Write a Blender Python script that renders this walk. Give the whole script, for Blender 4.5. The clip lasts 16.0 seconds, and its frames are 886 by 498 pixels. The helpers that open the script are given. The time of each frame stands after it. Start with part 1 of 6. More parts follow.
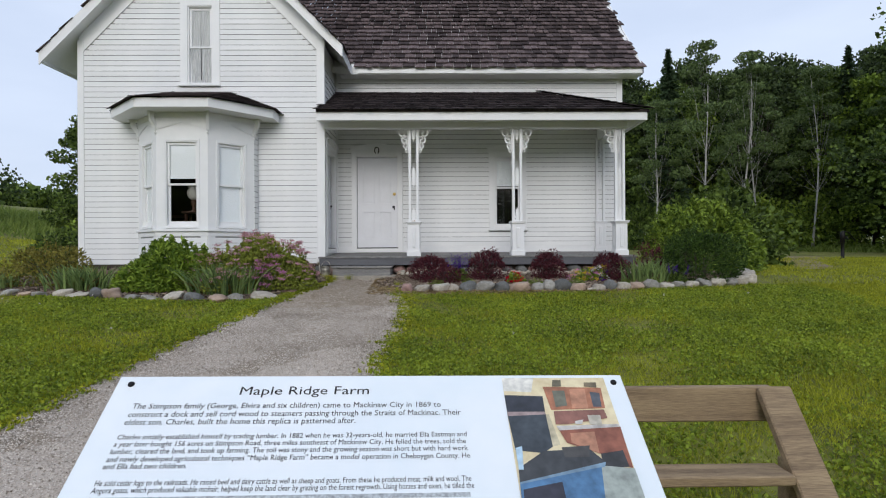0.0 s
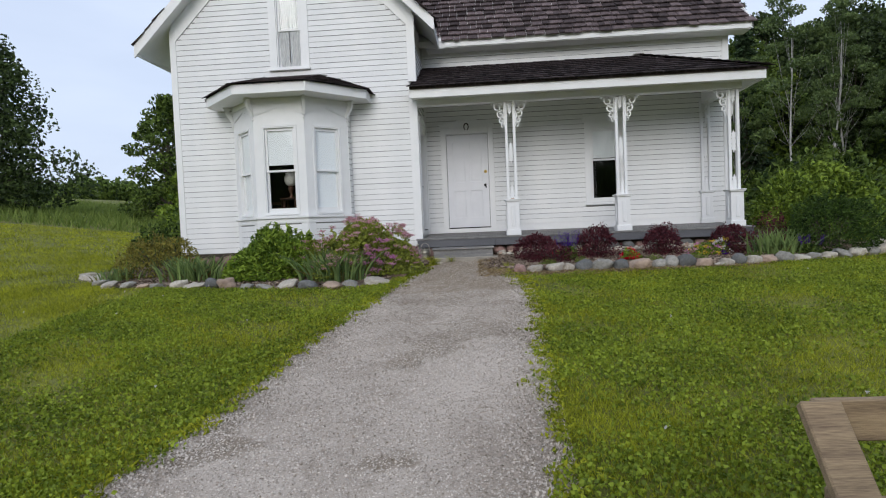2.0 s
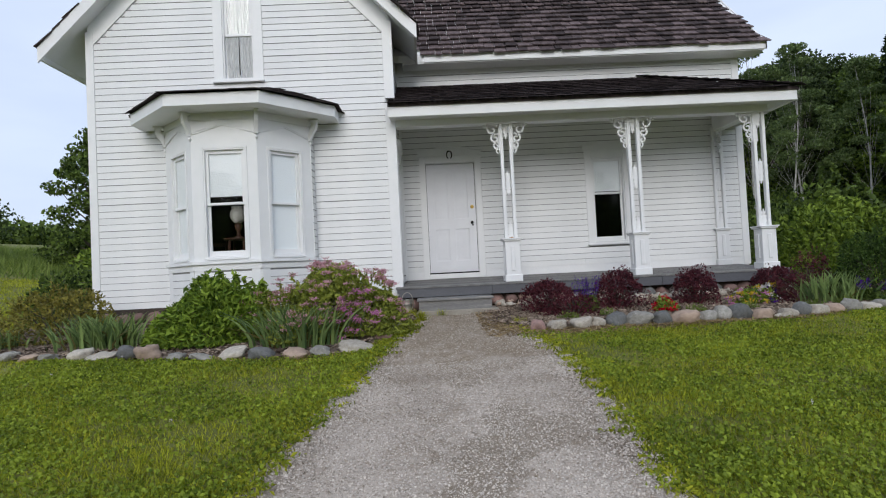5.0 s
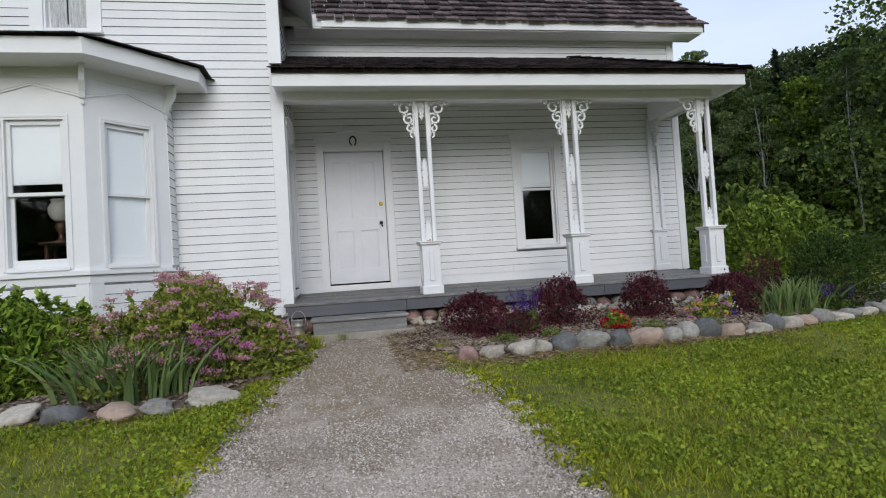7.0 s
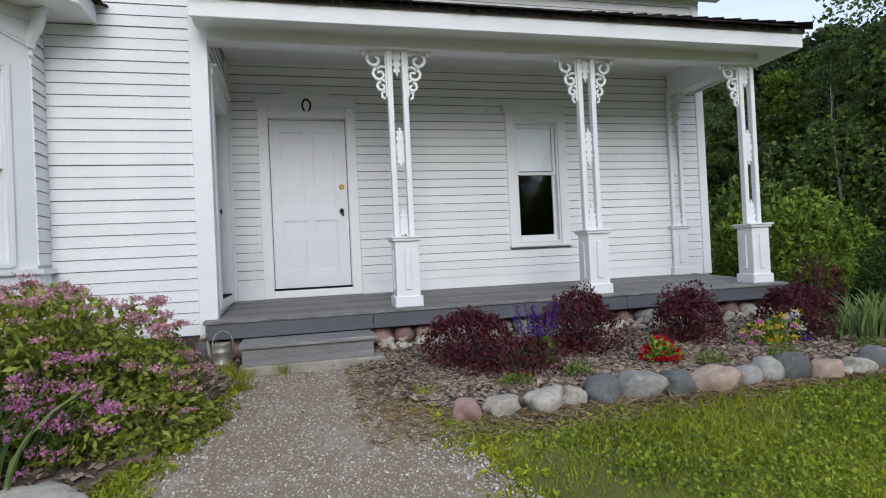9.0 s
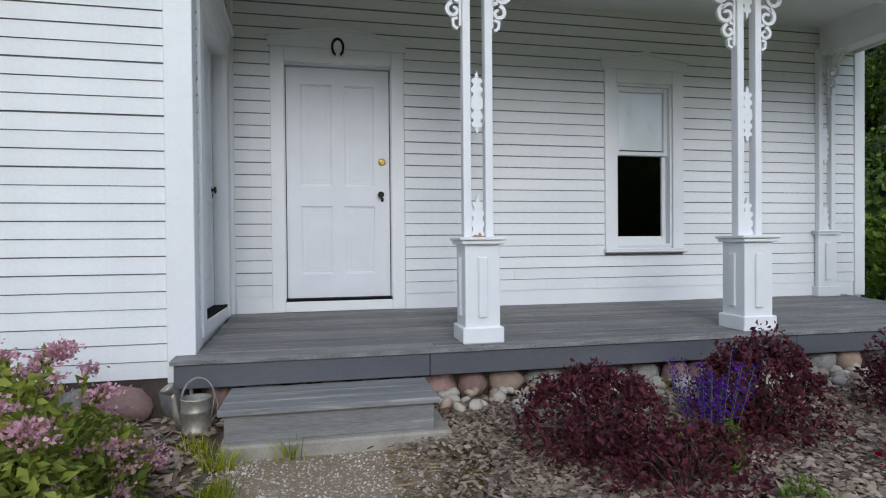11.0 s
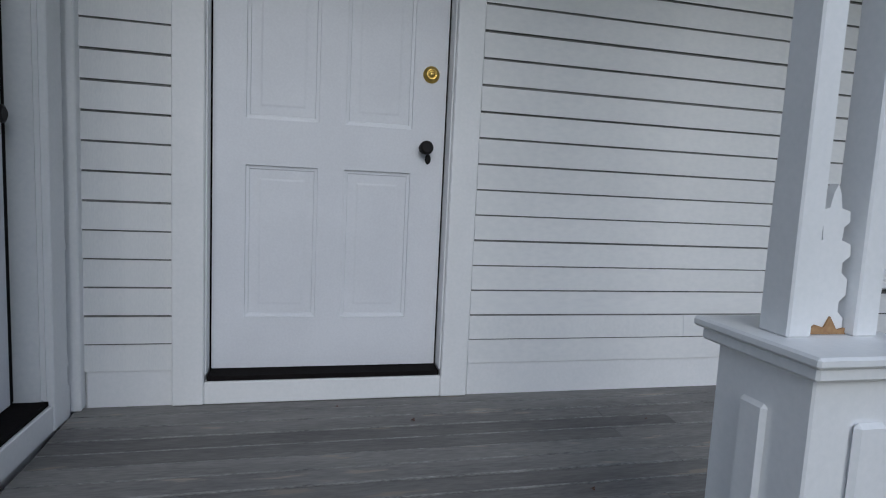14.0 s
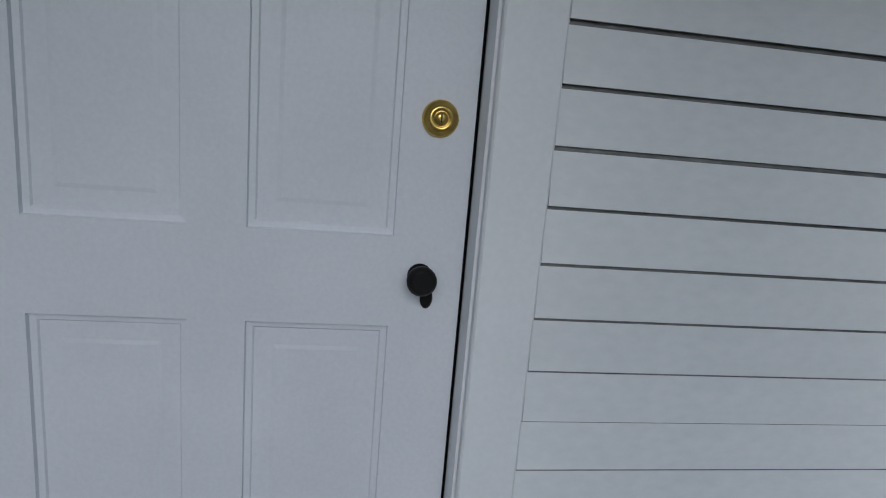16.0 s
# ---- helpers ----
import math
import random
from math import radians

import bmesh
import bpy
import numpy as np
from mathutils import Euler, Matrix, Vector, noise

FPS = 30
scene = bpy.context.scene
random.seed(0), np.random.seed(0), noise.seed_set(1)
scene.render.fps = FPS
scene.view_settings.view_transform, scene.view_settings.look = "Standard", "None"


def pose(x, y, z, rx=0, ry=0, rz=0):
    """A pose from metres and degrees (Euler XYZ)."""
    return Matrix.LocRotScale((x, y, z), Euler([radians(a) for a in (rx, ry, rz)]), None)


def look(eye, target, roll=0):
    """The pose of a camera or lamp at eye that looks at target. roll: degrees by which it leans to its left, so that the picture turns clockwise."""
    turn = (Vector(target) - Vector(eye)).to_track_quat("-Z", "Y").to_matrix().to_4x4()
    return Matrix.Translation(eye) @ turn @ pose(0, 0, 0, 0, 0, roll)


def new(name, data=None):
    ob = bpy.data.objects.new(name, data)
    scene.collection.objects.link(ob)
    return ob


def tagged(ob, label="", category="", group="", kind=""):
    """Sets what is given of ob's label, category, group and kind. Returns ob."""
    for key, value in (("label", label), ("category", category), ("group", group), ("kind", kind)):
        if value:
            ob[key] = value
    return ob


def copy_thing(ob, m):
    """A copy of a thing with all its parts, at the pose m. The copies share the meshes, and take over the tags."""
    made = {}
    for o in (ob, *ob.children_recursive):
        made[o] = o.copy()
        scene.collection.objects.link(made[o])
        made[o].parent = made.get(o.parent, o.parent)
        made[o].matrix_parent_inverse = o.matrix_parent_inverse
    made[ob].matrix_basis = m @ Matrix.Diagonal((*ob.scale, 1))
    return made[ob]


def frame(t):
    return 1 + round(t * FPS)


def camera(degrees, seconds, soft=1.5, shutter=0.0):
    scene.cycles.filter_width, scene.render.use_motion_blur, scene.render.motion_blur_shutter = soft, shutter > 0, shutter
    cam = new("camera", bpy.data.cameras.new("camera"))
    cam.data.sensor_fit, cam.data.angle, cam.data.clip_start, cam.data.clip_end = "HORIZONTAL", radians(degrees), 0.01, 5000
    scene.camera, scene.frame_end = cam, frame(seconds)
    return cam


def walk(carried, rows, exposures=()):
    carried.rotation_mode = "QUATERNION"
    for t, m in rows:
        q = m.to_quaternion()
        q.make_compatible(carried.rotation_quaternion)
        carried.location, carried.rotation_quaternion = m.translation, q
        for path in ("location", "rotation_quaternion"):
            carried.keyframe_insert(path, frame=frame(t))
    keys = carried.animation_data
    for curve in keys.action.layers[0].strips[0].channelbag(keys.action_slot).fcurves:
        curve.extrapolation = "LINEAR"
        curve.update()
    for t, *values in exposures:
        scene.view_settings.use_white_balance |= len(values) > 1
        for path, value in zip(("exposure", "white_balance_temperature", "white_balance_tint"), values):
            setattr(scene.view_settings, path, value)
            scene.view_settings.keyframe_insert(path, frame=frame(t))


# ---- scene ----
cam = camera(75.6, 16.0, soft=1.1)
PATH = [
    (0, (0.15, -0.08, 1.554), (0.182, 1.92, 1.555), -0.3),
    (0.5, (-0.054, -0.09, 1.571), (-0.13, 1.909, 1.561), -0.1),
    (1, (-0.32, -0.073, 1.577), (-0.427, 1.924, 1.547), -0.9),
    (1.5, (-0.596, 0.089, 1.579), (-0.708, 2.085, 1.517), -1.4),
    (2, (-0.858, 0.267, 1.626), (-0.998, 2.26, 1.55), -2.4),
    (2.5, (-1.078, 0.421, 1.633), (-1.219, 2.415, 1.562), -2.7),
    (3, (-1.244, 0.727, 1.624), (-1.358, 2.723, 1.557), -2.9),
    (3.5, (-1.461, 1.098, 1.644), (-1.56, 3.096, 1.624), -2.9),
    (4, (-1.583, 1.452, 1.658), (-1.613, 3.451, 1.686), -2.9),
    (6.5, (-1.603, 3.522, 1.74), (-1.362, 5.506, 1.814), -3.4),
    (7, (-1.458, 3.967, 1.75), (-1.093, 5.933, 1.816), -3.6),
    (7.5, (-1.398, 4.446, 1.764), (-1.003, 6.406, 1.813), -3.2),
    (8, (-1.334, 4.848, 1.782), (-0.872, 6.793, 1.832), -2.8),
    (8.5, (-1.271, 5.307, 1.836), (-0.781, 7.246, 1.876), -2.9),
    (11, (-1.274, 7.733, 2.08), (-0.861, 9.689, 2.058), -0.5),
    (11.5, (-1.307, 8.212, 2.094), (-0.917, 10.173, 2.063), -0.2),
    (12, (-1.247, 8.708, 2.118), (-0.853, 10.667, 2.04), 0.4),
    (12.5, (-1.285, 9.228, 2.151), (-0.891, 11.184, 2.013), 1.5),
    (13, (-1.244, 9.659, 2.214), (-0.838, 11.61, 2.039), 2.3),
    (13.5, (-1.202, 10.152, 2.3), (-0.752, 12.09, 2.103), 2.3),
    (14, (-1.209, 10.565, 2.355), (-0.751, 12.5, 2.145), 2.8),
    (14.5, (-1.107, 10.92, 2.376), (-0.695, 12.862, 2.136), 3.1),
    (15, (-1.081, 11.267, 2.563), (-0.687, 13.213, 2.321), 4.4),
    (15.5, (-1.016, 11.605, 2.68), (-0.746, 13.568, 2.412), 5.2),
    (16, (-0.876, 11.843, 2.781), (-0.579, 13.783, 2.395), 4.9),
]
walk(cam, [(t, look(eye, target, roll)) for t, eye, target, roll in PATH], [(0, -0.03, 6300, 10), (4, 0.03, 6230, 10), (6.5, 0.0, 6230, 10), (8, 0.2, 6180, 10.3), (11, 0.11, 5900, 9.3), (12.5, -0.15, 5790, 9.0), (14, -0.47, 5740, 8.6), (14.5, -0.53, 5700, 8.2), (15, -0.64, 5640, 7.6), (16, -0.64, 5660, 7.4)])

# ---- world and light: a bright overcast sky ----
world = bpy.data.worlds.new("overcast")
scene.world = world
world.use_nodes = True
wn, wl = world.node_tree.nodes, world.node_tree.links
wn.clear()
w_out = wn.new("ShaderNodeOutputWorld")
w_bg = wn.new("ShaderNodeBackground")
w_sky = wn.new("ShaderNodeTexSky")
w_sky.sky_type, w_sky.sun_disc = "NISHITA", False
w_sky.sun_elevation, w_sky.sun_rotation = radians(25), radians(184)
w_sky.air_density, w_sky.dust_density, w_sky.ozone_density = 1.0, 4.0, 1.0
w_mix = wn.new("ShaderNodeMix")
w_mix.data_type = "RGBA"
w_coord = wn.new("ShaderNodeTexCoord")
w_map = wn.new("ShaderNodeMapping")
w_map.inputs["Scale"].default_value = (1.0, 1.0, 3.5)
w_noise = wn.new("ShaderNodeTexNoise")
w_noise.inputs["Scale"].default_value, w_noise.inputs["Detail"].default_value = 1.6, 5.0
w_ramp = wn.new("ShaderNodeValToRGB")
w_ramp.color_ramp.elements[0].position, w_ramp.color_ramp.elements[0].color = 0.3, (5.3, 6.1, 7.7, 1)
w_ramp.color_ramp.elements[1].position, w_ramp.color_ramp.elements[1].color = 0.75, (7.2, 7.9, 9.3, 1)
wl.new(w_coord.outputs["Generated"], w_map.inputs["Vector"])
wl.new(w_map.outputs["Vector"], w_noise.inputs["Vector"])
wl.new(w_noise.outputs["Fac"], w_ramp.inputs["Fac"])
w_mix.inputs["Factor"].default_value = 0.82
wl.new(w_sky.outputs["Color"], w_mix.inputs["A"])
wl.new(w_ramp.outputs["Color"], w_mix.inputs["B"])
wl.new(w_mix.outputs["Result"], w_bg.inputs["Color"])
w_bg.inputs["Strength"].default_value = 0.125
wl.new(w_bg.outputs["Background"], w_out.inputs["Surface"])

sun = new("sun", bpy.data.lights.new("sun", "SUN"))
sun.data.energy, sun.data.angle, sun.data.color = 1.2, radians(30), (1.0, 0.97, 0.92)
sun.matrix_world = look((0, 0, 30), (4.5, 64, 0))


# ---- mesh helpers ----
def mesh_ob(name, bm, mat):
    me = bpy.data.meshes.new(name)
    bm.to_mesh(me)
    bm.free()
    if mat:
        me.materials.append(mat)
    return new(name, me)


def under(ob, parent):
    if parent:
        ob.parent = parent
    return ob


def part(name, bm, material, parent, label=""):
    return tagged(under(mesh_ob(name, bm, material), parent), label)


def thing(name, label, category, at=(0, 0, 0), rz=0, group="", kind=""):
    ob = new(name)
    ob.empty_display_size = 0.1
    ob.matrix_basis = pose(*at, 0, 0, rz)
    return tagged(ob, label, category, group, kind)


def box(bm, x0, x1, y0, y1, z0, z1, m=None):
    co = [(x, y, z) for z in (z0, z1) for y in (y0, y1) for x in (x0, x1)]
    v = [bm.verts.new(m @ Vector(c) if m else c) for c in co]
    for f in ((0, 2, 3, 1), (4, 5, 7, 6), (0, 1, 5, 4), (2, 6, 7, 3), (0, 4, 6, 2), (1, 3, 7, 5)):
        bm.faces.new([v[i] for i in f])
    return v


def boxes(*specs, bevel=0.0, segments=1):
    bm = bmesh.new()
    for s in specs:
        box(bm, *s)
    if bevel:
        bmesh.ops.bevel(bm, geom=bm.edges[:], offset=bevel, segments=segments, affect="EDGES", clamp_overlap=True)
    return bm


def prism(outline, depth, bm=None, m=None):
    """A flat outline in x and z, made solid from y = 0 to y = depth."""
    bm = bm or bmesh.new()
    m = m or Matrix()
    a = [bm.verts.new(m @ Vector((x, 0, z))) for x, z in outline]
    b = [bm.verts.new(m @ Vector((x, depth, z))) for x, z in outline]
    bm.faces.new(a)
    bm.faces.new(b[::-1])
    n = len(a)
    for i in range(n):
        bm.faces.new((a[i], b[i], b[(i + 1) % n], a[(i + 1) % n]))
    bmesh.ops.recalc_face_normals(bm, faces=bm.faces[:])
    return bm


def tube(points, radii, sides=8, bm=None, cap=True):
    bm = bm or bmesh.new()
    rings, pts = [], [Vector(tuple(float(c) for c in p)) for p in points]
    for i, p in enumerate(pts):
        d = (pts[min(i + 1, len(pts) - 1)] - pts[max(i - 1, 0)]).normalized()
        u = d.cross(Vector((0.31, 0.17, 1)) if abs(d.z) < 0.9 else Vector((1, 0.2, 0))).normalized()
        w = d.cross(u)
        r = float(radii[i] if hasattr(radii, "__len__") else radii)
        rings.append([bm.verts.new(p + r * (math.cos(a) * u + math.sin(a) * w)) for a in (k * math.tau / sides for k in range(sides))])
    for a, b in zip(rings, rings[1:]):
        for k in range(sides):
            f = bm.faces.new((a[k], a[(k + 1) % sides], b[(k + 1) % sides], b[k]))
            f.smooth = True
    if cap:
        bm.faces.new(rings[0][::-1])
        bm.faces.new(rings[-1])
    return bm


def lathe(profile, sides=24, bm=None, m=None):
    bm = bm or bmesh.new()
    m = m or Matrix()
    rings = [[bm.verts.new(m @ Vector((r * math.cos(a), r * math.sin(a), z))) for a in (k * math.tau / sides for k in range(sides))] for r, z in profile]
    for a, b in zip(rings, rings[1:]):
        for k in range(sides):
            f = bm.faces.new((a[k], a[(k + 1) % sides], b[(k + 1) % sides], b[k]))
            f.smooth = True
    bm.faces.new(rings[0][::-1])
    bm.faces.new(rings[-1])
    return bm


def ribbon(points, width, depth, bm=None, m=None):
    """A flat bar that follows a path in x and z, as sawn from a board."""
    bm = bm or bmesh.new()
    m = m or Matrix()
    n, rows = len(points), []
    for i, (x, z) in enumerate(points):
        ax, az = points[max(i - 1, 0)]
        bx, bz = points[min(i + 1, n - 1)]
        l = math.hypot(bx - ax, bz - az) or 1
        nx, nz = -(bz - az) / l, (bx - ax) / l
        w = (width[i] if hasattr(width, "__len__") else width) / 2
        rows.append([bm.verts.new(m @ Vector(c)) for c in ((x + nx * w, 0, z + nz * w), (x - nx * w, 0, z - nz * w), (x - nx * w, depth, z - nz * w), (x + nx * w, depth, z + nz * w))])
    for a, b in zip(rows, rows[1:]):
        for k in range(4):
            bm.faces.new((a[k], a[(k + 1) % 4], b[(k + 1) % 4], b[k]))
    bm.faces.new(rows[0][::-1])
    bm.faces.new(rows[-1])
    return bm


def array_mesh(name, verts, polys, mat, smooth=False):
    """A mesh straight from arrays: verts N x 3, polys M x k."""
    verts, polys = np.asarray(verts, np.float32), np.asarray(polys, np.int32)
    me = bpy.data.meshes.new(name)
    me.vertices.add(len(verts))
    me.vertices.foreach_set("co", verts.ravel())
    k = polys.shape[1]
    me.loops.add(polys.size)
    me.loops.foreach_set("vertex_index", polys.ravel())
    me.polygons.add(len(polys))
    me.polygons.foreach_set("loop_start", np.arange(0, polys.size, k, dtype=np.int32))
    me.update(calc_edges=True)
    if smooth:
        me.polygons.foreach_set("use_smooth", np.ones(len(polys), bool))
    me.materials.append(mat)
    return new(name, me)


def leaf_array(centres, outward, length, width, rng, droop=0.3, jitter=0.8):
    """Small folded leaves: five points each, two quads, lying roughly across the outward direction."""
    n = len(centres)
    d = outward + rng.normal(0, jitter, (n, 3))
    d[:, 2] += 0.15 - droop * rng.random(n)
    d /= np.linalg.norm(d, axis=1)[:, None] + 1e-9
    side = np.cross(d, rng.normal(0, 1, (n, 3)))
    side /= np.linalg.norm(side, axis=1)[:, None] + 1e-9
    up = np.cross(side, d)
    s = (0.6 + 0.8 * rng.random(n))[:, None]
    l, w = length * s, width * s
    base, tip = centres - d * l * 0.5, centres + d * l * 0.5 - up * l * 0.12
    mid = centres + up * 0.0
    a, b = mid + side * w * 0.5 + up * w * 0.25, mid - side * w * 0.5 + up * w * 0.25
    v = np.stack([base, a, tip, b], 1).reshape(-1, 3)
    i = np.arange(n)[:, None] * 4
    return v, np.concatenate([i + np.array([[0, 1, 2]]), i + np.array([[0, 2, 3]])], 0)


# ---- the ground's height ----
def rise(x, y):
    b = 0.01 + 0.09 * y if 0 < y < 11 else (1.0 + 0.02 * (y - 11) if y >= 11 else 0.01 + 0.02 * y)
    left = max(0.0, -x - 9)
    return b + 0.12 * min(left, 60) ** 2 / (min(left, 60) + 4)


def rise_np(x, y):
    b = np.where(y >= 11, 1.0 + 0.02 * (y - 11), np.where(y > 0, 0.01 + 0.09 * y, 0.01 + 0.02 * y))
    left = np.minimum(np.maximum(0.0, -x - 9), 60)
    return b + 0.12 * left ** 2 / (left + 4)


# ---- materials ----
def material(name, base, dark=None, scale=8.0, fine=90.0, rough=0.6, bump=0.1, metal=0.0, stretch=(1, 1, 1), vary=0.0, spots=None, spec=0.5, island=0.0, space="Object"):
    """A surface that wanders between two colours at two scales, with relief from the finer one. vary: change from object to object; island: from piece to piece; spots: a colour of chips and stains."""
    mat = bpy.data.materials.new(name)
    mat.use_nodes = True
    n, l = mat.node_tree.nodes, mat.node_tree.links
    b = n["Principled BSDF"]
    dark = dark or tuple(c * 0.8 for c in base)
    co = n.new("ShaderNodeTexCoord")
    geo = n.new("ShaderNodeNewGeometry")
    mp = n.new("ShaderNodeMapping")
    mp.inputs["Scale"].default_value = stretch
    l.new(geo.outputs["Position"] if space == "World" else co.outputs["Object"], mp.inputs["Vector"])
    big, small = n.new("ShaderNodeTexNoise"), n.new("ShaderNodeTexNoise")
    for tex, s, d in ((big, scale, 4.0), (small, fine, 3.0)):
        tex.inputs["Scale"].default_value, tex.inputs["Detail"].default_value = s, d
        l.new(mp.outputs["Vector"], tex.inputs["Vector"])
    add = n.new("ShaderNodeMath")
    add.operation = "MULTIPLY_ADD"
    add.inputs[1].default_value = 0.45
    l.new(small.outputs["Fac"], add.inputs[0])
    half = n.new("ShaderNodeMath")
    half.operation = "MULTIPLY"
    half.inputs[1].default_value = 0.55
    l.new(big.outputs["Fac"], half.inputs[0])
    l.new(half.outputs[0], add.inputs[2])
    ramp = n.new("ShaderNodeValToRGB")
    ramp.color_ramp.elements[0].position, ramp.color_ramp.elements[0].color = 0.36, (*dark, 1)
    ramp.color_ramp.elements[1].position, ramp.color_ramp.elements[1].color = 0.64, (*base, 1)
    l.new(add.outputs[0], ramp.inputs["Fac"])
    colour = ramp.outputs["Color"]
    if spots:
        sn = n.new("ShaderNodeTexNoise")
        sn.inputs["Scale"].default_value, sn.inputs["Detail"].default_value = spots[1], 6.0
        l.new(mp.outputs["Vector"], sn.inputs["Vector"])
        sr = n.new("ShaderNodeValToRGB")
        sr.color_ramp.elements[0].position, sr.color_ramp.elements[0].color = spots[2], (0, 0, 0, 1)
        sr.color_ramp.elements[1].position, sr.color_ramp.elements[1].color = spots[2] + 0.04, (1, 1, 1, 1)
        l.new(sn.outputs["Fac"], sr.inputs["Fac"])
        sm = n.new("ShaderNodeMix")
        sm.data_type = "RGBA"
        sm.inputs["B"].default_value = (*spots[0], 1)
        l.new(sr.outputs["Color"], sm.inputs["Factor"])
        l.new(colour, sm.inputs["A"])
        colour = sm.outputs["Result"]
    if vary or island:
        info = n.new("ShaderNodeObjectInfo")
        hsv = n.new("ShaderNodeHueSaturation")
        mr = n.new("ShaderNodeMapRange")
        k = vary or island
        mr.inputs["To Min"].default_value, mr.inputs["To Max"].default_value = 1 - k, 1 + k
        l.new(geo.outputs["Random Per Island"] if island else info.outputs["Random"], mr.inputs["Value"])
        l.new(mr.outputs["Result"], hsv.inputs["Value"])
        l.new(colour, hsv.inputs["Color"])
        colour = hsv.outputs["Color"]
    l.new(colour, b.inputs["Base Color"])
    b.inputs["Roughness"].default_value, b.inputs["Metallic"].default_value = rough, metal
    b.inputs["Specular IOR Level"].default_value = spec
    if bump:
        bp = n.new("ShaderNodeBump")
        bp.inputs["Strength"].default_value, bp.inputs["Distance"].default_value = bump, 0.01
        l.new(add.outputs[0], bp.inputs["Height"])
        l.new(bp.outputs["Normal"], b.inputs["Normal"])
    return mat


def leaf_material(name, light, dark, rough=0.5, glow=0.25):
    """Leaves: colour changes from leaf to leaf and in patches, with some light shining through."""
    mat = bpy.data.materials.new(name)
    mat.use_nodes = True
    n, l = mat.node_tree.nodes, mat.node_tree.links
    b = n["Principled BSDF"]
    geo, tex, ramp = n.new("ShaderNodeNewGeometry"), n.new("ShaderNodeTexNoise"), n.new("ShaderNodeValToRGB")
    tex.inputs["Scale"].default_value = 1.3
    l.new(geo.outputs["Position"], tex.inputs["Vector"])
    mix = n.new("ShaderNodeMath")
    mix.operation = "ADD"
    l.new(geo.outputs["Random Per Island"], mix.inputs[0])
    l.new(tex.outputs["Fac"], mix.inputs[1])
    half = n.new("ShaderNodeMath")
    half.operation = "MULTIPLY"
    half.inputs[1].default_value = 0.5
    l.new(mix.outputs[0], half.inputs[0])
    ramp.color_ramp.elements[0].position, ramp.color_ramp.elements[0].color = 0.25, (*dark, 1)
    ramp.color_ramp.elements[1].position, ramp.color_ramp.elements[1].color = 0.75, (*light, 1)
    l.new(half.outputs[0], ramp.inputs["Fac"])
    l.new(ramp.outputs["Color"], b.inputs["Base Color"])
    b.inputs["Roughness"].default_value = rough
    b.inputs["Specular IOR Level"].default_value = 0.15
    tr, ms = n.new("ShaderNodeBsdfTranslucent"), n.new("ShaderNodeMixShader")
    l.new(ramp.outputs["Color"], tr.inputs["Color"])
    ms.inputs["Fac"].default_value = glow
    out = n["Material Output"]
    l.new(b.outputs["BSDF"], ms.inputs[1])
    l.new(tr.outputs["BSDF"], ms.inputs[2])
    l.new(ms.outputs["Shader"], out.inputs["Surface"])
    return mat


WHITE = material("white_paint", (0.80, 0.80, 0.79), (0.72, 0.73, 0.73), 3, 60, 0.55, 0.06, vary=0.025, spots=((0.42, 0.40, 0.36), 5.0, 0.80))
# dark joint colour: shade between boards painted in, together with grime
JOINT_SHADE_GRIME = material("joint_shade_grime", (0.30, 0.295, 0.285), (0.09, 0.088, 0.085), 3, 40, 0.95, 0.2, stretch=(1.5, 6, 6))
TRIM = material("white_trim_paint", (0.82, 0.82, 0.82), (0.76, 0.77, 0.77), 4, 80, 0.45, 0.05, spots=((0.45, 0.43, 0.40), 9.0, 0.82))
DOOR = material("door_paint", (0.76, 0.77, 0.80), (0.70, 0.71, 0.74), 4, 120, 0.4, 0.03)
DECK = material("grey_deck_paint", (0.250, 0.242, 0.230), (0.150, 0.144, 0.142), 3, 40, 0.78, 0.4, stretch=(0.5, 3, 3), vary=0.2, spots=((0.31, 0.275, 0.235), 6.0, 0.63), space="World", spec=0.25)
FASCIA_GREY = material("grey_fascia_paint", (0.110, 0.112, 0.124), (0.080, 0.082, 0.094), 2, 50, 0.5, 0.12, stretch=(0.4, 2, 2), spots=((0.27, 0.25, 0.23), 9.0, 0.78))
STEP_GREY = material("worn_grey_wood", (0.27, 0.262, 0.25), (0.15, 0.15, 0.152), 4, 60, 0.7, 0.4, stretch=(0.25, 3, 3), spots=((0.33, 0.31, 0.28), 8.0, 0.62))
SHINGLE = material("cedar_shingle", (0.140, 0.108, 0.106), (0.052, 0.040, 0.042), 9, 70, 0.9, 0.6, stretch=(3, 0.5, 0.5), vary=0.6, spec=0.15)
SHINGLE_FAR = material("cedar_shingle_field", (0.140, 0.108, 0.106), (0.052, 0.040, 0.042), 9, 70, 0.9, 0.6, stretch=(3, 0.5, 0.5), island=0.6, spec=0.15)
SHINGLE_DARK = material("wet_dark_shingle", (0.060, 0.047, 0.046), (0.022, 0.018, 0.019), 9, 70, 0.9, 0.5, stretch=(3, 0.5, 0.5), vary=0.6, spec=0.1)
STONE_G = material("grey_fieldstone", (0.36, 0.345, 0.31), (0.20, 0.19, 0.165), 7, 60, 0.8, 0.4, vary=0.2, spots=((0.5, 0.5, 0.48), 12, 0.66))
STONE_T = material("tan_fieldstone", (0.44, 0.33, 0.25), (0.30, 0.22, 0.17), 6, 60, 0.8, 0.4, vary=0.2)
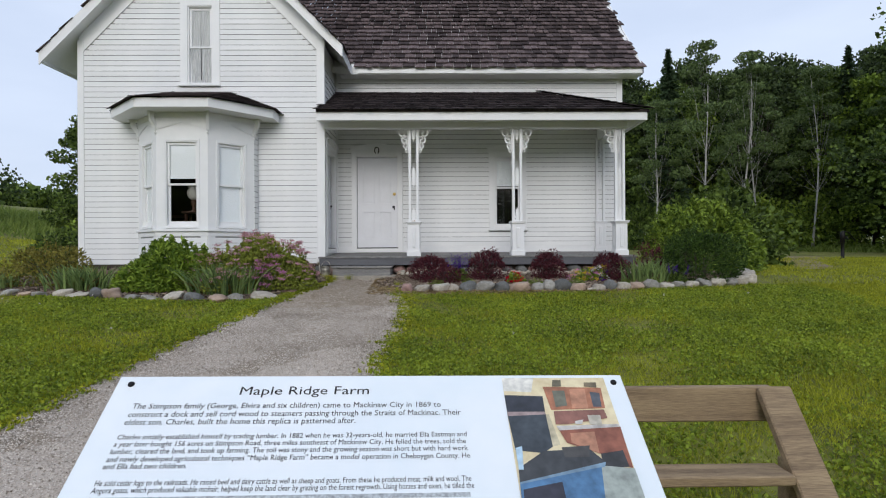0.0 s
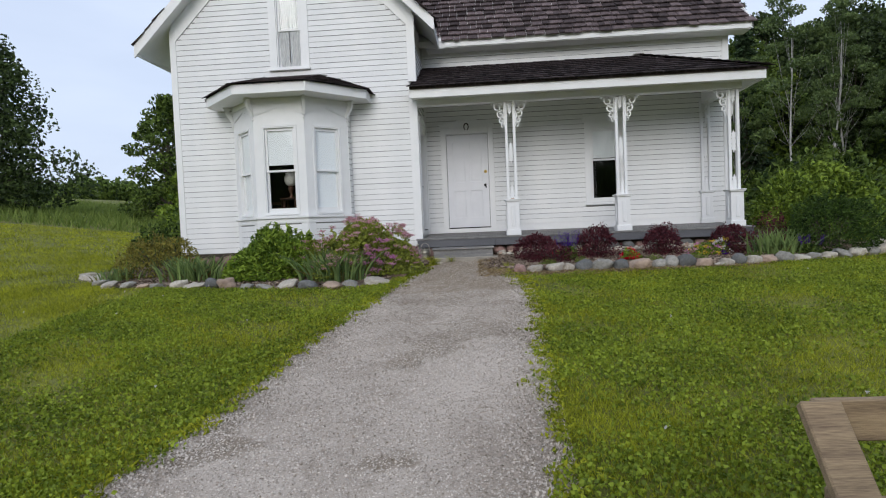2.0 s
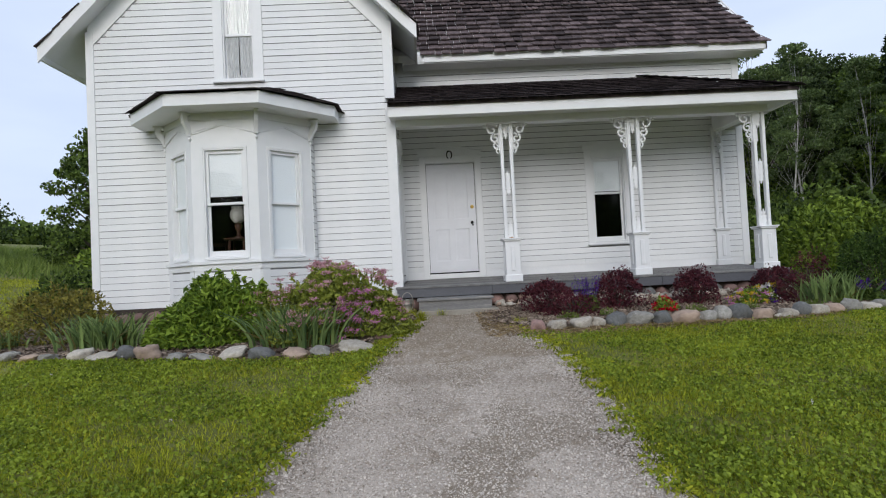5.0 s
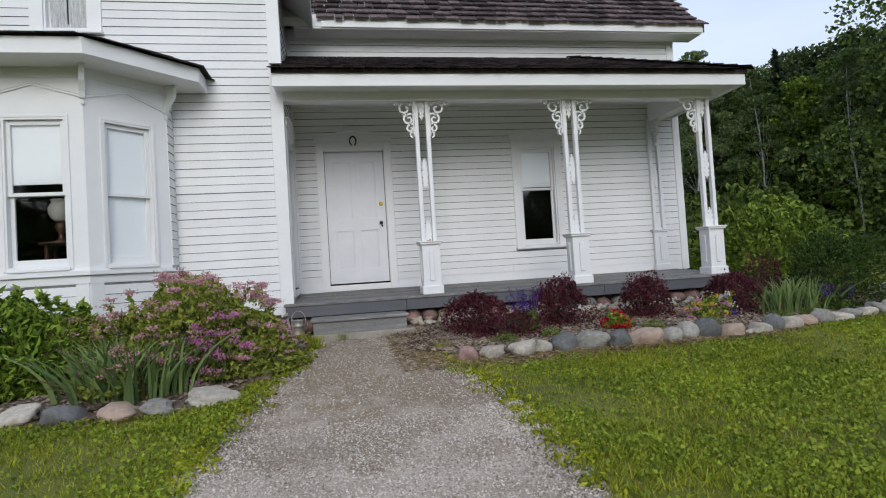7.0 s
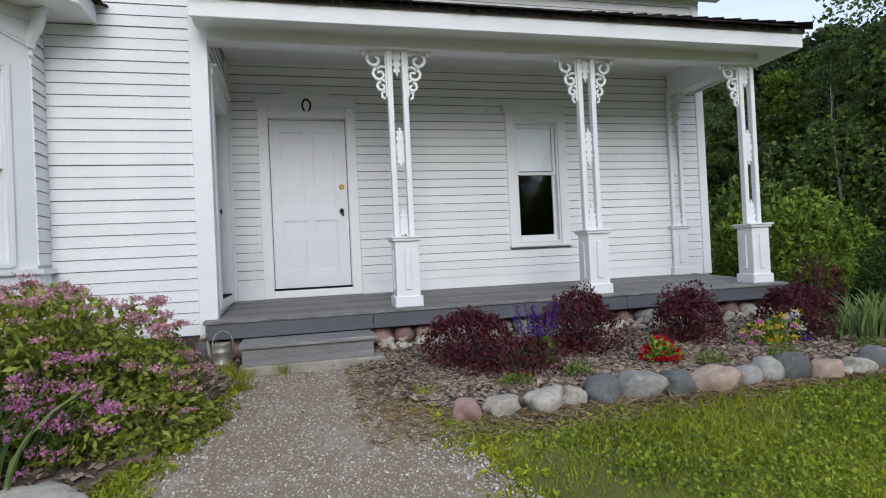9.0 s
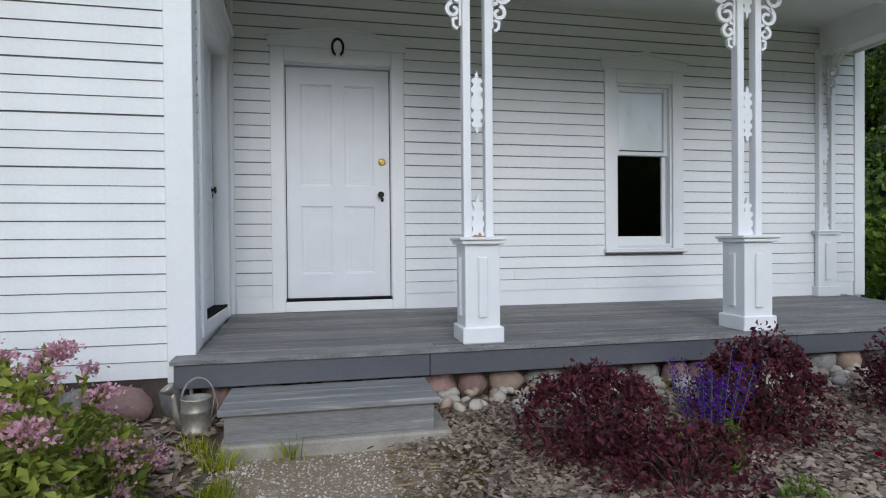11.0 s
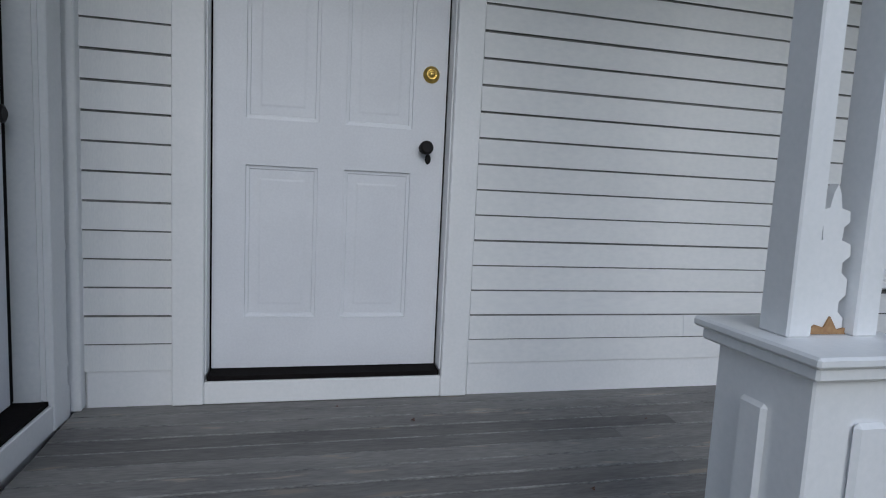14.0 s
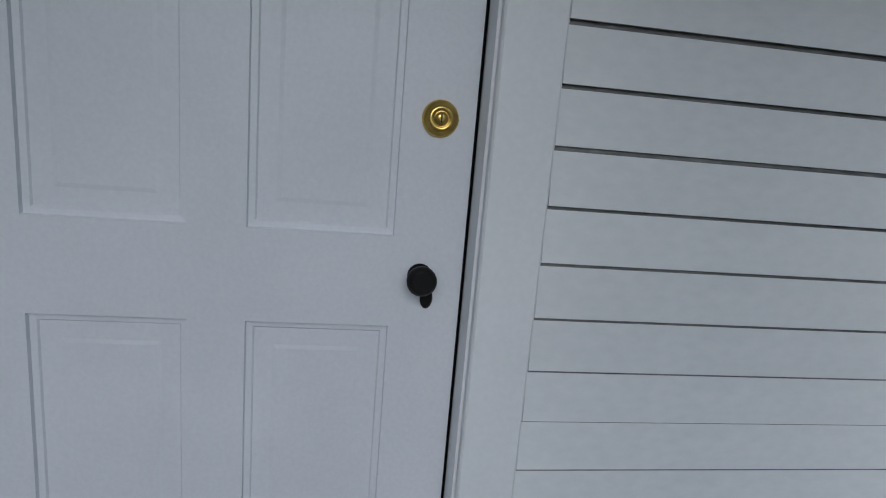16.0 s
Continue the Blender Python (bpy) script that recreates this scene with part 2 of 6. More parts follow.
STONE_W = material("pale_fieldstone", (0.52, 0.475, 0.40), (0.31, 0.275, 0.225), 8, 70, 0.8, 0.35, vary=0.18, spots=((0.3, 0.32, 0.26), 9, 0.64))
STONE_D = material("dark_fieldstone", (0.165, 0.168, 0.160), (0.09, 0.09, 0.088), 8, 70, 0.75, 0.4, vary=0.2)
STONE_R = material("red_fieldstone", (0.34, 0.21, 0.18), (0.21, 0.14, 0.125), 8, 70, 0.8, 0.4, vary=0.2)
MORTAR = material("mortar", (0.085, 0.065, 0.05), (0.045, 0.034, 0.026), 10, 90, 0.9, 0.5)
GRASSBED = material("lawn_soil", (0.205, 0.215, 0.030), (0.065, 0.072, 0.013), 0.9, 170, 0.95, 1.0, space="World")
GRAVEL = material("limestone_gravel", (0.57, 0.49, 0.41), (0.31, 0.255, 0.20), 1.4, 160, 0.9, 0.8, space="World", spots=((0.25, 0.20, 0.145), 1.1, 0.56))
# the path is trodden down to brown earth towards the house
pn, pl_ = GRAVEL.node_tree.nodes, GRAVEL.node_tree.links
p_geo, p_sep, p_noise, p_sum, p_map, p_mix = pn.new("ShaderNodeNewGeometry"), pn.new("ShaderNodeSeparateXYZ"), pn.new("ShaderNodeTexNoise"), pn.new("ShaderNodeMath"), pn.new("ShaderNodeMapRange"), pn.new("ShaderNodeMix")
p_noise.inputs["Scale"].default_value, p_noise.inputs["Detail"].default_value, p_noise.inputs["Roughness"].default_value = 1.9, 7.0, 0.68
p_sum.operation, p_mix.data_type = "MULTIPLY_ADD", "RGBA"
p_sum.inputs[1].default_value = 14.0
p_map.inputs["From Min"].default_value, p_map.inputs["From Max"].default_value = 13.0, 16.2
pl_.new(p_geo.outputs["Position"], p_sep.inputs["Vector"])
pl_.new(p_geo.outputs["Position"], p_noise.inputs["Vector"])
pl_.new(p_noise.outputs["Fac"], p_sum.inputs[0])
pl_.new(p_sep.outputs["Y"], p_sum.inputs[2])
pl_.new(p_sum.outputs[0], p_map.inputs["Value"])
pl_.new(p_map.outputs["Result"], p_mix.inputs["Factor"])
p_bsdf = pn["Principled BSDF"]
pl_.new(p_bsdf.inputs["Base Color"].links[0].from_socket, p_mix.inputs["A"])
p_mix.inputs["B"].default_value = (0.235, 0.180, 0.118, 1)
pl_.new(p_mix.outputs["Result"], p_bsdf.inputs["Base Color"])
MULCH = material("bark_mulch", (0.20, 0.15, 0.11), (0.07, 0.05, 0.038), 5, 70, 0.95, 0.9, space="World")
IRON = material("black_iron", (0.009, 0.008, 0.008), (0.005, 0.004, 0.004), 12, 90, 0.5, 0.2, spec=0.25)
BRASS = material("brass", (0.72, 0.50, 0.14), (0.55, 0.37, 0.09), 10, 120, 0.28, 0.05, metal=1.0)
ZINC = material("galvanised_metal", (0.55, 0.52, 0.45), (0.34, 0.32, 0.27), 9, 60, 0.5, 0.12, metal=0.7)
BLIND = material("roller_blind", (0.90, 0.93, 0.95), (0.87, 0.90, 0.92), 2, 60, 0.85, 0.03)
LACE = material("lace_curtain", (0.66, 0.67, 0.66), (0.40, 0.41, 0.42), 14, 60, 0.95, 0.3, stretch=(3, 3, 0.6))
ROOM = material("dim_painted_room_wall", (0.022, 0.017, 0.014), (0.014, 0.011, 0.009), 2, 30, 0.9, 0.1)
FROST = material("milk_glass", (0.85, 0.84, 0.80), (0.78, 0.77, 0.72), 6, 60, 0.25, 0.02)
DARKWOOD = material("dark_wood", (0.10, 0.045, 0.028), (0.055, 0.024, 0.016), 5, 60, 0.4, 0.15, stretch=(4, 4, 0.5))
DARKGAP = material("dark_threshold_and_gap_shade", (0.012, 0.010, 0.010), (0.007, 0.006, 0.006), 6, 60, 0.8, 0.2, spec=0.08)
CONCRETE = material("old_concrete", (0.36, 0.33, 0.28), (0.24, 0.22, 0.18), 7, 80, 0.9, 0.5)
POSTWOOD = material("weathered_lumber", (0.37, 0.27, 0.155), (0.15, 0.10, 0.06), 4, 50, 0.8, 0.4, stretch=(0.4, 6, 6))
PAPER = material("sign_panel", (0.86, 0.90, 0.92), (0.78, 0.85, 0.89), 5, 12, 0.35, 0.0)
INK = material("sign_ink", (0.025, 0.022, 0.022), (0.02, 0.018, 0.018), 5, 40, 0.6, 0.0)
BRICK = material("chimney_brick", (0.36, 0.14, 0.10), (0.24, 0.09, 0.07), 8, 60, 0.9, 0.4, vary=0.15)
BARK = material("tree_bark", (0.12, 0.10, 0.08), (0.06, 0.05, 0.04), 6, 40, 0.9, 0.6)
BIRCH = material("birch_bark", (0.46, 0.45, 0.42), (0.26, 0.25, 0.23), 3, 20, 0.8, 0.3, stretch=(1, 1, 3), spots=((0.06, 0.055, 0.05), 5, 0.66))

GLASS = bpy.data.materials.new("window_glass")
GLASS.use_nodes = True
gn, gl = GLASS.node_tree.nodes, GLASS.node_tree.links
gn.remove(gn["Principled BSDF"])
g_clear, g_gloss, g_mix, g_face = gn.new("ShaderNodeBsdfTransparent"), gn.new("ShaderNodeBsdfGlossy"), gn.new("ShaderNodeMixShader"), gn.new("ShaderNodeLayerWeight")
g_clear.inputs["Color"].default_value = (0.98, 0.985, 0.98, 1)
g_gloss.inputs["Roughness"].default_value = 0.01
g_pow, g_add = gn.new("ShaderNodeMath"), gn.new("ShaderNodeMath")
g_pow.operation, g_add.operation = "POWER", "MULTIPLY_ADD"
g_pow.inputs[1].default_value, g_add.inputs[1].default_value, g_add.inputs[2].default_value = 4.0, 0.6, 0.05
gl.new(g_face.outputs["Facing"], g_pow.inputs[0])
gl.new(g_pow.outputs[0], g_add.inputs[0])
gl.new(g_add.outputs[0], g_mix.inputs[0])
gl.new(g_clear.outputs[0], g_mix.inputs[1])
gl.new(g_gloss.outputs[0], g_mix.inputs[2])
gl.new(g_mix.outputs[0], gn["Material Output"].inputs["Surface"])

# dark tone set low to paint deeper shade into the forest foliage
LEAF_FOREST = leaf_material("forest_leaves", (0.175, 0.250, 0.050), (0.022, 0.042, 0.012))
LEAF_DARK = leaf_material("dark_leaves", (0.100, 0.145, 0.045), (0.018, 0.030, 0.012))
LEAF_BRIGHT = leaf_material("bright_leaves", (0.270, 0.370, 0.050), (0.045, 0.085, 0.014))
LEAF_NEEDLE = leaf_material("needles", (0.060, 0.095, 0.042), (0.024, 0.042, 0.020), glow=0.1)
LEAF_BUSH = leaf_material("bush_leaves", (0.290, 0.400, 0.050), (0.070, 0.130, 0.018))
LEAF_SPIREA = leaf_material("spirea_leaves", (0.370, 0.410, 0.070), (0.120, 0.155, 0.028))
LEAF_IRIS = leaf_material("iris_blades", (0.260, 0.350, 0.115), (0.080, 0.130, 0.048))
LEAF_DRYTIP = leaf_material("bronze_leaves", (0.200, 0.150, 0.045), (0.085, 0.075, 0.022))
LEAF_OLIVE = leaf_material("olive_leaves", (0.330, 0.290, 0.060), (0.100, 0.095, 0.024))
LEAF_CLOVER = leaf_material("clover_leaves", (0.330, 0.410, 0.042), (0.095, 0.140, 0.018))
LEAF_BIRCH = leaf_material("birch_leaves", (0.180, 0.245, 0.085), (0.060, 0.095, 0.035))
LEAF_BARB = leaf_material("barberry_leaves", (0.170, 0.045, 0.055), (0.045, 0.014, 0.022))
LEAF_YEW = leaf_material("yew_leaves", (0.095, 0.165, 0.030), (0.012, 0.026, 0.008))
GRASS = leaf_material("grass_blades", (0.480, 0.500, 0.038), (0.125, 0.150, 0.014), 0.6, 0.3)
TALLGRASS = leaf_material("meadow_grass", (0.210, 0.270, 0.060), (0.100, 0.150, 0.030), 0.6, 0.3)
BLOOM_PINK = leaf_material("pink_blooms", (0.70, 0.40, 0.48), (0.44, 0.24, 0.24), 0.6, 0.2)
BLOOM_MAGENTA = leaf_material("magenta_blooms", (0.62, 0.26, 0.45), (0.45, 0.16, 0.32), 0.6, 0.2)
BLOOM_PURPLE = leaf_material("purple_blooms", (0.11, 0.025, 0.34), (0.04, 0.010, 0.15), 0.6, 0.2)
BLOOM_RED = leaf_material("red_blooms", (0.62, 0.004, 0.028), (0.35, 0.002, 0.012), 0.6, 0.2)
BLOOM_YELLOW = leaf_material("yellow_blooms", (0.75, 0.55, 0.06), (0.60, 0.40, 0.04), 0.6, 0.2)
BLOOM_WHITE = leaf_material("white_blooms", (0.75, 0.72, 0.72), (0.55, 0.5, 0.5), 0.6, 0.2)

# ---- ground: one sheet of lawn that reaches the horizon ----
def grid_lines(limits, near, step):
    a, out = -near, []
    while a <= near + 1e-6:
        out.append(a)
        a += step
    far, d = near, step
    while far < limits:
        d *= 1.35
        far += d
        out += [far, -far]
    return sorted(out)


gx, gy = np.array(grid_lines(420, 12, 0.25)), np.array([v + 6 for v in grid_lines(420, 14, 0.25)])
GX, GY = np.meshgrid(gx, gy)
gz = rise_np(GX, GY) + 0.012 * np.sin(GX * 1.7 + GY * 0.6) * np.sin(GY * 1.3 - GX * 0.4)
gi = np.arange(len(gy) - 1)[:, None] * len(gx) + np.arange(len(gx) - 1)[None, :]
gq = np.stack([gi, gi + 1, gi + 1 + len(gx), gi + len(gx)], -1).reshape(-1, 4)
ground = array_mesh("ground", np.stack([GX, GY, gz], -1).reshape(-1, 3), gq, GRASSBED, True)
tagged(ground, "green mown lawn rising gently to the farmhouse", "lawn", kind="structure")

PATH_L = [(-30, -3.5), (0, -3.5), (2, -3.25), (3, -3.0), (4, -2.77), (5.3, -2.72), (6.2, -2.6), (7.2, -2.42), (8.2, -2.26), (9.2, -2.08), (10, -1.86), (10.7, -1.78), (11.3, -1.8)]
PATH_R = [(-30, -0.9), (0, -0.6), (3, -0.45), (4, -0.4), (5.2, -0.34), (6, -0.27), (7, -0.2), (7.7, -0.2), (8.3, -0.28), (9, -0.42), (9.9, -0.46), (10.6, -0.5), (11.3, -0.5)]


def along(rows, y):
    for (a, xa), (b, xb) in zip(rows, rows[1:]):
        if y <= b:
            return xa + (xb - xa) * max(0.0, (y - a) / (b - a))
    return rows[-1][1]


def strip(name, ys, left, right, cols, lift, mat, ragged):
    v = []
    for y in ys:
        a = left(y) + ragged * noise.noise(Vector((0, y * 3.1, 1))) + 0.5 * ragged * noise.noise(Vector((4, y * 9, 1)))
        b = right(y) + ragged * noise.noise(Vector((7, y * 3.1, 2))) + 0.5 * ragged * noise.noise(Vector((9, y * 9, 2)))
        for k in range(cols + 1):
            x = a + (b - a) * k / cols
            edge = min(k, cols - k) / cols
            z = rise(x, y) + 0.012 * math.sin(x * 1.7 + y * 0.6) * math.sin(y * 1.3 - x * 0.4)
            v.append((x, y, z + lift * min(1, edge * 6 + 0.15)))
    i = np.arange(len(ys) - 1)[:, None] * (cols + 1) + np.arange(cols)[None, :]
    return array_mesh(name, v, np.stack([i, i + 1, i + cols + 2, i + cols + 1], -1).reshape(-1, 4), mat, True)


ys = [-30, -20, -12, -8, -5, -3] + [-2 + 0.08 * k for k in range(int(13.25 / 0.08))]
path = strip("path", ys, lambda y: along(PATH_L, y), lambda y: along(PATH_R, y), 24, 0.018, GRAVEL, 0.09)
tagged(path, "pale crushed limestone path leading to the porch step", "path", kind="structure")


def bed(name, front, back, x0, x1, label):
    n = int((x1 - x0) / 0.1)
    v, rows = [], 14
    for i in range(n + 1):
        x = x0 + (x1 - x0) * i / n
        for j in range(rows + 1):
            y = front(x) + (back - front(x)) * j / rows
            ease = max(0.0, min(1.0, (x - x0) / 0.4, (x1 - x) / 0.4))
            v.append((x, y, rise(x, y) + 0.008 + ease * (0.022 + 0.022 * math.sin(math.pi * j / rows)) + 0.015 * noise.noise(Vector((x * 6, y * 6, 3)))))
    k = np.arange(n)[:, None] * (rows + 1) + np.arange(rows)[None, :]
    return tagged(array_mesh(name, v, np.stack([k, k + rows + 1, k + rows + 2, k + 1], -1).reshape(-1, 4), MULCH, True), label, "flower bed", kind="structure")


def front_r(x):
    return along([(-0.6, 9.6), (-0.25, 9.27), (0.4, 9.26), (1, 9.36), (1.6, 9.32), (2.6, 9.27), (3.2, 9.33), (4.6, 9.65), (5.3, 9.8), (5.9, 10.15), (6.25, 11.0), (6.4, 11.6)], x)


def front_l(x):
    return along([(-8.4, 10.9), (-8.1, 10.2), (-7, 9.25), (-5.5, 8.98), (-4.7, 8.82), (-3.6, 8.58), (-2.7, 8.58), (-2.4, 8.82), (-2.1, 9.5), (-1.75, 10.6)], x)


bed("flower_bed_porch", front_r, 11.55, -0.6, 6.3, "bark-mulched flower bed in front of the porch")
bed("flower_bed_bay", front_l, 11.6, -8.3, -1.8, "bark-mulched flower bed below the bay window")

far_path = strip("path_yard", [13 + 0.5 * k for k in range(17)], lambda y: 8.6 + 0.52 * (y - 13) + (0.35 if y > 18 else 0), lambda y: 9.6 + 0.55 * (y - 13) + (0.6 if y > 18 else 0), 6, 0.02, GRAVEL, 0.06)
tagged(far_path, "pale gravel path crossing the side yard", "path", kind="structure")

# ---- farmhouse: walls, openings, boards ----
WM, WE = 11.42, 12.84            # faces of the gable wall and of the porch wall
XL, XR, XE = -6.90, -2.05, 4.42  # corners of the main block and of the wing
XC = (XL + XR) / 2
ZB = 1.286
LAP = 0.1043


def roof_main(x):
    return 8.486 - abs(x - XC) * 1.017


def wall_slab(name, spans, holes, z0, top, place, parent, mat=None):
    """A wall of solid pieces round its openings. spans: breaks along it; holes: (a0, a1, z0, z1)."""
    cuts = sorted(set(spans) | {h[0] for h in holes} | {h[1] for h in holes})
    bm = bmesh.new()
    for a, b in zip(cuts, cuts[1:]):
        z = z0
        for h in sorted((h for h in holes if h[0] <= a + 1e-6 and h[1] >= b - 1e-6), key=lambda h: h[2]):
            if h[2] > z:
                prism([(a, z), (b, z), (b, h[2]), (a, h[2])], 0.15, bm, place)
            z = h[3]
        prism([(a, z), (b, z), (b, top(b)), (a, top(a))], 0.15, bm, place)
    return part(name, bm, mat or WHITE, parent)


# a bevelled board: thin butt, shade and grime painted on its underside, hollow behind
bm = bmesh.new()
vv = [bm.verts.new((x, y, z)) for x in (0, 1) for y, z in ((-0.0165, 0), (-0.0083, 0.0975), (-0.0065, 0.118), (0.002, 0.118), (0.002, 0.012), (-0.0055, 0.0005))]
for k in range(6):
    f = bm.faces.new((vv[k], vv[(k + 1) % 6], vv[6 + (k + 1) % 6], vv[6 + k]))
    # underside and the strip below the next butt take the painted joint shade
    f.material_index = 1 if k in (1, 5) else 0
bm.faces.new(vv[5::-1])
bm.faces.new(vv[6:])
bmesh.ops.recalc_face_normals(bm, faces=bm.faces[:])
CLAP = bpy.data.meshes.new("clapboard")
bm.to_mesh(CLAP)
bm.free()
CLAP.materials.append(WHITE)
CLAP.materials.append(JOINT_SHADE_GRIME)


def clapboards(parent, z0, z1, extent, holes, place, rng, break_at=3.2, LAP=LAP):
    z = z0
    while z < z1 - 0.02:
        lo, hi = extent(z + LAP)
        runs = [(lo, hi)]
        for a, b, h0, h1 in holes:
            if min(h1, z + LAP) - max(h0, z) > 0.03:
                runs = [r for p, q in runs for r in ((p, min(q, a)), (max(p, b), q)) if r[1] - r[0] > 0.015]
        for p, q in runs:
            pieces = [(p, q)]
            if q - p > break_at:
                c = rng.uniform(p + 1.0, q - 1.0)
                pieces = [(p, c - 0.001), (c + 0.001, q)]
            for a, b in pieces:
                ob = new("clapboard", CLAP)
                ob.parent = parent
                ob.matrix_basis = place @ Matrix.Translation((a, rng.uniform(-0.0015, 0.0015), z + rng.uniform(-0.0015, 0.0015))) @ Matrix.Diagonal((b - a, 1, 1, 1))
        z += LAP


FRONT = Matrix.Translation((0, WM, 0))
PORCHW = Matrix.Translation((0, WE, 0))
SIDE = Matrix.Translation((XR, 0, 0)) @ pose(0, 0, 0, 0, 0, 90)   # runs along y, faces +x
GW = (-4.745, -4.255, 4.89, 6.44)
BAYHOLE = (-5.55, -3.55, 2.0, 3.9)
D1 = (-1.585, -0.655, 1.49, 3.64)
PW = (1.525, 2.135, 2.03, 3.62)
D2 = (11.72, 12.615, 1.49, 3.62)

wall_gable = thing("wall_gable", "white clapboard gable wall of the farmhouse", "wall", kind="structure")
wall_slab("wall_core", [XL, XC, XR], [GW, BAYHOLE], 0.8, lambda x: roof_main(x) - 0.16, FRONT @ Matrix.Translation((0, 0.002, 0)), wall_gable)
wall_porch = thing("wall_porch", "white clapboard wall of the wing under the porch", "wall", kind="structure")
wall_slab("wall_core", [XR - 0.15, XE], [D1, PW], 0.8, lambda x: 5.55, PORCHW @ Matrix.Translation((0, 0.002, 0)), wall_porch)
wall_side = thing("wall_side", "white clapboard side wall beside the porch", "wall", kind="structure")
wall_slab("wall_core", [WM + 0.16, 19.0], [D2], 0.8, lambda y: 5.72, SIDE @ Matrix.Translation((0, 0.002, 0)), wall_side)
wall_rear = thing("wall_rear", "plain white walls closing the back of the farmhouse", "wall", kind="structure")
part("wall_core", boxes((XL, XL + 0.15, WM + 0.16, 19.0, 0.8, 5.72), (XL, XR, 19.0, 19.15, 0.8, 5.72), (XE - 0.15, XE, WE + 0.16, 17.8, 0.8, 5.55), (XR, XE, 17.8, 17.95, 0.8, 5.55)), WHITE, wall_rear)
part("gable_end", prism([(WE + 0.1, 5.5), (17.9, 5.5), (15.3, 8.25)], 0.15, None, Matrix.Translation((XE, 0, 0)) @ pose(0, 0, 0, 0, 0, 90)), WHITE, wall_rear)
part("gable_end", prism([(XL, 5.7), (XR, 5.7), (XC, 8.3)], 0.15, None, Matrix.Translation((0, 19.0, 0))), WHITE, wall_rear)

# rooms behind the windows, their dimness painted in as a near-black colour
room = thing("room_walls", "near-black brown interior walls and floor behind the windows, dimness painted in", "wall", kind="structure")
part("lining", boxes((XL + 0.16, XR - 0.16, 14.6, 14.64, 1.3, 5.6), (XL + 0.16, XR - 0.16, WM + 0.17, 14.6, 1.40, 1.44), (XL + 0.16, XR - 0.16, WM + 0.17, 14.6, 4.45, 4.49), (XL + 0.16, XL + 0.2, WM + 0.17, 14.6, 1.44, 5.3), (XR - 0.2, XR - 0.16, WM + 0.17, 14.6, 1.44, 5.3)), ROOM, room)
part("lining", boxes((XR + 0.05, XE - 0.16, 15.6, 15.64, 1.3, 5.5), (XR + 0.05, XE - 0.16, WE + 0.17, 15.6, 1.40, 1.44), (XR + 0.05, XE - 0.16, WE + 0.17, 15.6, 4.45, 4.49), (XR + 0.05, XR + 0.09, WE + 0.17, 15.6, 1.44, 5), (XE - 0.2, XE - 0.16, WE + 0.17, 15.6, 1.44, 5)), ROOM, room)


def board(name, parent, *spec, bevel=0.004, mat=None, label=""):
    return part(name, boxes(*spec, bevel=bevel), mat or TRIM, parent, label)


# corner boards and baseboards
board("corner_board", wall_gable, (XL - 0.025, XL + 0.10, WM - 0.028, WM + 0.10, ZB, 5.75))
board("corner_board", wall_gable, (XR - 0.135, XR + 0.026, WM - 0.028, WM + 0.085, ZB - 0.03, 5.75))
board("corner_board", wall_porch, (XE - 0.105, XE + 0.025, WE - 0.027, WE + 0.10, 1.48, 5.5))
board("corner_board", wall_porch, (XR + 0.003, XR + 0.055, WE - 0.05, WE - 0.002, 1.49, 4.3))
board("baseboard", wall_porch, (XR + 0.06, D1[0] - 0.113, WE - 0.010, WE, 1.475, 1.634), (D1[1] + 0.113, XE - 0.106, WE - 0.010, WE, 1.475, 1.634))
board("baseboard", wall_side, (XR - 0.002, XR + 0.022, D2[1] + 0.13, WE - 0.05, 1.475, 1.60), (XR - 0.002, XR + 0.022, 11.506, D2[0] - 0.13, 1.43, 1.56))
board("frieze", wall_porch, (XR + 0.03, XE + 0.03, WE - 0.03, WE, 5.36, 5.52))
# boards that run up under the roof edge
for s in (-1, 1):
    x0 = XC + s * (XC - XL - 0.02)
    out = [(x0, roof_main(x0) - 0.14), (XC, roof_main(XC) - 0.14), (XC, roof_main(XC) - 0.58), (x0, roof_main(x0) - 0.58)]
    part("rake_frieze", prism(out if s < 0 else out[::-1], 0.026, None, Matrix.Translation((0, WM - 0.026, 0))), TRIM, wall_gable)

# ---- roofs ----
roof_m = thing("roof_main", "steep cedar-shingled gable roof of the farmhouse", "roof", kind="structure")
YF, EY0 = 11.10, 12.44
for s in (-1, 1):
    run = 2.975 if s < 0 else 2.83
    ex = XC + s * run
    ez = 8.43 - run * 1.017
    deck_line = [(ex, ez), (XC, 8.43), (XC, 8.29), (ex, ez - 0.14)]
    part("roof_deck", prism(deck_line, 8.2, None, Matrix.Translation((0, YF + 0.03, 0))), TRIM, roof_m)
    rake = [(ex + s * 0.03, ez), (XC, 8.46), (XC, 8.22), (ex + s * 0.03, ez - 0.23)]
    part("rake_board", prism(rake, 0.035, None, Matrix.Translation((0, YF - 0.008, 0))), TRIM, roof_m)
    part("eave_board", boxes((ex - 0.02, ex + 0.02, YF + 0.03, 19.4 if s < 0 else EY0, ez - 0.19, ez)), TRIM, roof_m)

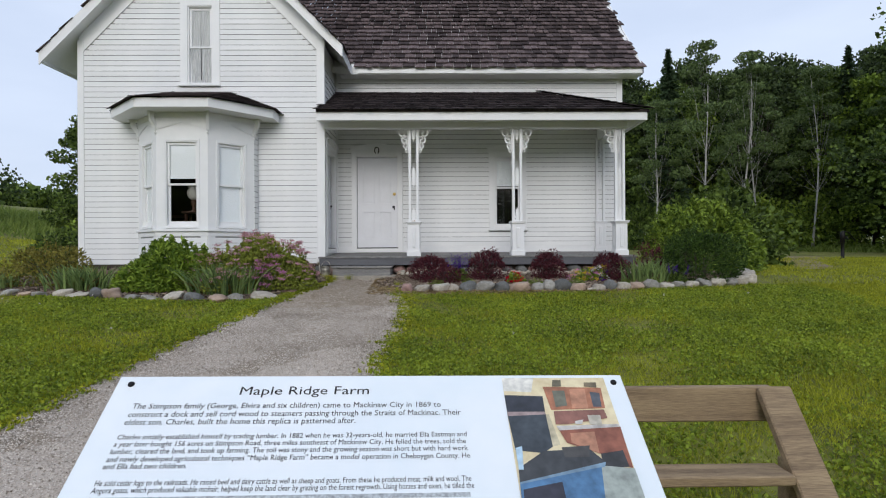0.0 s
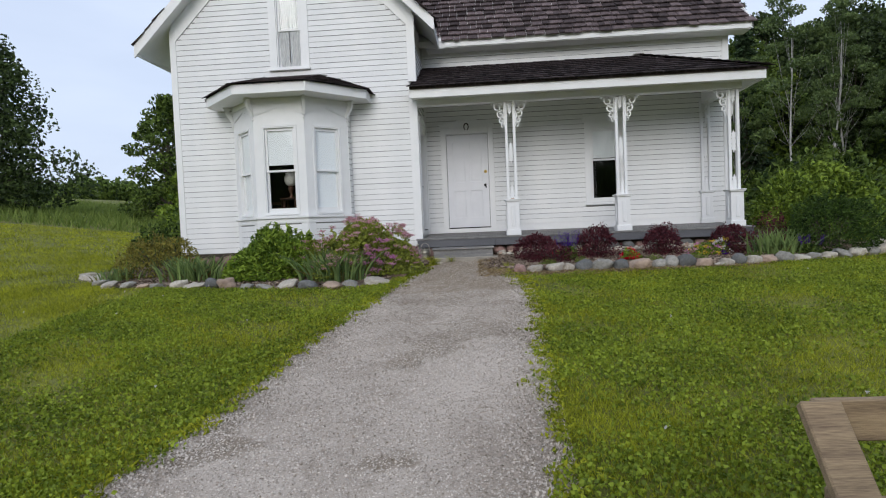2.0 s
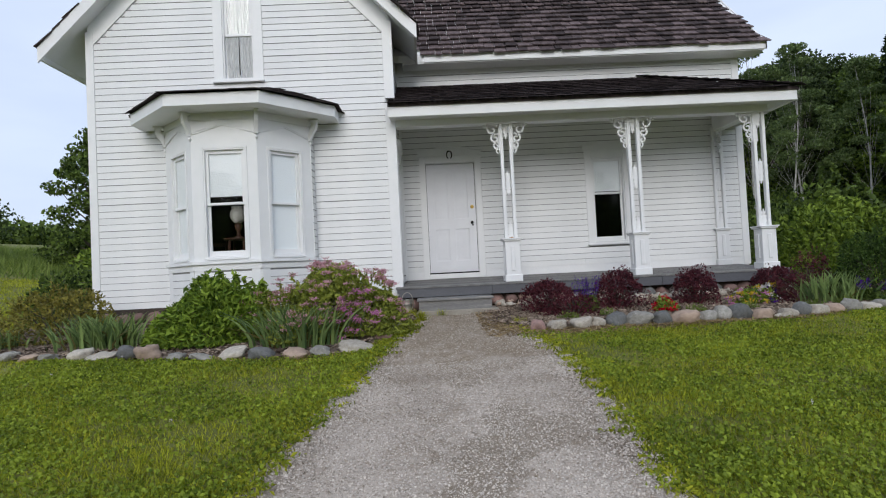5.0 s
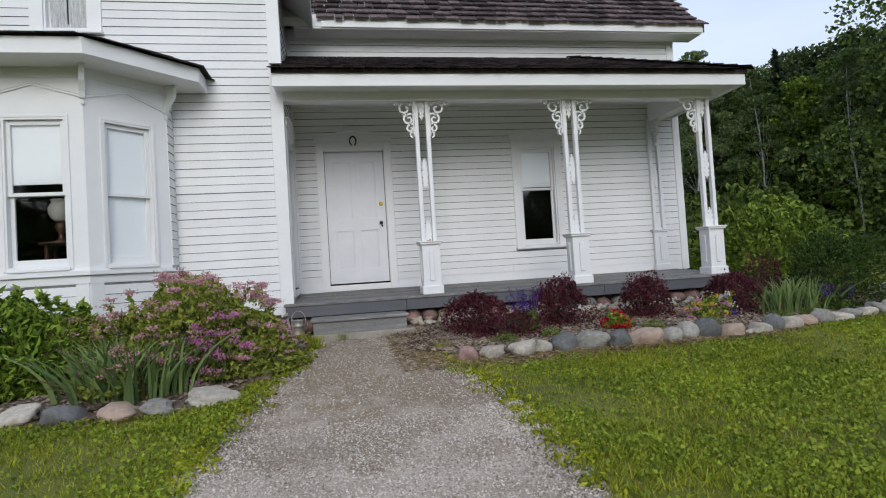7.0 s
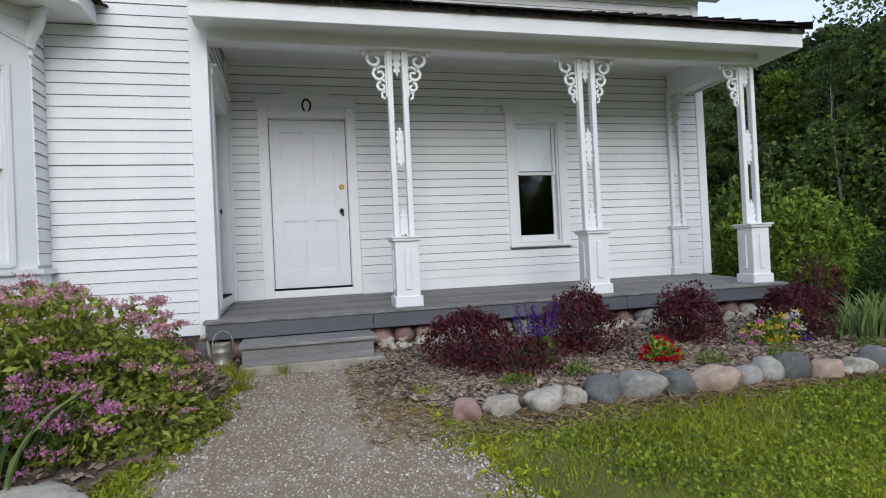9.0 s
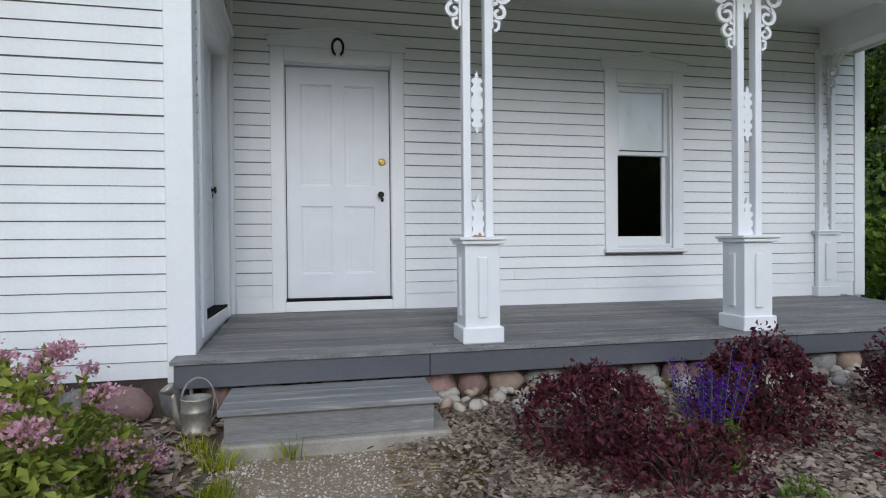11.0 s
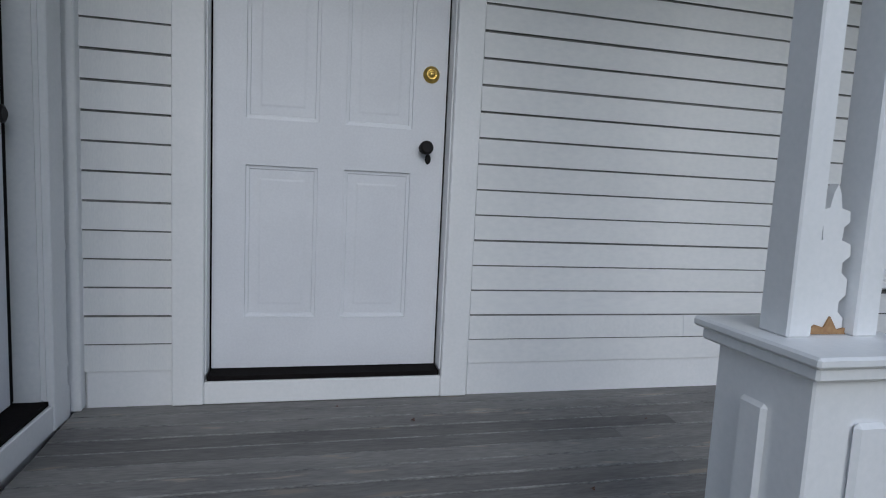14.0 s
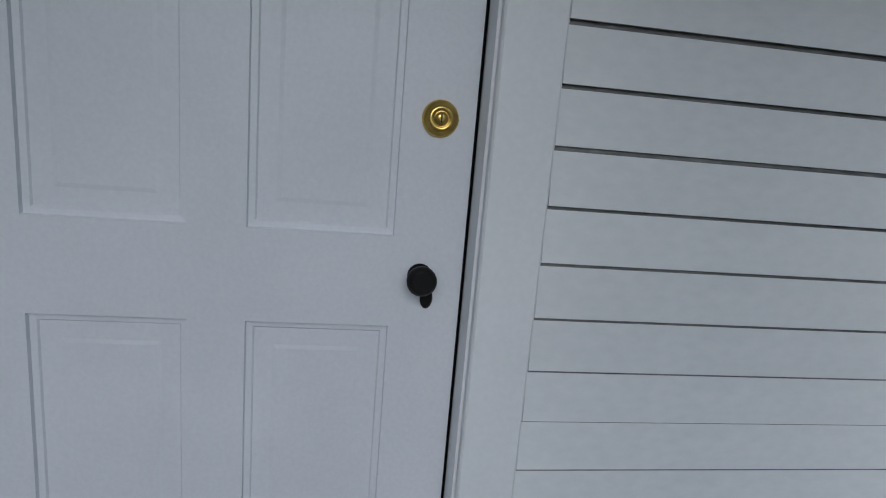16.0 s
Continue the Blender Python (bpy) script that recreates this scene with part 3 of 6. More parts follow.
roof_w = thing("roof_wing", "brown cedar-shingled roof of the farmhouse wing", "roof", kind="structure")
EY, EZ = 12.45, 5.555
part("roof_deck", prism([(EY, EZ - 0.13), (EY, EZ), (15.3, EZ + 15.3 - EY), (18.2, EZ), (18.2, EZ - 0.13), (15.3, EZ + 15.3 - EY - 0.13)], 6.9, None, Matrix.Translation((4.76, 0, 0)) @ pose(0, 0, 0, 0, 0, 90)), TRIM, roof_w)
part("eave_board", boxes((-1.5, 4.79, EY - 0.03, EY - 0.002, EZ - 0.145, EZ - 0.0), bevel=0.003), TRIM, roof_w)
part("soffit", boxes((-1.9, 4.75, EY, WE - 0.03, EZ - 0.16, EZ - 0.135)), TRIM, roof_w)
part("rake_board", prism([(EY - 0.03, EZ - 0.15), (EY - 0.03, EZ), (15.3, EZ + 15.3 - EY + 0.03), (15.3, EZ + 15.3 - EY - 0.16)], 0.03, None, Matrix.Translation((4.79, 0, 0)) @ pose(0, 0, 0, 0, 0, 90)), TRIM, roof_w)


def shingle_shape(w, l, thick):
    bm = bmesh.new()
    g = thick * 0.55    # a weathered butt lifts off the course below it
    a = [(-w / 2, 0, g), (w / 2, 0, g), (w / 2, l, 0), (-w / 2, l, 0), (-w / 2, 0, thick), (w / 2, 0, thick), (w / 2, l, 0.003), (-w / 2, l, 0.003)]
    v = [bm.verts.new(c) for c in a]
    for f in ((0, 3, 2, 1), (4, 5, 6, 7), (0, 1, 5, 4), (1, 2, 6, 5), (2, 3, 7, 6), (3, 0, 4, 7)):
        bm.faces.new([v[i] for i in f])
    return bm


def shingles(parent, origin, along_dir, up_dir, courses, expo, extent, mat, mat_rest, seed, single=300, thick=0.016, wide=0.13):
    """Courses of shingles on a roof plane; the lowest ones are pieces, the rest one joined field."""
    rng = random.Random(seed)
    u, v = Vector(along_dir).normalized(), Vector(up_dir).normalized()
    m = Matrix((u, v, u.cross(v))).transposed().to_4x4()
    m.translation = Vector(origin)
    shapes = []
    for w in (0.075, 0.1, 0.12, 0.14, 0.17):
        bm = shingle_shape(w * wide / 0.13 - 0.011, expo * 1.7, thick)
        me = bpy.data.meshes.new("shingle")
        bm.to_mesh(me)
        bm.free()
        me.materials.append(mat)
        shapes.append((w * wide / 0.13, me))
    made, verts, polys = 0, [], []
    for c in range(courses):
        a, b = extent(c * expo)
        p = a - rng.uniform(0, 0.1)
        while p < b:
            w, me = rng.choice(shapes)
            if p + w > a and p + w < b + 0.03:
                t = m @ Matrix.Translation((p + w / 2, c * expo - rng.choice((0, 0.004, 0.010, 0.018, 0.034)), 0.002 + rng.uniform(0, 0.004))) @ Matrix.Rotation(radians(-rng.uniform(2.4, 3.8)), 4, "X") @ Matrix.Rotation(radians(rng.uniform(-1.0, 1.0)), 4, "Z")
                if made < single:
                    ob = new("shingle", me)
                    ob.parent = parent
                    ob.matrix_basis = t
                    made += 1
                else:
                    o = len(verts)
                    verts += [t @ q.co for q in me.vertices]
                    polys += [[o + i for i in f.vertices] for f in me.polygons]
            p += w
    if polys:
        tagged(under(array_mesh("shingle_field", [tuple(q) for q in verts], polys, mat_rest), parent), kind="stuff")


shingles(roof_w, (0, EY - 0.06, EZ + 0.01 - 0.06), (1, 0, 0), (0, 1, 1), 19, 0.215, lambda d: (-1.5 - max(0.0, d * 0.70) / 1.017 - 0.05, 4.84), SHINGLE, SHINGLE_FAR, 3, thick=0.050, wide=0.21)
for s in (-1, 1):
    ex = XC + s * (3.02 if s < 0 else 2.87)
    shingles(roof_m, (ex, YF - 0.05 if s > 0 else YF + 0.75, 5.40 if s < 0 else 5.55), (0, s, 0), (-s, 0, 1.017), 21, 0.205, lambda d: (0, 0.8), SHINGLE, SHINGLE_FAR, 5 + s, single=140)
part("roof_field", prism([(XC - 3.0, 5.42), (XC, 8.47), (XC + 2.85, 5.57), (XC, 8.45)], 7.5, None, Matrix.Translation((0, YF + 0.7, 0))), SHINGLE_FAR, roof_m)
chimney = thing("chimney", "red brick chimney on the wing's ridge", "chimney", (3.95, 15.3, 8.2), kind="structure")
part("stack", boxes((-0.26, 0.26, -0.26, 0.26, -0.2, 1.2), bevel=0.01), BRICK, chimney)

# porch roof: a lean-to with a hip at its free end
roof_p = thing("roof_porch", "dark wet cedar-shingled roof over the porch", "roof", kind="structure")
PY, PZ, PT = 11.0, 4.27, 5.10
PXL, PXR, PXH = -2.12, 4.36, 2.60
pitch = (PT - PZ) / (WE - PY)
bm = bmesh.new()
q = [bm.verts.new(c) for c in ((PXL, PY, PZ), (PXR, PY, PZ), (PXH, WE, PT), (XR, WE, PT), (PXL, WM - 0.03, PZ + pitch * (WM - PY)), (PXR + 0.0, WE, PZ),
                               (PXL, PY, PZ - 0.05), (PXR, PY, PZ - 0.05), (PXR, WE, PZ - 0.05))]
bm.faces.new((q[0], q[1], q[2], q[3], q[4]))
bm.faces.new((q[1], q[5], q[2]))
bm.faces.new((q[0], q[6], q[7], q[1]))
bm.faces.new((q[1], q[7], q[8], q[5]))
part("roof_deck", bm, SHINGLE_DARK, roof_p)
shingles(roof_p, (0, PY - 0.07, PZ - 0.02), (1, 0, 0), (0, WE - PY, PT - PZ), 10, 0.208, lambda d: (PXL if d < 0.5 else XR + 0.03, PXR + 0.03 - (d + 0.10) * (PXR - PXH) / math.hypot(WE - PY, PT - PZ)), SHINGLE_DARK, SHINGLE_DARK, 11, thick=0.024, wide=0.13)
shingles(roof_p, (PXR + 0.06, 0, PZ - 0.02), (0, 1, 0), (-(PXR - PXH), 0, PT - PZ), 9, 0.208, lambda d: (PY + 0.02 + (d + 0.16) * 0.945, WE), SHINGLE_DARK, SHINGLE_DARK, 12, single=60, thick=0.020, wide=0.12)
hip0, hip1 = Vector((PXR + 0.04, PY - 0.06, PZ - 0.01)), Vector((PXH, WE, PT + 0.01))
hu = (hip1 - hip0).normalized()
hs = hu.cross(Vector((0, 0, 1))).normalized()
hm = Matrix((hs, hu, hs.cross(hu))).transposed().to_4x4()
for k in range(15):
    ob = part("hip_shingle", shingle_shape(0.25, 0.25, 0.020), SHINGLE_DARK, roof_p)
    ob.matrix_basis = Matrix.Translation(hip0 + (hip1 - hip0) * (k / 15)) @ hm @ Matrix.Translation((0, 0, 0.012)) @ Matrix.Rotation(radians(-2), 4, "X")
board("eave_board", roof_p, (PXL, PXR - 0.02, PY + 0.02, PY + 0.045, 4.065, 4.235))
board("eave_board", roof_p, (PXR - 0.045, PXR - 0.02, PY + 0.046, WE + 0.1, 4.065, 4.235))
part("soffit", boxes((PXL + 0.01, PXR - 0.05, PY + 0.046, 11.36, 4.10, 4.12), (4.05, PXR - 0.05, 11.36, WE, 4.10, 4.12)), TRIM, roof_p)
beam = thing("porch_beam", "white boxed beam carried by the porch posts", "beam", kind="structure")
board("front_beam", beam, (XR + 0.03, 4.06, 11.36, 11.54, 3.985, 4.33))
board("end_beam", beam, (3.86, 4.05, 11.545, WE - 0.03, 4.005, 4.33))
ceiling = tagged(mesh_ob("ceiling", boxes((XR + 0.03, 3.86, 11.545, WE - 0.005, 4.31, 4.33)), TRIM), "white painted boarded porch ceiling", "ceiling", kind="structure")

# ---- porch deck, fascia, foundation ----
def deck_z(y):
    return 1.414 + 0.047 * (y - 11.25)


deck = thing("porch_floor", "worn grey painted plank porch floor", "floor", kind="structure")
rng = random.Random(21)
PW_ = 0.0885
DX0, DX1 = -2.14, 4.20
for i in range(18):
    y = 11.245 + i * PW_
    cuts = [DX0 if y < 11.38 else XR + 0.028, rng.uniform(-0.6, 1.4), rng.uniform(2.0, 3.4), DX1]
    for a, b in zip(cuts, cuts[1:]):
        bm = boxes((a + 0.0006, b - 0.0006, 0, PW_ - rng.choice((0.003, 0.004, 0.006)), -0.028, 0), bevel=0.003)
        bm.normal_update()
        for f in bm.faces:
            # plank edges coloured dark to paint shade into the seams
            f.material_index = 1 if abs(f.normal.y) > 0.6 else 0
        ob = part("plank", bm, DECK, deck)
        ob.data.materials.append(JOINT_SHADE_GRIME)
        ob.matrix_basis = Matrix.Translation((0, y, deck_z(y) + rng.uniform(-0.002, 0.002))) @ Matrix.Rotation(0.047 + rng.uniform(-0.012, 0.012), 4, "X")
fascia = thing("porch_fascia", "dark grey painted board below the porch floor", "fascia", kind="structure")
for a, b in ((DX0 + 0.02, -0.62), (-0.616, 2.1), (2.104, DX1 - 0.02)):
    part("board", boxes((a, b, 11.262, 11.29, 1.245, 1.384), bevel=0.003), FASCIA_GREY, fascia)
part("board", boxes((DX1 - 0.05, DX1 - 0.022, 11.292, WE, 1.245, 1.384), bevel=0.003), FASCIA_GREY, fascia)

# ---- windows ----
def sash_window(name, label, m, w, h, mid, casing=0.12, blinds=(None, None), hood=False, curtain=False, sill=0.06, head=0.13):
    """A double-hung window in an opening w x h; origin at the middle of the opening's foot on the wall's face, outside at -y. blinds: how low the shade hangs in the upper sash, and whether the lower one is closed."""
    win = thing(name, label, "window", kind="structure")
    win.matrix_basis = m
    a = w / 2
    part("jamb", boxes((-a, -a + 0.022, -0.01, 0.14, 0, h), (a - 0.022, a, -0.01, 0.14, 0, h), (-a + 0.022, a - 0.022, -0.01, 0.14, h - 0.022, h), (-a + 0.022, a - 0.022, -0.01, 0.14, 0, 0.022), bevel=0.002), TRIM, win)
    if casing:
        part("casing", boxes((-a - casing, -a, -0.032, 0, -0.02, h + head), (a, a + casing, -0.032, 0, -0.02, h + head), (-a + 0.001, a - 0.001, -0.031, 0, h, h + head), bevel=0.003), TRIM, win)
        part("window_sill", boxes((-a - casing - 0.015, a + casing + 0.015, -0.075, 0.0, -0.06, -0.021), bevel=0.005), TRIM, win)
    s, t = 0.042, 0.03
    for nm, z0, z1, y, rail in (("upper_sash", mid, h - 0.022, 0.028, 0.05), ("lower_sash", 0.022, mid + 0.038, 0.062, 0.075)):
        b = a - 0.022
        low = 0.038 if nm == "upper_sash" else rail
        top = rail if nm == "upper_sash" else 0.038
        sash = part(nm, boxes((-b, -b + s, y, y + t, z0, z1), (b - s, b, y, y + t, z0, z1), (-b + s, b - s, y + 0.001, y + t, z0, z0 + low), (-b + s, b - s, y + 0.001, y + t, z1 - top, z1), bevel=0.003), TRIM, win)
        pane = part("pane", boxes((-b + s, b - s, y + 0.013, y + 0.017, z0 + low, z1 - top)), GLASS, sash)
        pane.visible_shadow = False
    ly = 0.052
    if blinds[0] is not None:
        bm = boxes((-a + 0.03, a - 0.03, ly + 0.011, ly + 0.014, blinds[0], h - 0.03), (-a + 0.03, a - 0.03, ly + 0.009, ly + 0.016, blinds[0] - 0.014, blinds[0] - 0.001))
        part("roller_blind", bm, BLIND, win, "white roller blind")
    if blinds[1]:
        part("roller_blind", boxes((-a + 0.03, a - 0.03, ly + 0.033, ly + 0.036, 0.03, mid + 0.1)), BLIND, win, "white roller blind")
    if curtain:
        for x0, x1, ph in ((-a + 0.025, -0.01, 0.0), (0.0, a - 0.025, 1.1)):
            bm = bmesh.new()
            rows = []
            for k in range(12):
                f = k / 11
                z = 0.03 + (h - 0.06) * f
                pull = 0.16 * max(0, 1 - f * 1.9)
                lo = x0 + (pull * (x1 - x0) if ph == 0 else 0.0)
                rows.append([bm.verts.new((lo + (x1 - lo) * i / 20, ly + 0.012 * math.sin(i * 1.55 + ph + 0.3 * k), z)) for i in range(21)])
            for p, q in zip(rows, rows[1:]):
                for i in range(20):
                    bm.faces.new((p[i], p[i + 1], q[i + 1], q[i])).smooth = True
            part("curtain", bm, LACE, win, "white lace curtain")
    if hood:
        part("hood", prism([(-a - casing - 0.03, h + head), (a + casing + 0.03, h + head), (a + casing + 0.03, h + head + 0.08), (0, h + head + 0.15), (-a - casing - 0.03, h + head + 0.08)], 0.045, None, Matrix.Translation((0, -0.045, 0))), TRIM, win)
        part("hood_cap", ribbon([(-a - casing - 0.045, h + head + 0.088), (0, h + head + 0.158), (a + casing + 0.045, h + head + 0.088)], 0.018, 0.07, None, Matrix.Translation((0, -0.07, 0))), TRIM, win)
    return win


sash_window("window_1", "white double-hung gable window with lace curtains", pose((GW[0] + GW[1]) / 2, WM, GW[2]), GW[1] - GW[0], GW[3] - GW[2], 0.72, casing=0.15, curtain=True)
sash_window("window_2", "white porch window, blind half drawn, dark room behind", pose((PW[0] + PW[1]) / 2, WE, PW[2]), PW[1] - PW[0], PW[3] - PW[2], 0.895, blinds=(0.965, False), hood=True)

# ---- bay window ----
bay = thing("bay_window", "white three-sided bay window with bracketed eaves", "bay window", kind="structure")
BX, BY, BH, BO = -4.485, 10.52, 0.475, 0.64
BAYZ = 1.92
corners = [(BX - BH - BO, WM), (BX - BH - BO, BY + BO), (BX - BH, BY), (BX + BH, BY), (BX + BH + BO, BY + BO), (BX + BH + BO, WM)]


def facet(i):
    (ax, ay), (bx, by) = corners[i], corners[i + 1]
    return pose(ax, ay, 0, 0, 0, math.degrees(math.atan2(by - ay, bx - ax))), math.hypot(bx - ax, by - ay)


rng_b = random.Random(5)
for i in range(5):
    m, L = facet(i)
    if L < 0.3:
        part("return_wall", boxes((0, L, 0.004, 0.10, 0.85, 4.12)), WHITE, bay).matrix_basis = m
        z = BAYZ + 0.08
        part("skirt", boxes((0, L, -0.012, 0.004, 1.0, 1.9)), TRIM, bay).matrix_basis = m
        continue
    hw = 0.30 if i == 2 else 0.27
    c = L / 2
    z0, z1 = 2.00, 3.58
    part("facet_wall", boxes((0, c - hw, 0, 0.10, 0.85, 4.12), (c + hw, L, 0, 0.10, 0.85, 4.12), (c - hw, c + hw, 0, 0.10, 0.85, z0), (c - hw, c + hw, 0, 0.10, z1, 4.12)), TRIM, bay).matrix_basis = m
    sash_window(f"window_{3 + i}", ("white bay window, blind half drawn above a dark room" if i == 2 else "white bay window with its blinds fully drawn"), m @ Matrix.Translation((c, 0, z0)), 2 * hw, z1 - z0, 0.76,
                casing=0, blinds=((0.90, False) if i == 2 else (0.80, True)))
    part("casing", boxes((c - hw - 0.03, c - hw, -0.016, 0, z0 - 0.02, z1 + 0.03), (c + hw, c + hw + 0.03, -0.016, 0, z0 - 0.02, z1 + 0.03), (c - hw, c + hw, -0.015, 0, z1, z1 + 0.03), (c - hw, c + hw, -0.03, 0.0, z0 - 0.03, z0), bevel=0.003), TRIM, bay).matrix_basis = m
    part("corner_board", boxes((0.006, 0.135, -0.014, 0, 1.0, BAYZ), (L - 0.135, L - 0.006, -0.014, 0, 1.0, BAYZ), bevel=0.003), TRIM, bay).matrix_basis = m
    part("pediment_trim", ribbon([(0.03, 3.80), (L / 2, 3.93), (L - 0.03, 3.80)], 0.016, 0.016, None, Matrix.Translation((0, -0.016, 0))), TRIM, bay).matrix_basis = m
    part("frieze", prism([(0.0, 3.815), (L / 2, 3.945), (L, 3.815), (L, 4.12), (0.0, 4.12)], 0.010, None, Matrix.Translation((0, -0.010, 0))), TRIM, bay).matrix_basis = m
    if i != 2:
        # added sheet behind drawn blinds, in the same painted room darkness
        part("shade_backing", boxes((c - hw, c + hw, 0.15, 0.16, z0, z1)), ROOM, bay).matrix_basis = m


def offset_ring(d):
    """The bay's outline pushed outwards by d."""
    k = math.tan(radians(22.5))
    return [(BX - BH - BO - d, WM), (BX - BH - BO - d, BY + BO - d * k), (BX - BH - d * k, BY - d), (BX + BH + d * k, BY - d), (BX + BH + BO + d, BY + BO - d * k), (BX + BH + BO + d, WM)]


def ring_band(d0, d1, z0, z1):
    a, b = offset_ring(d0), offset_ring(d1)
    bm = bmesh.new()
    rows = [[bm.verts.new((*p, z)) for p in ring] for ring, z in ((a, z0), (b, z0), (b, z1), (a, z1))]
    for p, q in zip(rows, rows[1:] + rows[:1]):
        for i in range(5):
            bm.faces.new((p[i], p[i + 1], q[i + 1], q[i]))
    for e in (0, 5):
        bm.faces.new([r[e] for r in rows])
    bmesh.ops.recalc_face_normals(bm, faces=bm.faces[:])
    return bm


part("sill_band", ring_band(0.0, 0.055, BAYZ - 0.01, BAYZ + 0.035), TRIM, bay)
part("apron_band", ring_band(0.0, 0.02, BAYZ - 0.10, BAYZ - 0.012), TRIM, bay)
part("soffit", ring_band(-0.05, 0.43, 4.105, 4.125), TRIM, bay)
part("eave_board", ring_band(0.405, 0.435, 4.10, 4.265), TRIM, bay)
part("frieze_band", ring_band(0.0, 0.02, 4.0, 4.103), TRIM, bay)
roof_b = thing("roof_bay", "dark wet shingled hip roof of the bay window", "roof", kind="structure")
ring, topz = offset_ring(0.45), 4.70
tl, tr = (BX - 0.62, WM), (BX + 0.62, WM)
bm = bmesh.new()
e = [bm.verts.new((x, y, 4.275)) for x, y in ring]
t0, t1 = bm.verts.new((*tl, topz)), bm.verts.new((*tr, topz))
for f in ((e[2], e[3], t1, t0), (e[1], e[2], t0), (e[0], e[1], t0), (e[3], e[4], t1), (e[4], e[5], t1)):
    bm.faces.new(f)
part("roof_deck", bm, SHINGLE_DARK, roof_b)
for k, (i, j, apex) in enumerate(((2, 3, None), (1, 2, tl), (3, 4, tr), (0, 1, tl), (4, 5, tr))):
    a, b = Vector((*ring[i], 4.275)), Vector((*ring[j], 4.275))
    u = (b - a).normalized()
    L = (b - a).length
    top = Vector((*(apex or tl), topz))
    n = (top - a) - u * (top - a).dot(u)
    H = n.length
    ta = (top - a).dot(u)
    tb = ta if apex else (Vector((*tr, topz)) - a).dot(u)
    shingles(roof_b, a - n.normalized() * 0.05 + Vector((0, 0, 0.004)), u, n, int(H / 0.11) + 1, 0.11, lambda d, L=L, H=H, ta=ta, tb=tb: (ta * min(1, d / H), L + (tb - L) * min(1, d / H)), SHINGLE_DARK, SHINGLE_DARK, 30 + k, single=90, thick=0.02, wide=0.12)


def scroll(cx, cz, r, turns, start, sign=1, n=26, shrink=0.75):
    return [(cx + r * (1 - shrink * k / n) * math.cos(start + sign * math.tau * turns * k / n), cz + r * (1 - shrink * k / n) * math.sin(start + sign * math.tau * turns * k / n)) for k in range(n + 1)]


def eave_bracket(at, rz):
    """A small S-shaped bracket with a turned drop."""
    bm = ribbon([(-0.012, -0.32), (-0.02, -0.25), (-0.05, -0.19), (-0.085, -0.14), (-0.10, -0.09), (-0.10, -0.02)], [0.035, 0.06, 0.075, 0.085, 0.09, 0.095], 0.055)
    box(bm, -0.17, 0.0, -0.004, 0.049, -0.03, 0.0)
    m = pose(*at, 0, 0, rz) @ Matrix.Translation((0, -0.0225, 0))
    ob = part("bracket", bm, TRIM, bay)
    ob.matrix_basis = m
    lathe([(0.006, -0.40), (0.02, -0.385), (0.022, -0.365), (0.012, -0.345)], 10, bm := bmesh.new(), Matrix.Translation((-0.01, 0.0225, 0)))
    part("drop", bm, TRIM, ob)
    return ob


for i, (x, y) in enumerate(corners[1:5]):
    eave_bracket((x, y, 4.10), (22, 67, 112, 158)[i])

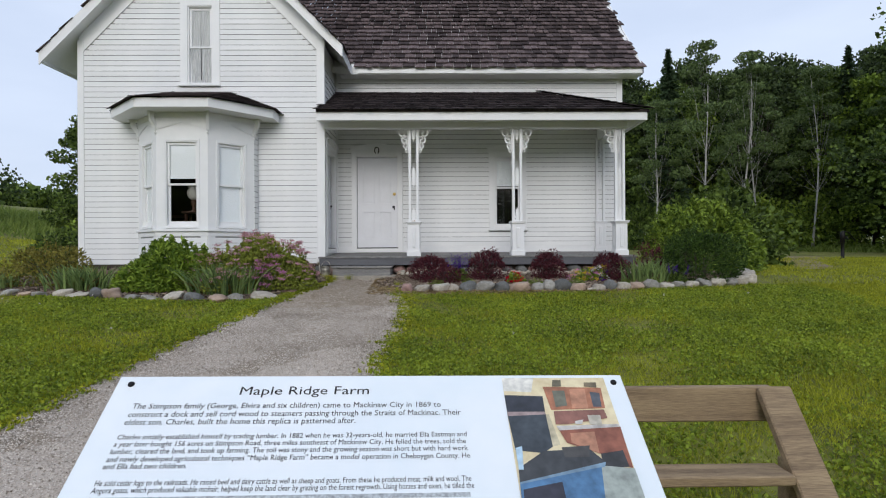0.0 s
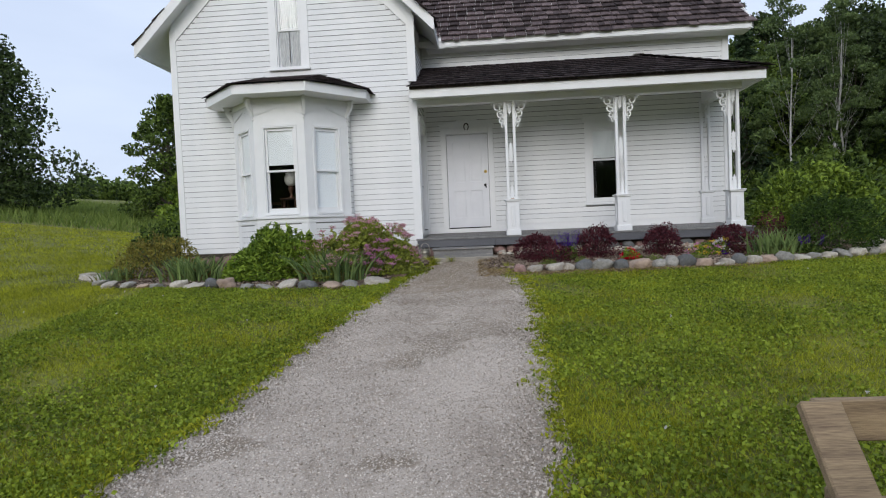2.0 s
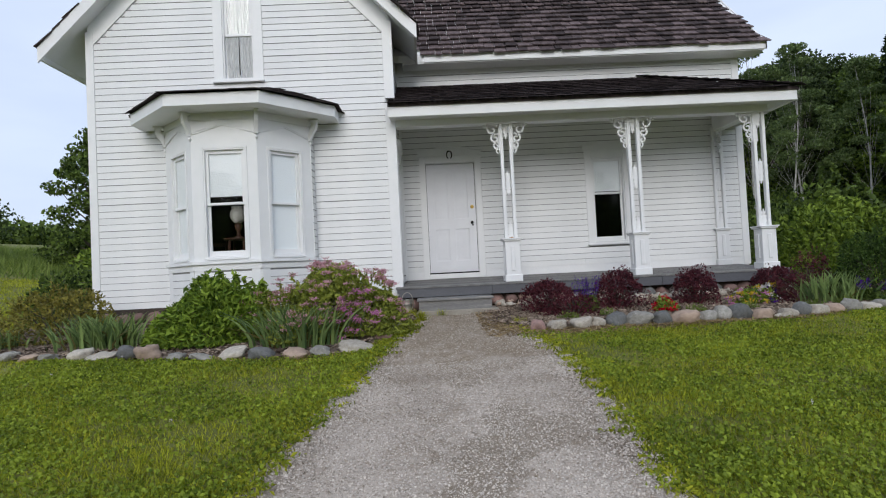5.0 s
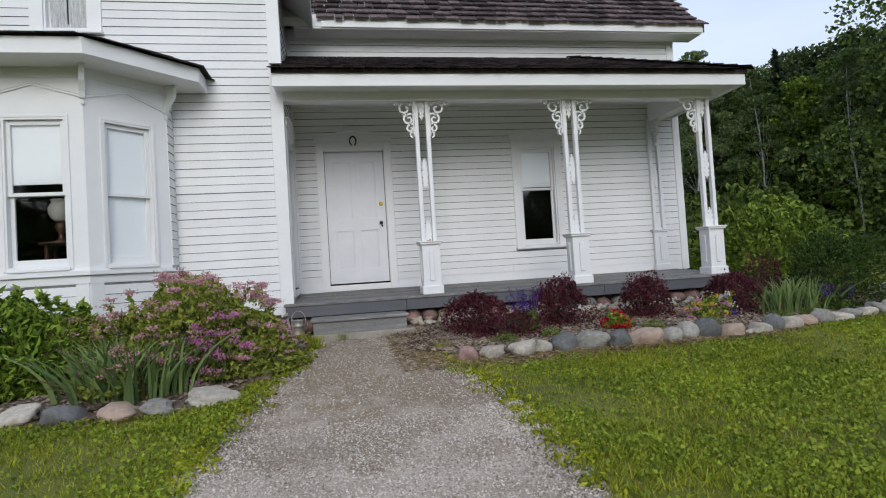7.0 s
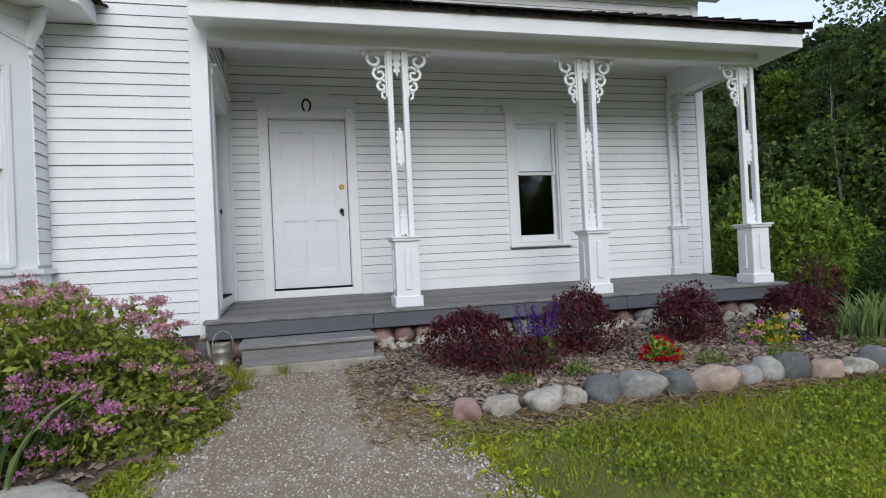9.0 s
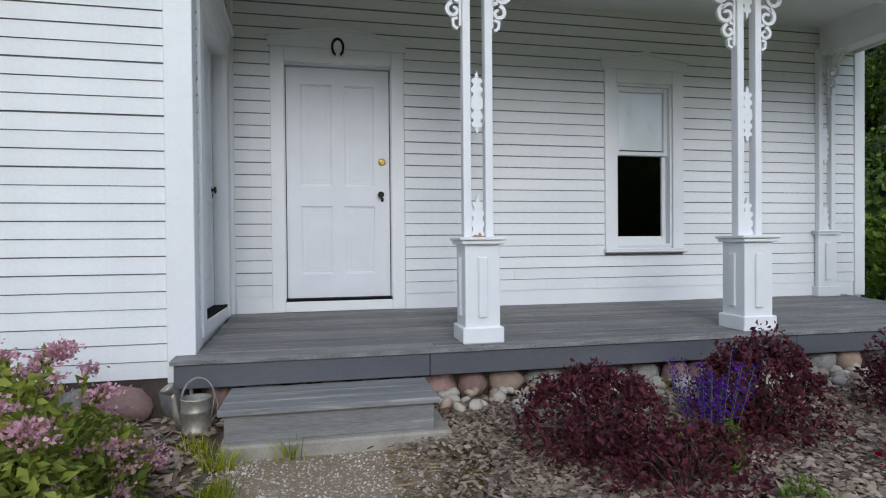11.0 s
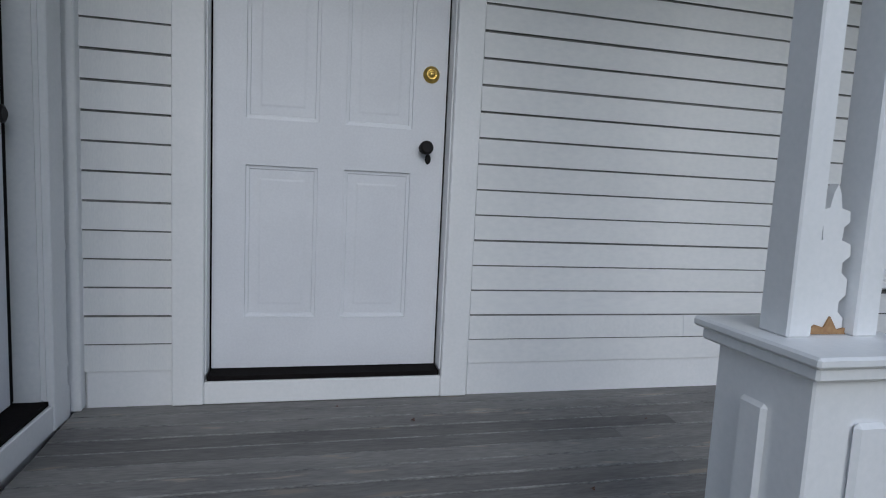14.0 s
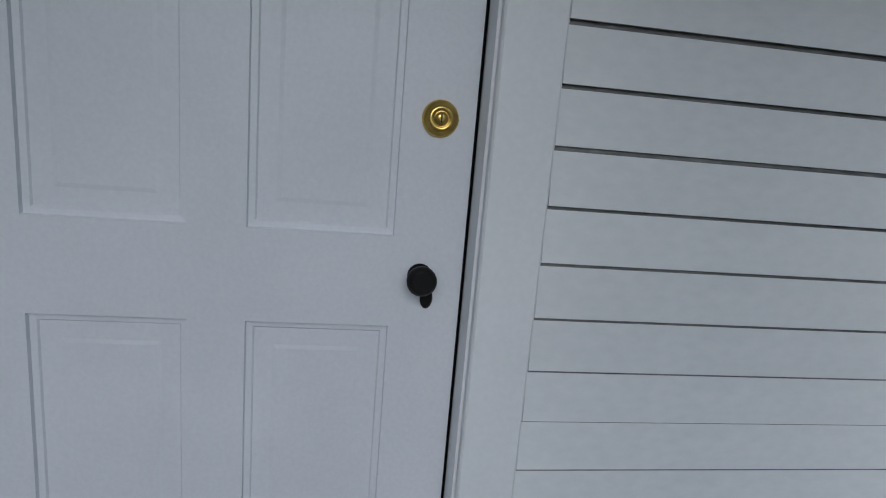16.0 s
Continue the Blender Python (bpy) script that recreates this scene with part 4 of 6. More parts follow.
# ---- doors ----
def panel_door(name, label, m, w, h, sill_dark=0.024, hood=True, handle_side=1, deadbolt=True, board_h=0.10, slack=0.0, depth=0.065):
    d = thing(name, label, "door", kind="structure")
    d.matrix_basis = m
    y = depth                       # door face behind the wall's face
    part("jamb", boxes((-0.030, -0.012, -0.005, 0.14, 0, h + 0.012), (w + 0.012, w + 0.030, -0.005, 0.14, 0, h + 0.012), (-0.012, w + 0.012, -0.005, 0.14, h + 0.006, h + 0.03)), TRIM, d)
    st, mid0, mid1 = 0.120, 0.393, 0.496
    xs = ((st, mid0), (mid1, w - 0.136))
    zs = ((0.206, 0.807), (0.985, h - 0.15))
    lines = [(0, st, y, y + 0.042, 0, h), (w - 0.136, w - slack, y, y + 0.042, 0, h), (mid0, mid1, y, y + 0.042, 0, h)]
    for x0, x1 in xs:
        lines += [(x0, x1, y, y + 0.042, 0, zs[0][0]), (x0, x1, y, y + 0.042, zs[0][1], zs[1][0]), (x0, x1, y, y + 0.042, zs[1][1], h)]
    leaf = part("door_leaf", boxes(*lines), DOOR, d)
    for x0, x1 in xs:
        for z0, z1 in zs:
            bm = bmesh.new()
            # moulded sunk panel: a step, a cove and a raised field
            steps = ((0.0, 0.0), (0.0015, 0.009), (0.013, 0.010), (0.016, 0.014), (0.050, 0.0138), (0.058, 0.0124))
            rows = [[bm.verts.new(c) for c in ((x0 + o, y + dp, z0 + o), (x1 - o, y + dp, z0 + o), (x1 - o, y + dp, z1 - o), (x0 + o, y + dp, z1 - o))] for o, dp in steps]
            for p, q in zip(rows, rows[1:]):
                for k in range(4):
                    bm.faces.new((p[k], p[(k + 1) % 4], q[(k + 1) % 4], q[k]))
            bm.faces.new(rows[-1])
            bmesh.ops.recalc_face_normals(bm, faces=bm.faces[:])
            part("panel", bm, DOOR, leaf)
    kx = w - 0.082 if handle_side > 0 else 0.081
    face = Matrix.Translation((kx, y, 0.912)) @ pose(0, 0, 0, 90, 0, 0) @ Matrix.Diagonal((1, 1, 1 if deadbolt else 0.55, 1))
    knob = part("door_knob", lathe([(0.022, 0.0), (0.024, 0.004), (0.010, 0.008), (0.009, 0.026), (0.021, 0.032), (0.028, 0.042), (0.028, 0.052), (0.019, 0.062), (0.0, 0.065)][:-1], 20, None, face), IRON, d, "black iron knob")
    part("keyhole_plate", lathe([(0.0115, 0.0), (0.0125, 0.004), (0.008, 0.007)], 16, None, face @ Matrix.Translation((0.016, -0.044, 0)) @ Matrix.Diagonal((1, 1.7, 1, 1))), IRON, knob)
    if deadbolt:
        f2 = Matrix.Translation((w - 0.066, y, 1.208)) @ pose(0, 0, 0, 90, 0, 0)
        bolt = part("deadbolt", lathe([(0.034, 0), (0.034, 0.004), (0.030, 0.010), (0.025, 0.012), (0.024, 0.017), (0.016, 0.019), (0.015, 0.0165), (0.012, 0.0165), (0.011, 0.020), (0.004, 0.021)], 28, None, f2), BRASS, d, "polished brass deadbolt")
        part("key_slot", boxes((-0.0012, 0.0012, -0.008, 0.008, 0.0212, 0.0216)), IRON, bolt).matrix_basis = f2
    if slack:
        # near-black strip stands in for shade in the clearance beside the leaf
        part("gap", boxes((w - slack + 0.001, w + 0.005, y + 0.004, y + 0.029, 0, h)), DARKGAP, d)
    c = 0.112
    part("casing", boxes((-c - 0.012, -0.012, -0.034, 0, -board_h - 0.012, h + 0.14), (w + 0.012, w + c + 0.012, -0.034, 0, -board_h - 0.012, h + 0.14), (-0.0115, w + 0.0115, -0.033, 0, h + 0.012, h + 0.14), bevel=0.004), TRIM, d)
    part("stop_bead", boxes((-0.0119, -0.006, -0.012, y - 0.004, 0, h), (w + 0.006, w + 0.0119, -0.012, y - 0.004, 0, h)), TRIM, d)
    # near-black board behind the leaf, painted shade for the slits around it
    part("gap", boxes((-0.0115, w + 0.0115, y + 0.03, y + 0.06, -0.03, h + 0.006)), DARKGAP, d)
    part("sill_board", boxes((-0.0115, w + 0.0115, -0.030, 0.03, -board_h - 0.012, -sill_dark), bevel=0.004), TRIM, d)
    part("threshold", boxes((-0.003, w + 0.003, -0.02, 0.12, -sill_dark + 0.001, -0.004 if sill_dark < 0.03 else 0.0)), DARKGAP, d, "dark worn threshold")
    if hood:
        part("hood", prism([(-c - 0.03, h + 0.14), (w + c + 0.03, h + 0.14), (w + c + 0.03, h + 0.22), (w / 2, h + 0.30), (-c - 0.03, h + 0.22)], 0.045, None, Matrix.Translation((0, -0.045, 0))), TRIM, d)
        part("hood_cap", ribbon([(-c - 0.05, h + 0.228), (w / 2, h + 0.308), (w + c + 0.05, h + 0.228)], 0.018, 0.075, None, Matrix.Translation((0, -0.075, 0))), TRIM, d)
    return d


panel_door("door_1", "closed white four-panel front door with iron knob", pose(-1.573, WE, 1.604), 0.900, 2.03)
panel_door("door_2", "closed white panelled side door opening onto the porch", Matrix.Translation((XR, D2[0], 1.60)) @ pose(0, 0, 0, 0, 0, 90), D2[1] - D2[0], 2.0, sill_dark=0.02, handle_side=1, slack=0.030, depth=0.075, deadbolt=False, hood=True)

shoe = thing("horseshoe", "black iron horseshoe nailed above the front door", "horseshoe", (-1.125, WE - 0.05, 3.705))
pts = [(0.047 * math.sin(a) * (1.0 if abs(a) < 2.2 else 0.85), 0.085 + 0.068 * math.cos(a) * (1 if abs(a) < 1.6 else 1.25)) for a in (radians(-148 + 296 * k / 22) for k in range(23))]
part("shoe", ribbon(pts, [0.017 + 0.006 * math.sin(math.pi * k / 22) for k in range(23)], 0.009), IRON, shoe)

# ---- porch posts ----
def half_outline(rows):
    return [(w, z) for w, z in rows] + [(-w, z) for w, z in reversed(rows) if w > 0]


PLAQUE = [(0.0, 0.0), (0.012, 0.03), (0.010, 0.045), (0.034, 0.055), (0.042, 0.075), (0.026, 0.085), (0.024, 0.105), (0.042, 0.118), (0.040, 0.145), (0.024, 0.155), (0.026, 0.175), (0.042, 0.188), (0.042, 0.222)]
PLAQUE_FULL = PLAQUE + [(w, 0.444 - z) for w, z in reversed(PLAQUE)]
FOOT = [(0.046, 0.0), (0.046, 0.03), (0.032, 0.042), (0.032, 0.062), (0.046, 0.075), (0.046, 0.105), (0.030, 0.118), (0.030, 0.138), (0.046, 0.150), (0.044, 0.172), (0.022, 0.180), (0.024, 0.205), (0.036, 0.215), (0.034, 0.235), (0.014, 0.24), (0.008, 0.268), (0.0, 0.285)]


def bracket_shape(m):
    bm = ribbon([(0.006, -0.44), (0.006, 0.0)], 0.016, 0.022, None, m)
    ribbon([(0.0, -0.008), (0.235, -0.008)], 0.018, 0.022, bm, m)
    ribbon(scroll(0.10, -0.105, 0.085, 1.15, radians(150), -1), [0.030 - 0.010 * k / 26 for k in range(27)], 0.022, bm, m)
    ribbon(scroll(0.062, -0.235, 0.062, 1.1, radians(70), -1), [0.026 - 0.009 * k / 26 for k in range(27)], 0.022, bm, m)
    ribbon(scroll(0.045, -0.345, 0.045, 1.0, radians(80), -1), [0.024 - 0.008 * k / 26 for k in range(27)], 0.022, bm, m)
    ribbon(scroll(0.195, -0.045, 0.040, 1.0, radians(200), -1), [0.022 - 0.008 * k / 26 for k in range(27)], 0.022, bm, m)
    ribbon([(0.02, -0.39), (0.05, -0.40), (0.045, -0.44), (0.02, -0.455)], 0.018, 0.022, bm, m)
    ribbon([(0.012, -0.17), (0.05, -0.165), (0.09, -0.195)], 0.02, 0.022, bm, m)
    ribbon([(0.012, -0.295), (0.04, -0.285)], 0.02, 0.022, bm, m)
    return bm


ZT = 2.592


def porch_post(at, label, sides, half=False):
    p = thing("porch_post", label, "porch post", at, group="posts of the porch")
    d = 0.055 if half else 0.14
    y0 = -0.06 if half else -d
    y1 = 0.028 if half else d
    ped = part("pedestal", boxes((-0.118, 0.118, y0 + 0.022, y1 - 0.022, 0.09, 0.655), bevel=0.004), TRIM, p)
    base = part("base_moulding", boxes((-0.14, 0.14, y0, y1, -0.004, 0.105), bevel=0.008), TRIM, p)
    part("cap", boxes((-0.142, 0.142, y0 - 0.004, y1 + 0.004, 0.645, 0.672), (-0.157, 0.157, y0 - 0.018, y1 + 0.016, 0.672, 0.692), bevel=0.005), TRIM, p)
    faces = ((0, y0 + 0.022, 0),) if half else ((0, y0 + 0.022, 0), (0.118, 0, 90), (0, y1 - 0.022, 180), (-0.118, 0, 270))
    for x, y, rz in faces:
        ob = part("panel", boxes((-0.034, 0.034, -0.017, 0.0, 0.165, 0.565), bevel=0.011), TRIM, ped)
        ob.matrix_basis = pose(x, y, 0, 0, 0, rz)
    cy = 0.0 if half else 0.0
    for x in (-0.076, 0.076):
        part("column", boxes((x - 0.027, x + 0.027, cy - 0.036, cy + 0.036 if not half else 0.02, 0.692, ZT), bevel=0.004), TRIM, p)
    part("foot_fretwork", prism(half_outline(FOOT), 0.02, None, Matrix.Translation((0, -0.01, 0.693))), TRIM, p)
    part("middle_fretwork", prism(half_outline([(w, z * 0.95) for w, z in PLAQUE_FULL]), 0.02, None, Matrix.Translation((0, -0.01, 1.385))), TRIM, p)
    part("top_fretwork", prism([(w, ZT - z) for w, z in half_outline(FOOT)], 0.02, None, Matrix.Translation((0, -0.01, 0))), TRIM, p)
    for rz in sides:
        part("bracket", bracket_shape(pose(0, 0, 0, 0, 0, rz) @ Matrix.Translation((0.103 if rz in (0, 180) else 0.036, -0.011, ZT)) @ Matrix.Diagonal((1.16, 1, 1.12, 1))), TRIM, p)
    return p


PYC = 11.452
for x, sides, label in ((-0.25, (0, 180), "white paired porch post with scrolled brackets, chipped at its foot"), (1.84, (0, 180), "white paired porch post with scrolled fretwork brackets"), (3.925, (180, 90), "white corner porch post with scrolled fretwork brackets")):
    p = porch_post((x, PYC, deck_z(PYC) - 0.002), label, sides)
    if x < 0:
        chip = bmesh.new()
        prism([(-0.055, 0), (0.07, 0), (0.05, 0.012), (0.03, 0.008), (0.012, 0.034), (0.0, 0.012), (-0.02, 0.018), (-0.04, 0.006)], 0.004, chip, Matrix.Translation((0, -0.0145, 0.693)))
        part("bare_wood_chip", chip, material("bare_wood", (0.42, 0.26, 0.12), (0.30, 0.17, 0.08), 20, 80, 0.8, 0.2), p, "bare wood where paint flaked off")
porch_post((3.925, WE - 0.03, deck_z(WE) - 0.004), "white half post against the porch wall", (270,), half=True)

# ---- porch step ----
step = thing("porch_step", "worn grey wooden box step on a concrete slab", "step", (-1.23, 10.80, 1.0))
for y0, y1 in ((-0.02, 0.128), (0.132, 0.282), (0.286, 0.455)):
    part("tread", boxes((-0.575, 0.575, y0, y1, 0.205, 0.238), bevel=0.004), STEP_GREY, step)
part("riser", boxes((-0.548, 0.548, 0.012, 0.034, 0.062, 0.205), bevel=0.002), STEP_GREY, step)
for x in (-0.548, 0.525):
    part("side", boxes((x, x + 0.023, 0.035, 0.44, 0.062, 0.205), bevel=0.002), STEP_GREY, step)
part("slab", boxes((-0.56, 0.64, -0.05, 0.45, -0.10, 0.061), bevel=0.012), CONCRETE, step, "old concrete slab")

# ---- debris on the porch floor ----
for x, y, r, rz in ((-0.811, 12.606, 0.016, 30), (0.127, 12.524, 0.010, 80), (-0.338, 12.083, 0.012, 10), (-1.087, 12.75, 0.009, 50), (-0.293, 11.914, 0.014, 120), (-0.687, 12.031, 0.009, 0), (0.405, 11.649, 0.012, 65)):
    bm = bmesh.new()
    pts = [bm.verts.new((r * q * math.cos(a), 0.6 * r * q * math.sin(a), 0.003 + 0.004 * math.sin(2.3 * a))) for a, q in ((radians(40 * k), 1.0 if k % 2 else 0.7) for k in range(9))]
    mid = bm.verts.new((0, 0, 0.001))
    for p, q in zip(pts, pts[1:] + pts[:1]):
        bm.faces.new((p, q, mid))
    ob = tagged(mesh_ob("dry_leaf", bm, DARKWOOD), "small curled brown dry leaf on the porch floor", "leaf", "dry leaves on the porch")
    ob.matrix_basis = pose(x, y, deck_z(y) + 0.002, 0, 0, rz)

# ---- lamp and table behind the bay window ----
lamp = thing("oil_lamp", "old table lamp with a ruffled white globe shade", "lamp", (-4.48, 11.02, 2.30))
part("base", lathe([(0.075, 0), (0.08, 0.012), (0.03, 0.04), (0.022, 0.10), (0.05, 0.15), (0.055, 0.20), (0.03, 0.235)], 20), DARKWOOD, lamp)
bm = lathe([(0.045, 0.235), (0.09, 0.27), (0.118, 0.33), (0.12, 0.39), (0.095, 0.44), (0.075, 0.455), (0.095, 0.485), (0.085, 0.487)], 28)
for v in bm.verts:
    if v.co.z > 0.45:
        k = 1 + 0.10 * math.sin(math.atan2(v.co.y, v.co.x) * 9)
        v.co.x *= k
        v.co.y *= k
part("globe", bm, FROST, lamp, "white milk glass globe")
table = thing("lamp_table", "small dark wooden stand under the lamp", "table", (-4.48, 11.02, 1.44))
part("top", lathe([(0.21, 0.835), (0.22, 0.845), (0.22, 0.86)], 28), DARKWOOD, table)
for k in range(4):
    a = radians(45 + 90 * k)
    part("leg", tube([(0.15 * math.cos(a), 0.15 * math.sin(a), 0.835), (0.16 * math.cos(a), 0.16 * math.sin(a), 0.4), (0.19 * math.cos(a), 0.19 * math.sin(a), 0.0)], [0.02, 0.014, 0.012], 8), DARKWOOD, table)
chair = thing("chair", "dark red-brown wooden chair back inside the window", "chair", (-5.15, 11.75, 1.44))
for x in (-0.2, 0.2):
    part("back_post", tube([(x, 0, 0), (x, 0, 0.5), (x * 1.05, 0.06, 0.88)], 0.018, 8), DARKWOOD, chair)
    part("leg", tube([(x, -0.38, 0), (x, -0.38, 0.43)], 0.018, 8), DARKWOOD, chair)
part("seat", boxes((-0.22, 0.22, -0.40, 0.02, 0.43, 0.46), bevel=0.008), DARKWOOD, chair)
for z in (0.58, 0.70, 0.82):
    part("slat", boxes((-0.2, 0.2, 0.02 + z * 0.03, 0.035 + z * 0.03, z - 0.03, z + 0.03), bevel=0.004), DARKWOOD, chair)

# ---- interpretive sign ----
sign = thing("information_sign", "white tilted information panel with black text and photograph", "sign")
pu = Vector((math.cos(radians(2.5)), math.sin(radians(2.5)), -0.015)).normalized()
pv = Vector((-math.sin(radians(2.5)) * math.cos(radians(36.4)), math.cos(radians(2.5)) * math.cos(radians(36.4)), math.sin(radians(36.4)))).normalized()
pn = pu.cross(pv).normalized()
pv = pn.cross(pu)
PANEL = Matrix((pu, pv, pn)).transposed().to_4x4()
PANEL.translation = Vector((-0.328, 0.799, 1.363))
PWID, PLEN = 0.777, 0.56
panel = part("panel", boxes((0, PWID, -PLEN, 0, -0.008, 0), bevel=0.0015), PAPER, sign)
panel.matrix_basis = PANEL
for u in (0.0215, 0.761):
    part("bolt", lathe([(0.0048, 0), (0.0048, 0.0012), (0.0035, 0.003), (0.0015, 0.0034)], 16, None, PANEL @ Matrix.Translation((u, -0.0165, 0))), IRON, sign, "dark bolt head")
part("backing_board", boxes((0.08, PWID - 0.08, -PLEN + 0.06, -0.05, -0.032, -0.009), bevel=0.003), POSTWOOD, sign).matrix_basis = PANEL
mount = PANEL @ Vector((PWID / 2, -PLEN * 0.55, -0.03))
part("post", boxes((mount.x - 0.045, mount.x + 0.045, mount.y - 0.045, mount.y + 0.045, -0.05, mount.z), bevel=0.004), POSTWOOD, sign, "wooden post")


def lettering(text, u, d, width, height):
    """One line of raised lettering on the panel, fitted to its width; u, d: the line's start and middle."""
    cu = bpy.data.curves.new("line", "FONT")
    cu.body, cu.size, cu.extrude, cu.resolution_u = text, 1.0, 0.0, 2
    cu.offset = 0.0
    tmp = bpy.data.objects.new("line", cu)
    scene.collection.objects.link(tmp)
    bpy.context.view_layer.update()
    me = bpy.data.meshes.new_from_object(tmp)
    xs = [v.co.x for v in me.vertices]
    sx = width / (max(xs) - min(xs))
    sy = height
    for v in me.vertices:
        v.co = ((v.co.x - min(xs)) * sx, (v.co.y - 0.33) * sy, 0)
    bpy.data.objects.remove(tmp)
    me.name = "text_line"
    me.materials.append(INK)
    ob = new("text_line", me)
    ob.parent = panel
    ob.matrix_basis = Matrix.Translation((u, -d, 0.0006))


lettering("Maple Ridge Farm", 0.186, 0.0299, 0.192, 0.0225)
T1 = [("The Stimpson family (George, Elvira and six children) came to Mackinaw City in 1869 to", 0.057, 0.447), ("construct a dock and sell cord wood to steamers passing through the Straits of Mackinac. Their", 0.0715, 0.476), ("eldest son, Charles, built the home this replica is patterned after.", 0.0847, 0.323)]
T2 = [("Charles initially established himself by trading lumber. In 1882 when he was 32-years-old, he married Ella Eastman and", 0.1093, 0.482), ("a year later bought 156 acres on Stimpson Road, three miles southeast of Mackinaw City. He felled the trees, sold the", 0.1206, 0.480),
      ("lumber, cleared the land, and took up farming. The soil was stony and the growing season was short but with hard work", 0.1319, 0.482), ("and newly developed agricultural techniques \u201cMaple Ridge Farm\u201d became a model operation in Cheboygan County. He", 0.1437, 0.484), ("and Ella had two children.", 0.1544, 0.107),
      ("He sold cedar logs to the railroads. He raised beef and dairy cattle as well as sheep and goats. From these he produced meat, milk and wool. The", 0.1783, 0.483), ("Angora goats, which produced valuable mohair, helped keep the land clear by grazing on the forest regrowth. Using horses and oxen, he tilled the", 0.1883, 0.486)]
for text, d, w in T1:
    lettering(text, 0.039, d, w, 0.0138)
for text, d, w in T2:
    lettering(text, 0.039, d, w, 0.0116)
for k in range(9):
    part("text_bar", boxes((0.039, 0.039 + (0.48 if k % 5 != 4 else 0.22), -0.201 - k * 0.0113 - 0.003, -0.201 - k * 0.0113 + 0.003, 0.0002, 0.0006)), material("faint_print", (0.25, 0.26, 0.27), (0.6, 0.64, 0.66), 120, 300, 0.6, 0.0), panel)


def swatch(name, pts, colour, lift, parent, dark=None):
    bm = bmesh.new()
    bm.faces.new([bm.verts.new((0.584 + u * 0.163, -0.007 - d * 0.26, 0.0006 + lift * 0.0003)) for u, d in pts][::-1])
    return part(name, bm, material("print_" + name, colour, dark or tuple(c * 0.5 for c in colour), 26, 90, 0.35, 0.0), parent)


photo = swatch("photograph", [(0, 0), (1, 0), (1, 1), (0, 1)], (0.84, 0.74, 0.48), 0, panel, (0.66, 0.54, 0.32))
PHOTO_A = [("wall_patch", [(0, 0), (0.31, 0.0), (0.26, 0.11), (0.0, 0.1)], (0.95, 0.92, 0.82)),
           ("oven_hood", [(0, 0.13), (0.36, 0.14), (0.35, 0.25), (0, 0.25)], (0.05, 0.055, 0.07)),
           ("oven_trim", [(0, 0.25), (0.35, 0.25), (0.35, 0.27), (0, 0.28)], (0.5, 0.38, 0.36)),
           ("oven_patch", [(0, 0.28), (0.35, 0.27), (0.35, 0.48), (0.26, 0.52), (0.02, 0.5)], (0.07, 0.085, 0.1)),
           ("wall_edge", [(0.35, 0.27), (0.38, 0.27), (0.42, 0.47), (0.35, 0.48)], (0.7, 0.62, 0.42)),
           ("cupboard_patch", [(0.38, 0.07), (0.94, 0.08), (0.92, 0.23), (0.41, 0.24)], (0.52, 0.22, 0.12)),
           ("cupboard_door", [(0.46, 0.1), (0.58, 0.1), (0.57, 0.21), (0.46, 0.22)], (0.22, 0.22, 0.16)),
           ("cupboard_door", [(0.82, 0.11), (0.91, 0.12), (0.89, 0.22), (0.81, 0.22)], (0.12, 0.13, 0.15)),
           ("drawer_patch", [(0.63, 0.09), (0.78, 0.09), (0.76, 0.23), (0.61, 0.23)], (0.66, 0.32, 0.19)),
           ]
PHOTO_B = [("jar_patch", [(0.49, 0.02), (0.57, 0.02), (0.56, 0.07), (0.47, 0.07)], (0.22, 0.19, 0.12)),
           ("jar_patch", [(0.79, 0.04), (0.91, 0.04), (0.9, 0.08), (0.78, 0.07)], (0.25, 0.2, 0.12)),
           ("shelf_back", [(0.43, 0.25), (0.9, 0.24), (0.91, 0.3), (0.53, 0.34), (0.42, 0.34)], (0.35, 0.16, 0.12)),
           ("counter_patch", [(0.42, 0.35), (0.99, 0.34), (1.0, 0.36), (0.44, 0.38)], (0.75, 0.7, 0.64)),
           ("chest_patch", [(0.44, 0.38), (1.0, 0.36), (0.99, 0.62), (0.75, 0.53), (0.48, 0.46)], (0.36, 0.13, 0.08)),
           ("chest_drawer", [(0.53, 0.4), (0.75, 0.39), (0.74, 0.53), (0.52, 0.46)], (0.58, 0.28, 0.17)),
           ("pot_patch", [(0.73, 0.28), (0.85, 0.28), (0.84, 0.35), (0.73, 0.34)], (0.8, 0.74, 0.6)),
           ("bowl_patch", [(0.6, 0.32), (0.68, 0.31), (0.66, 0.34), (0.6, 0.34)], (0.8, 0.76, 0.7)),
           ]
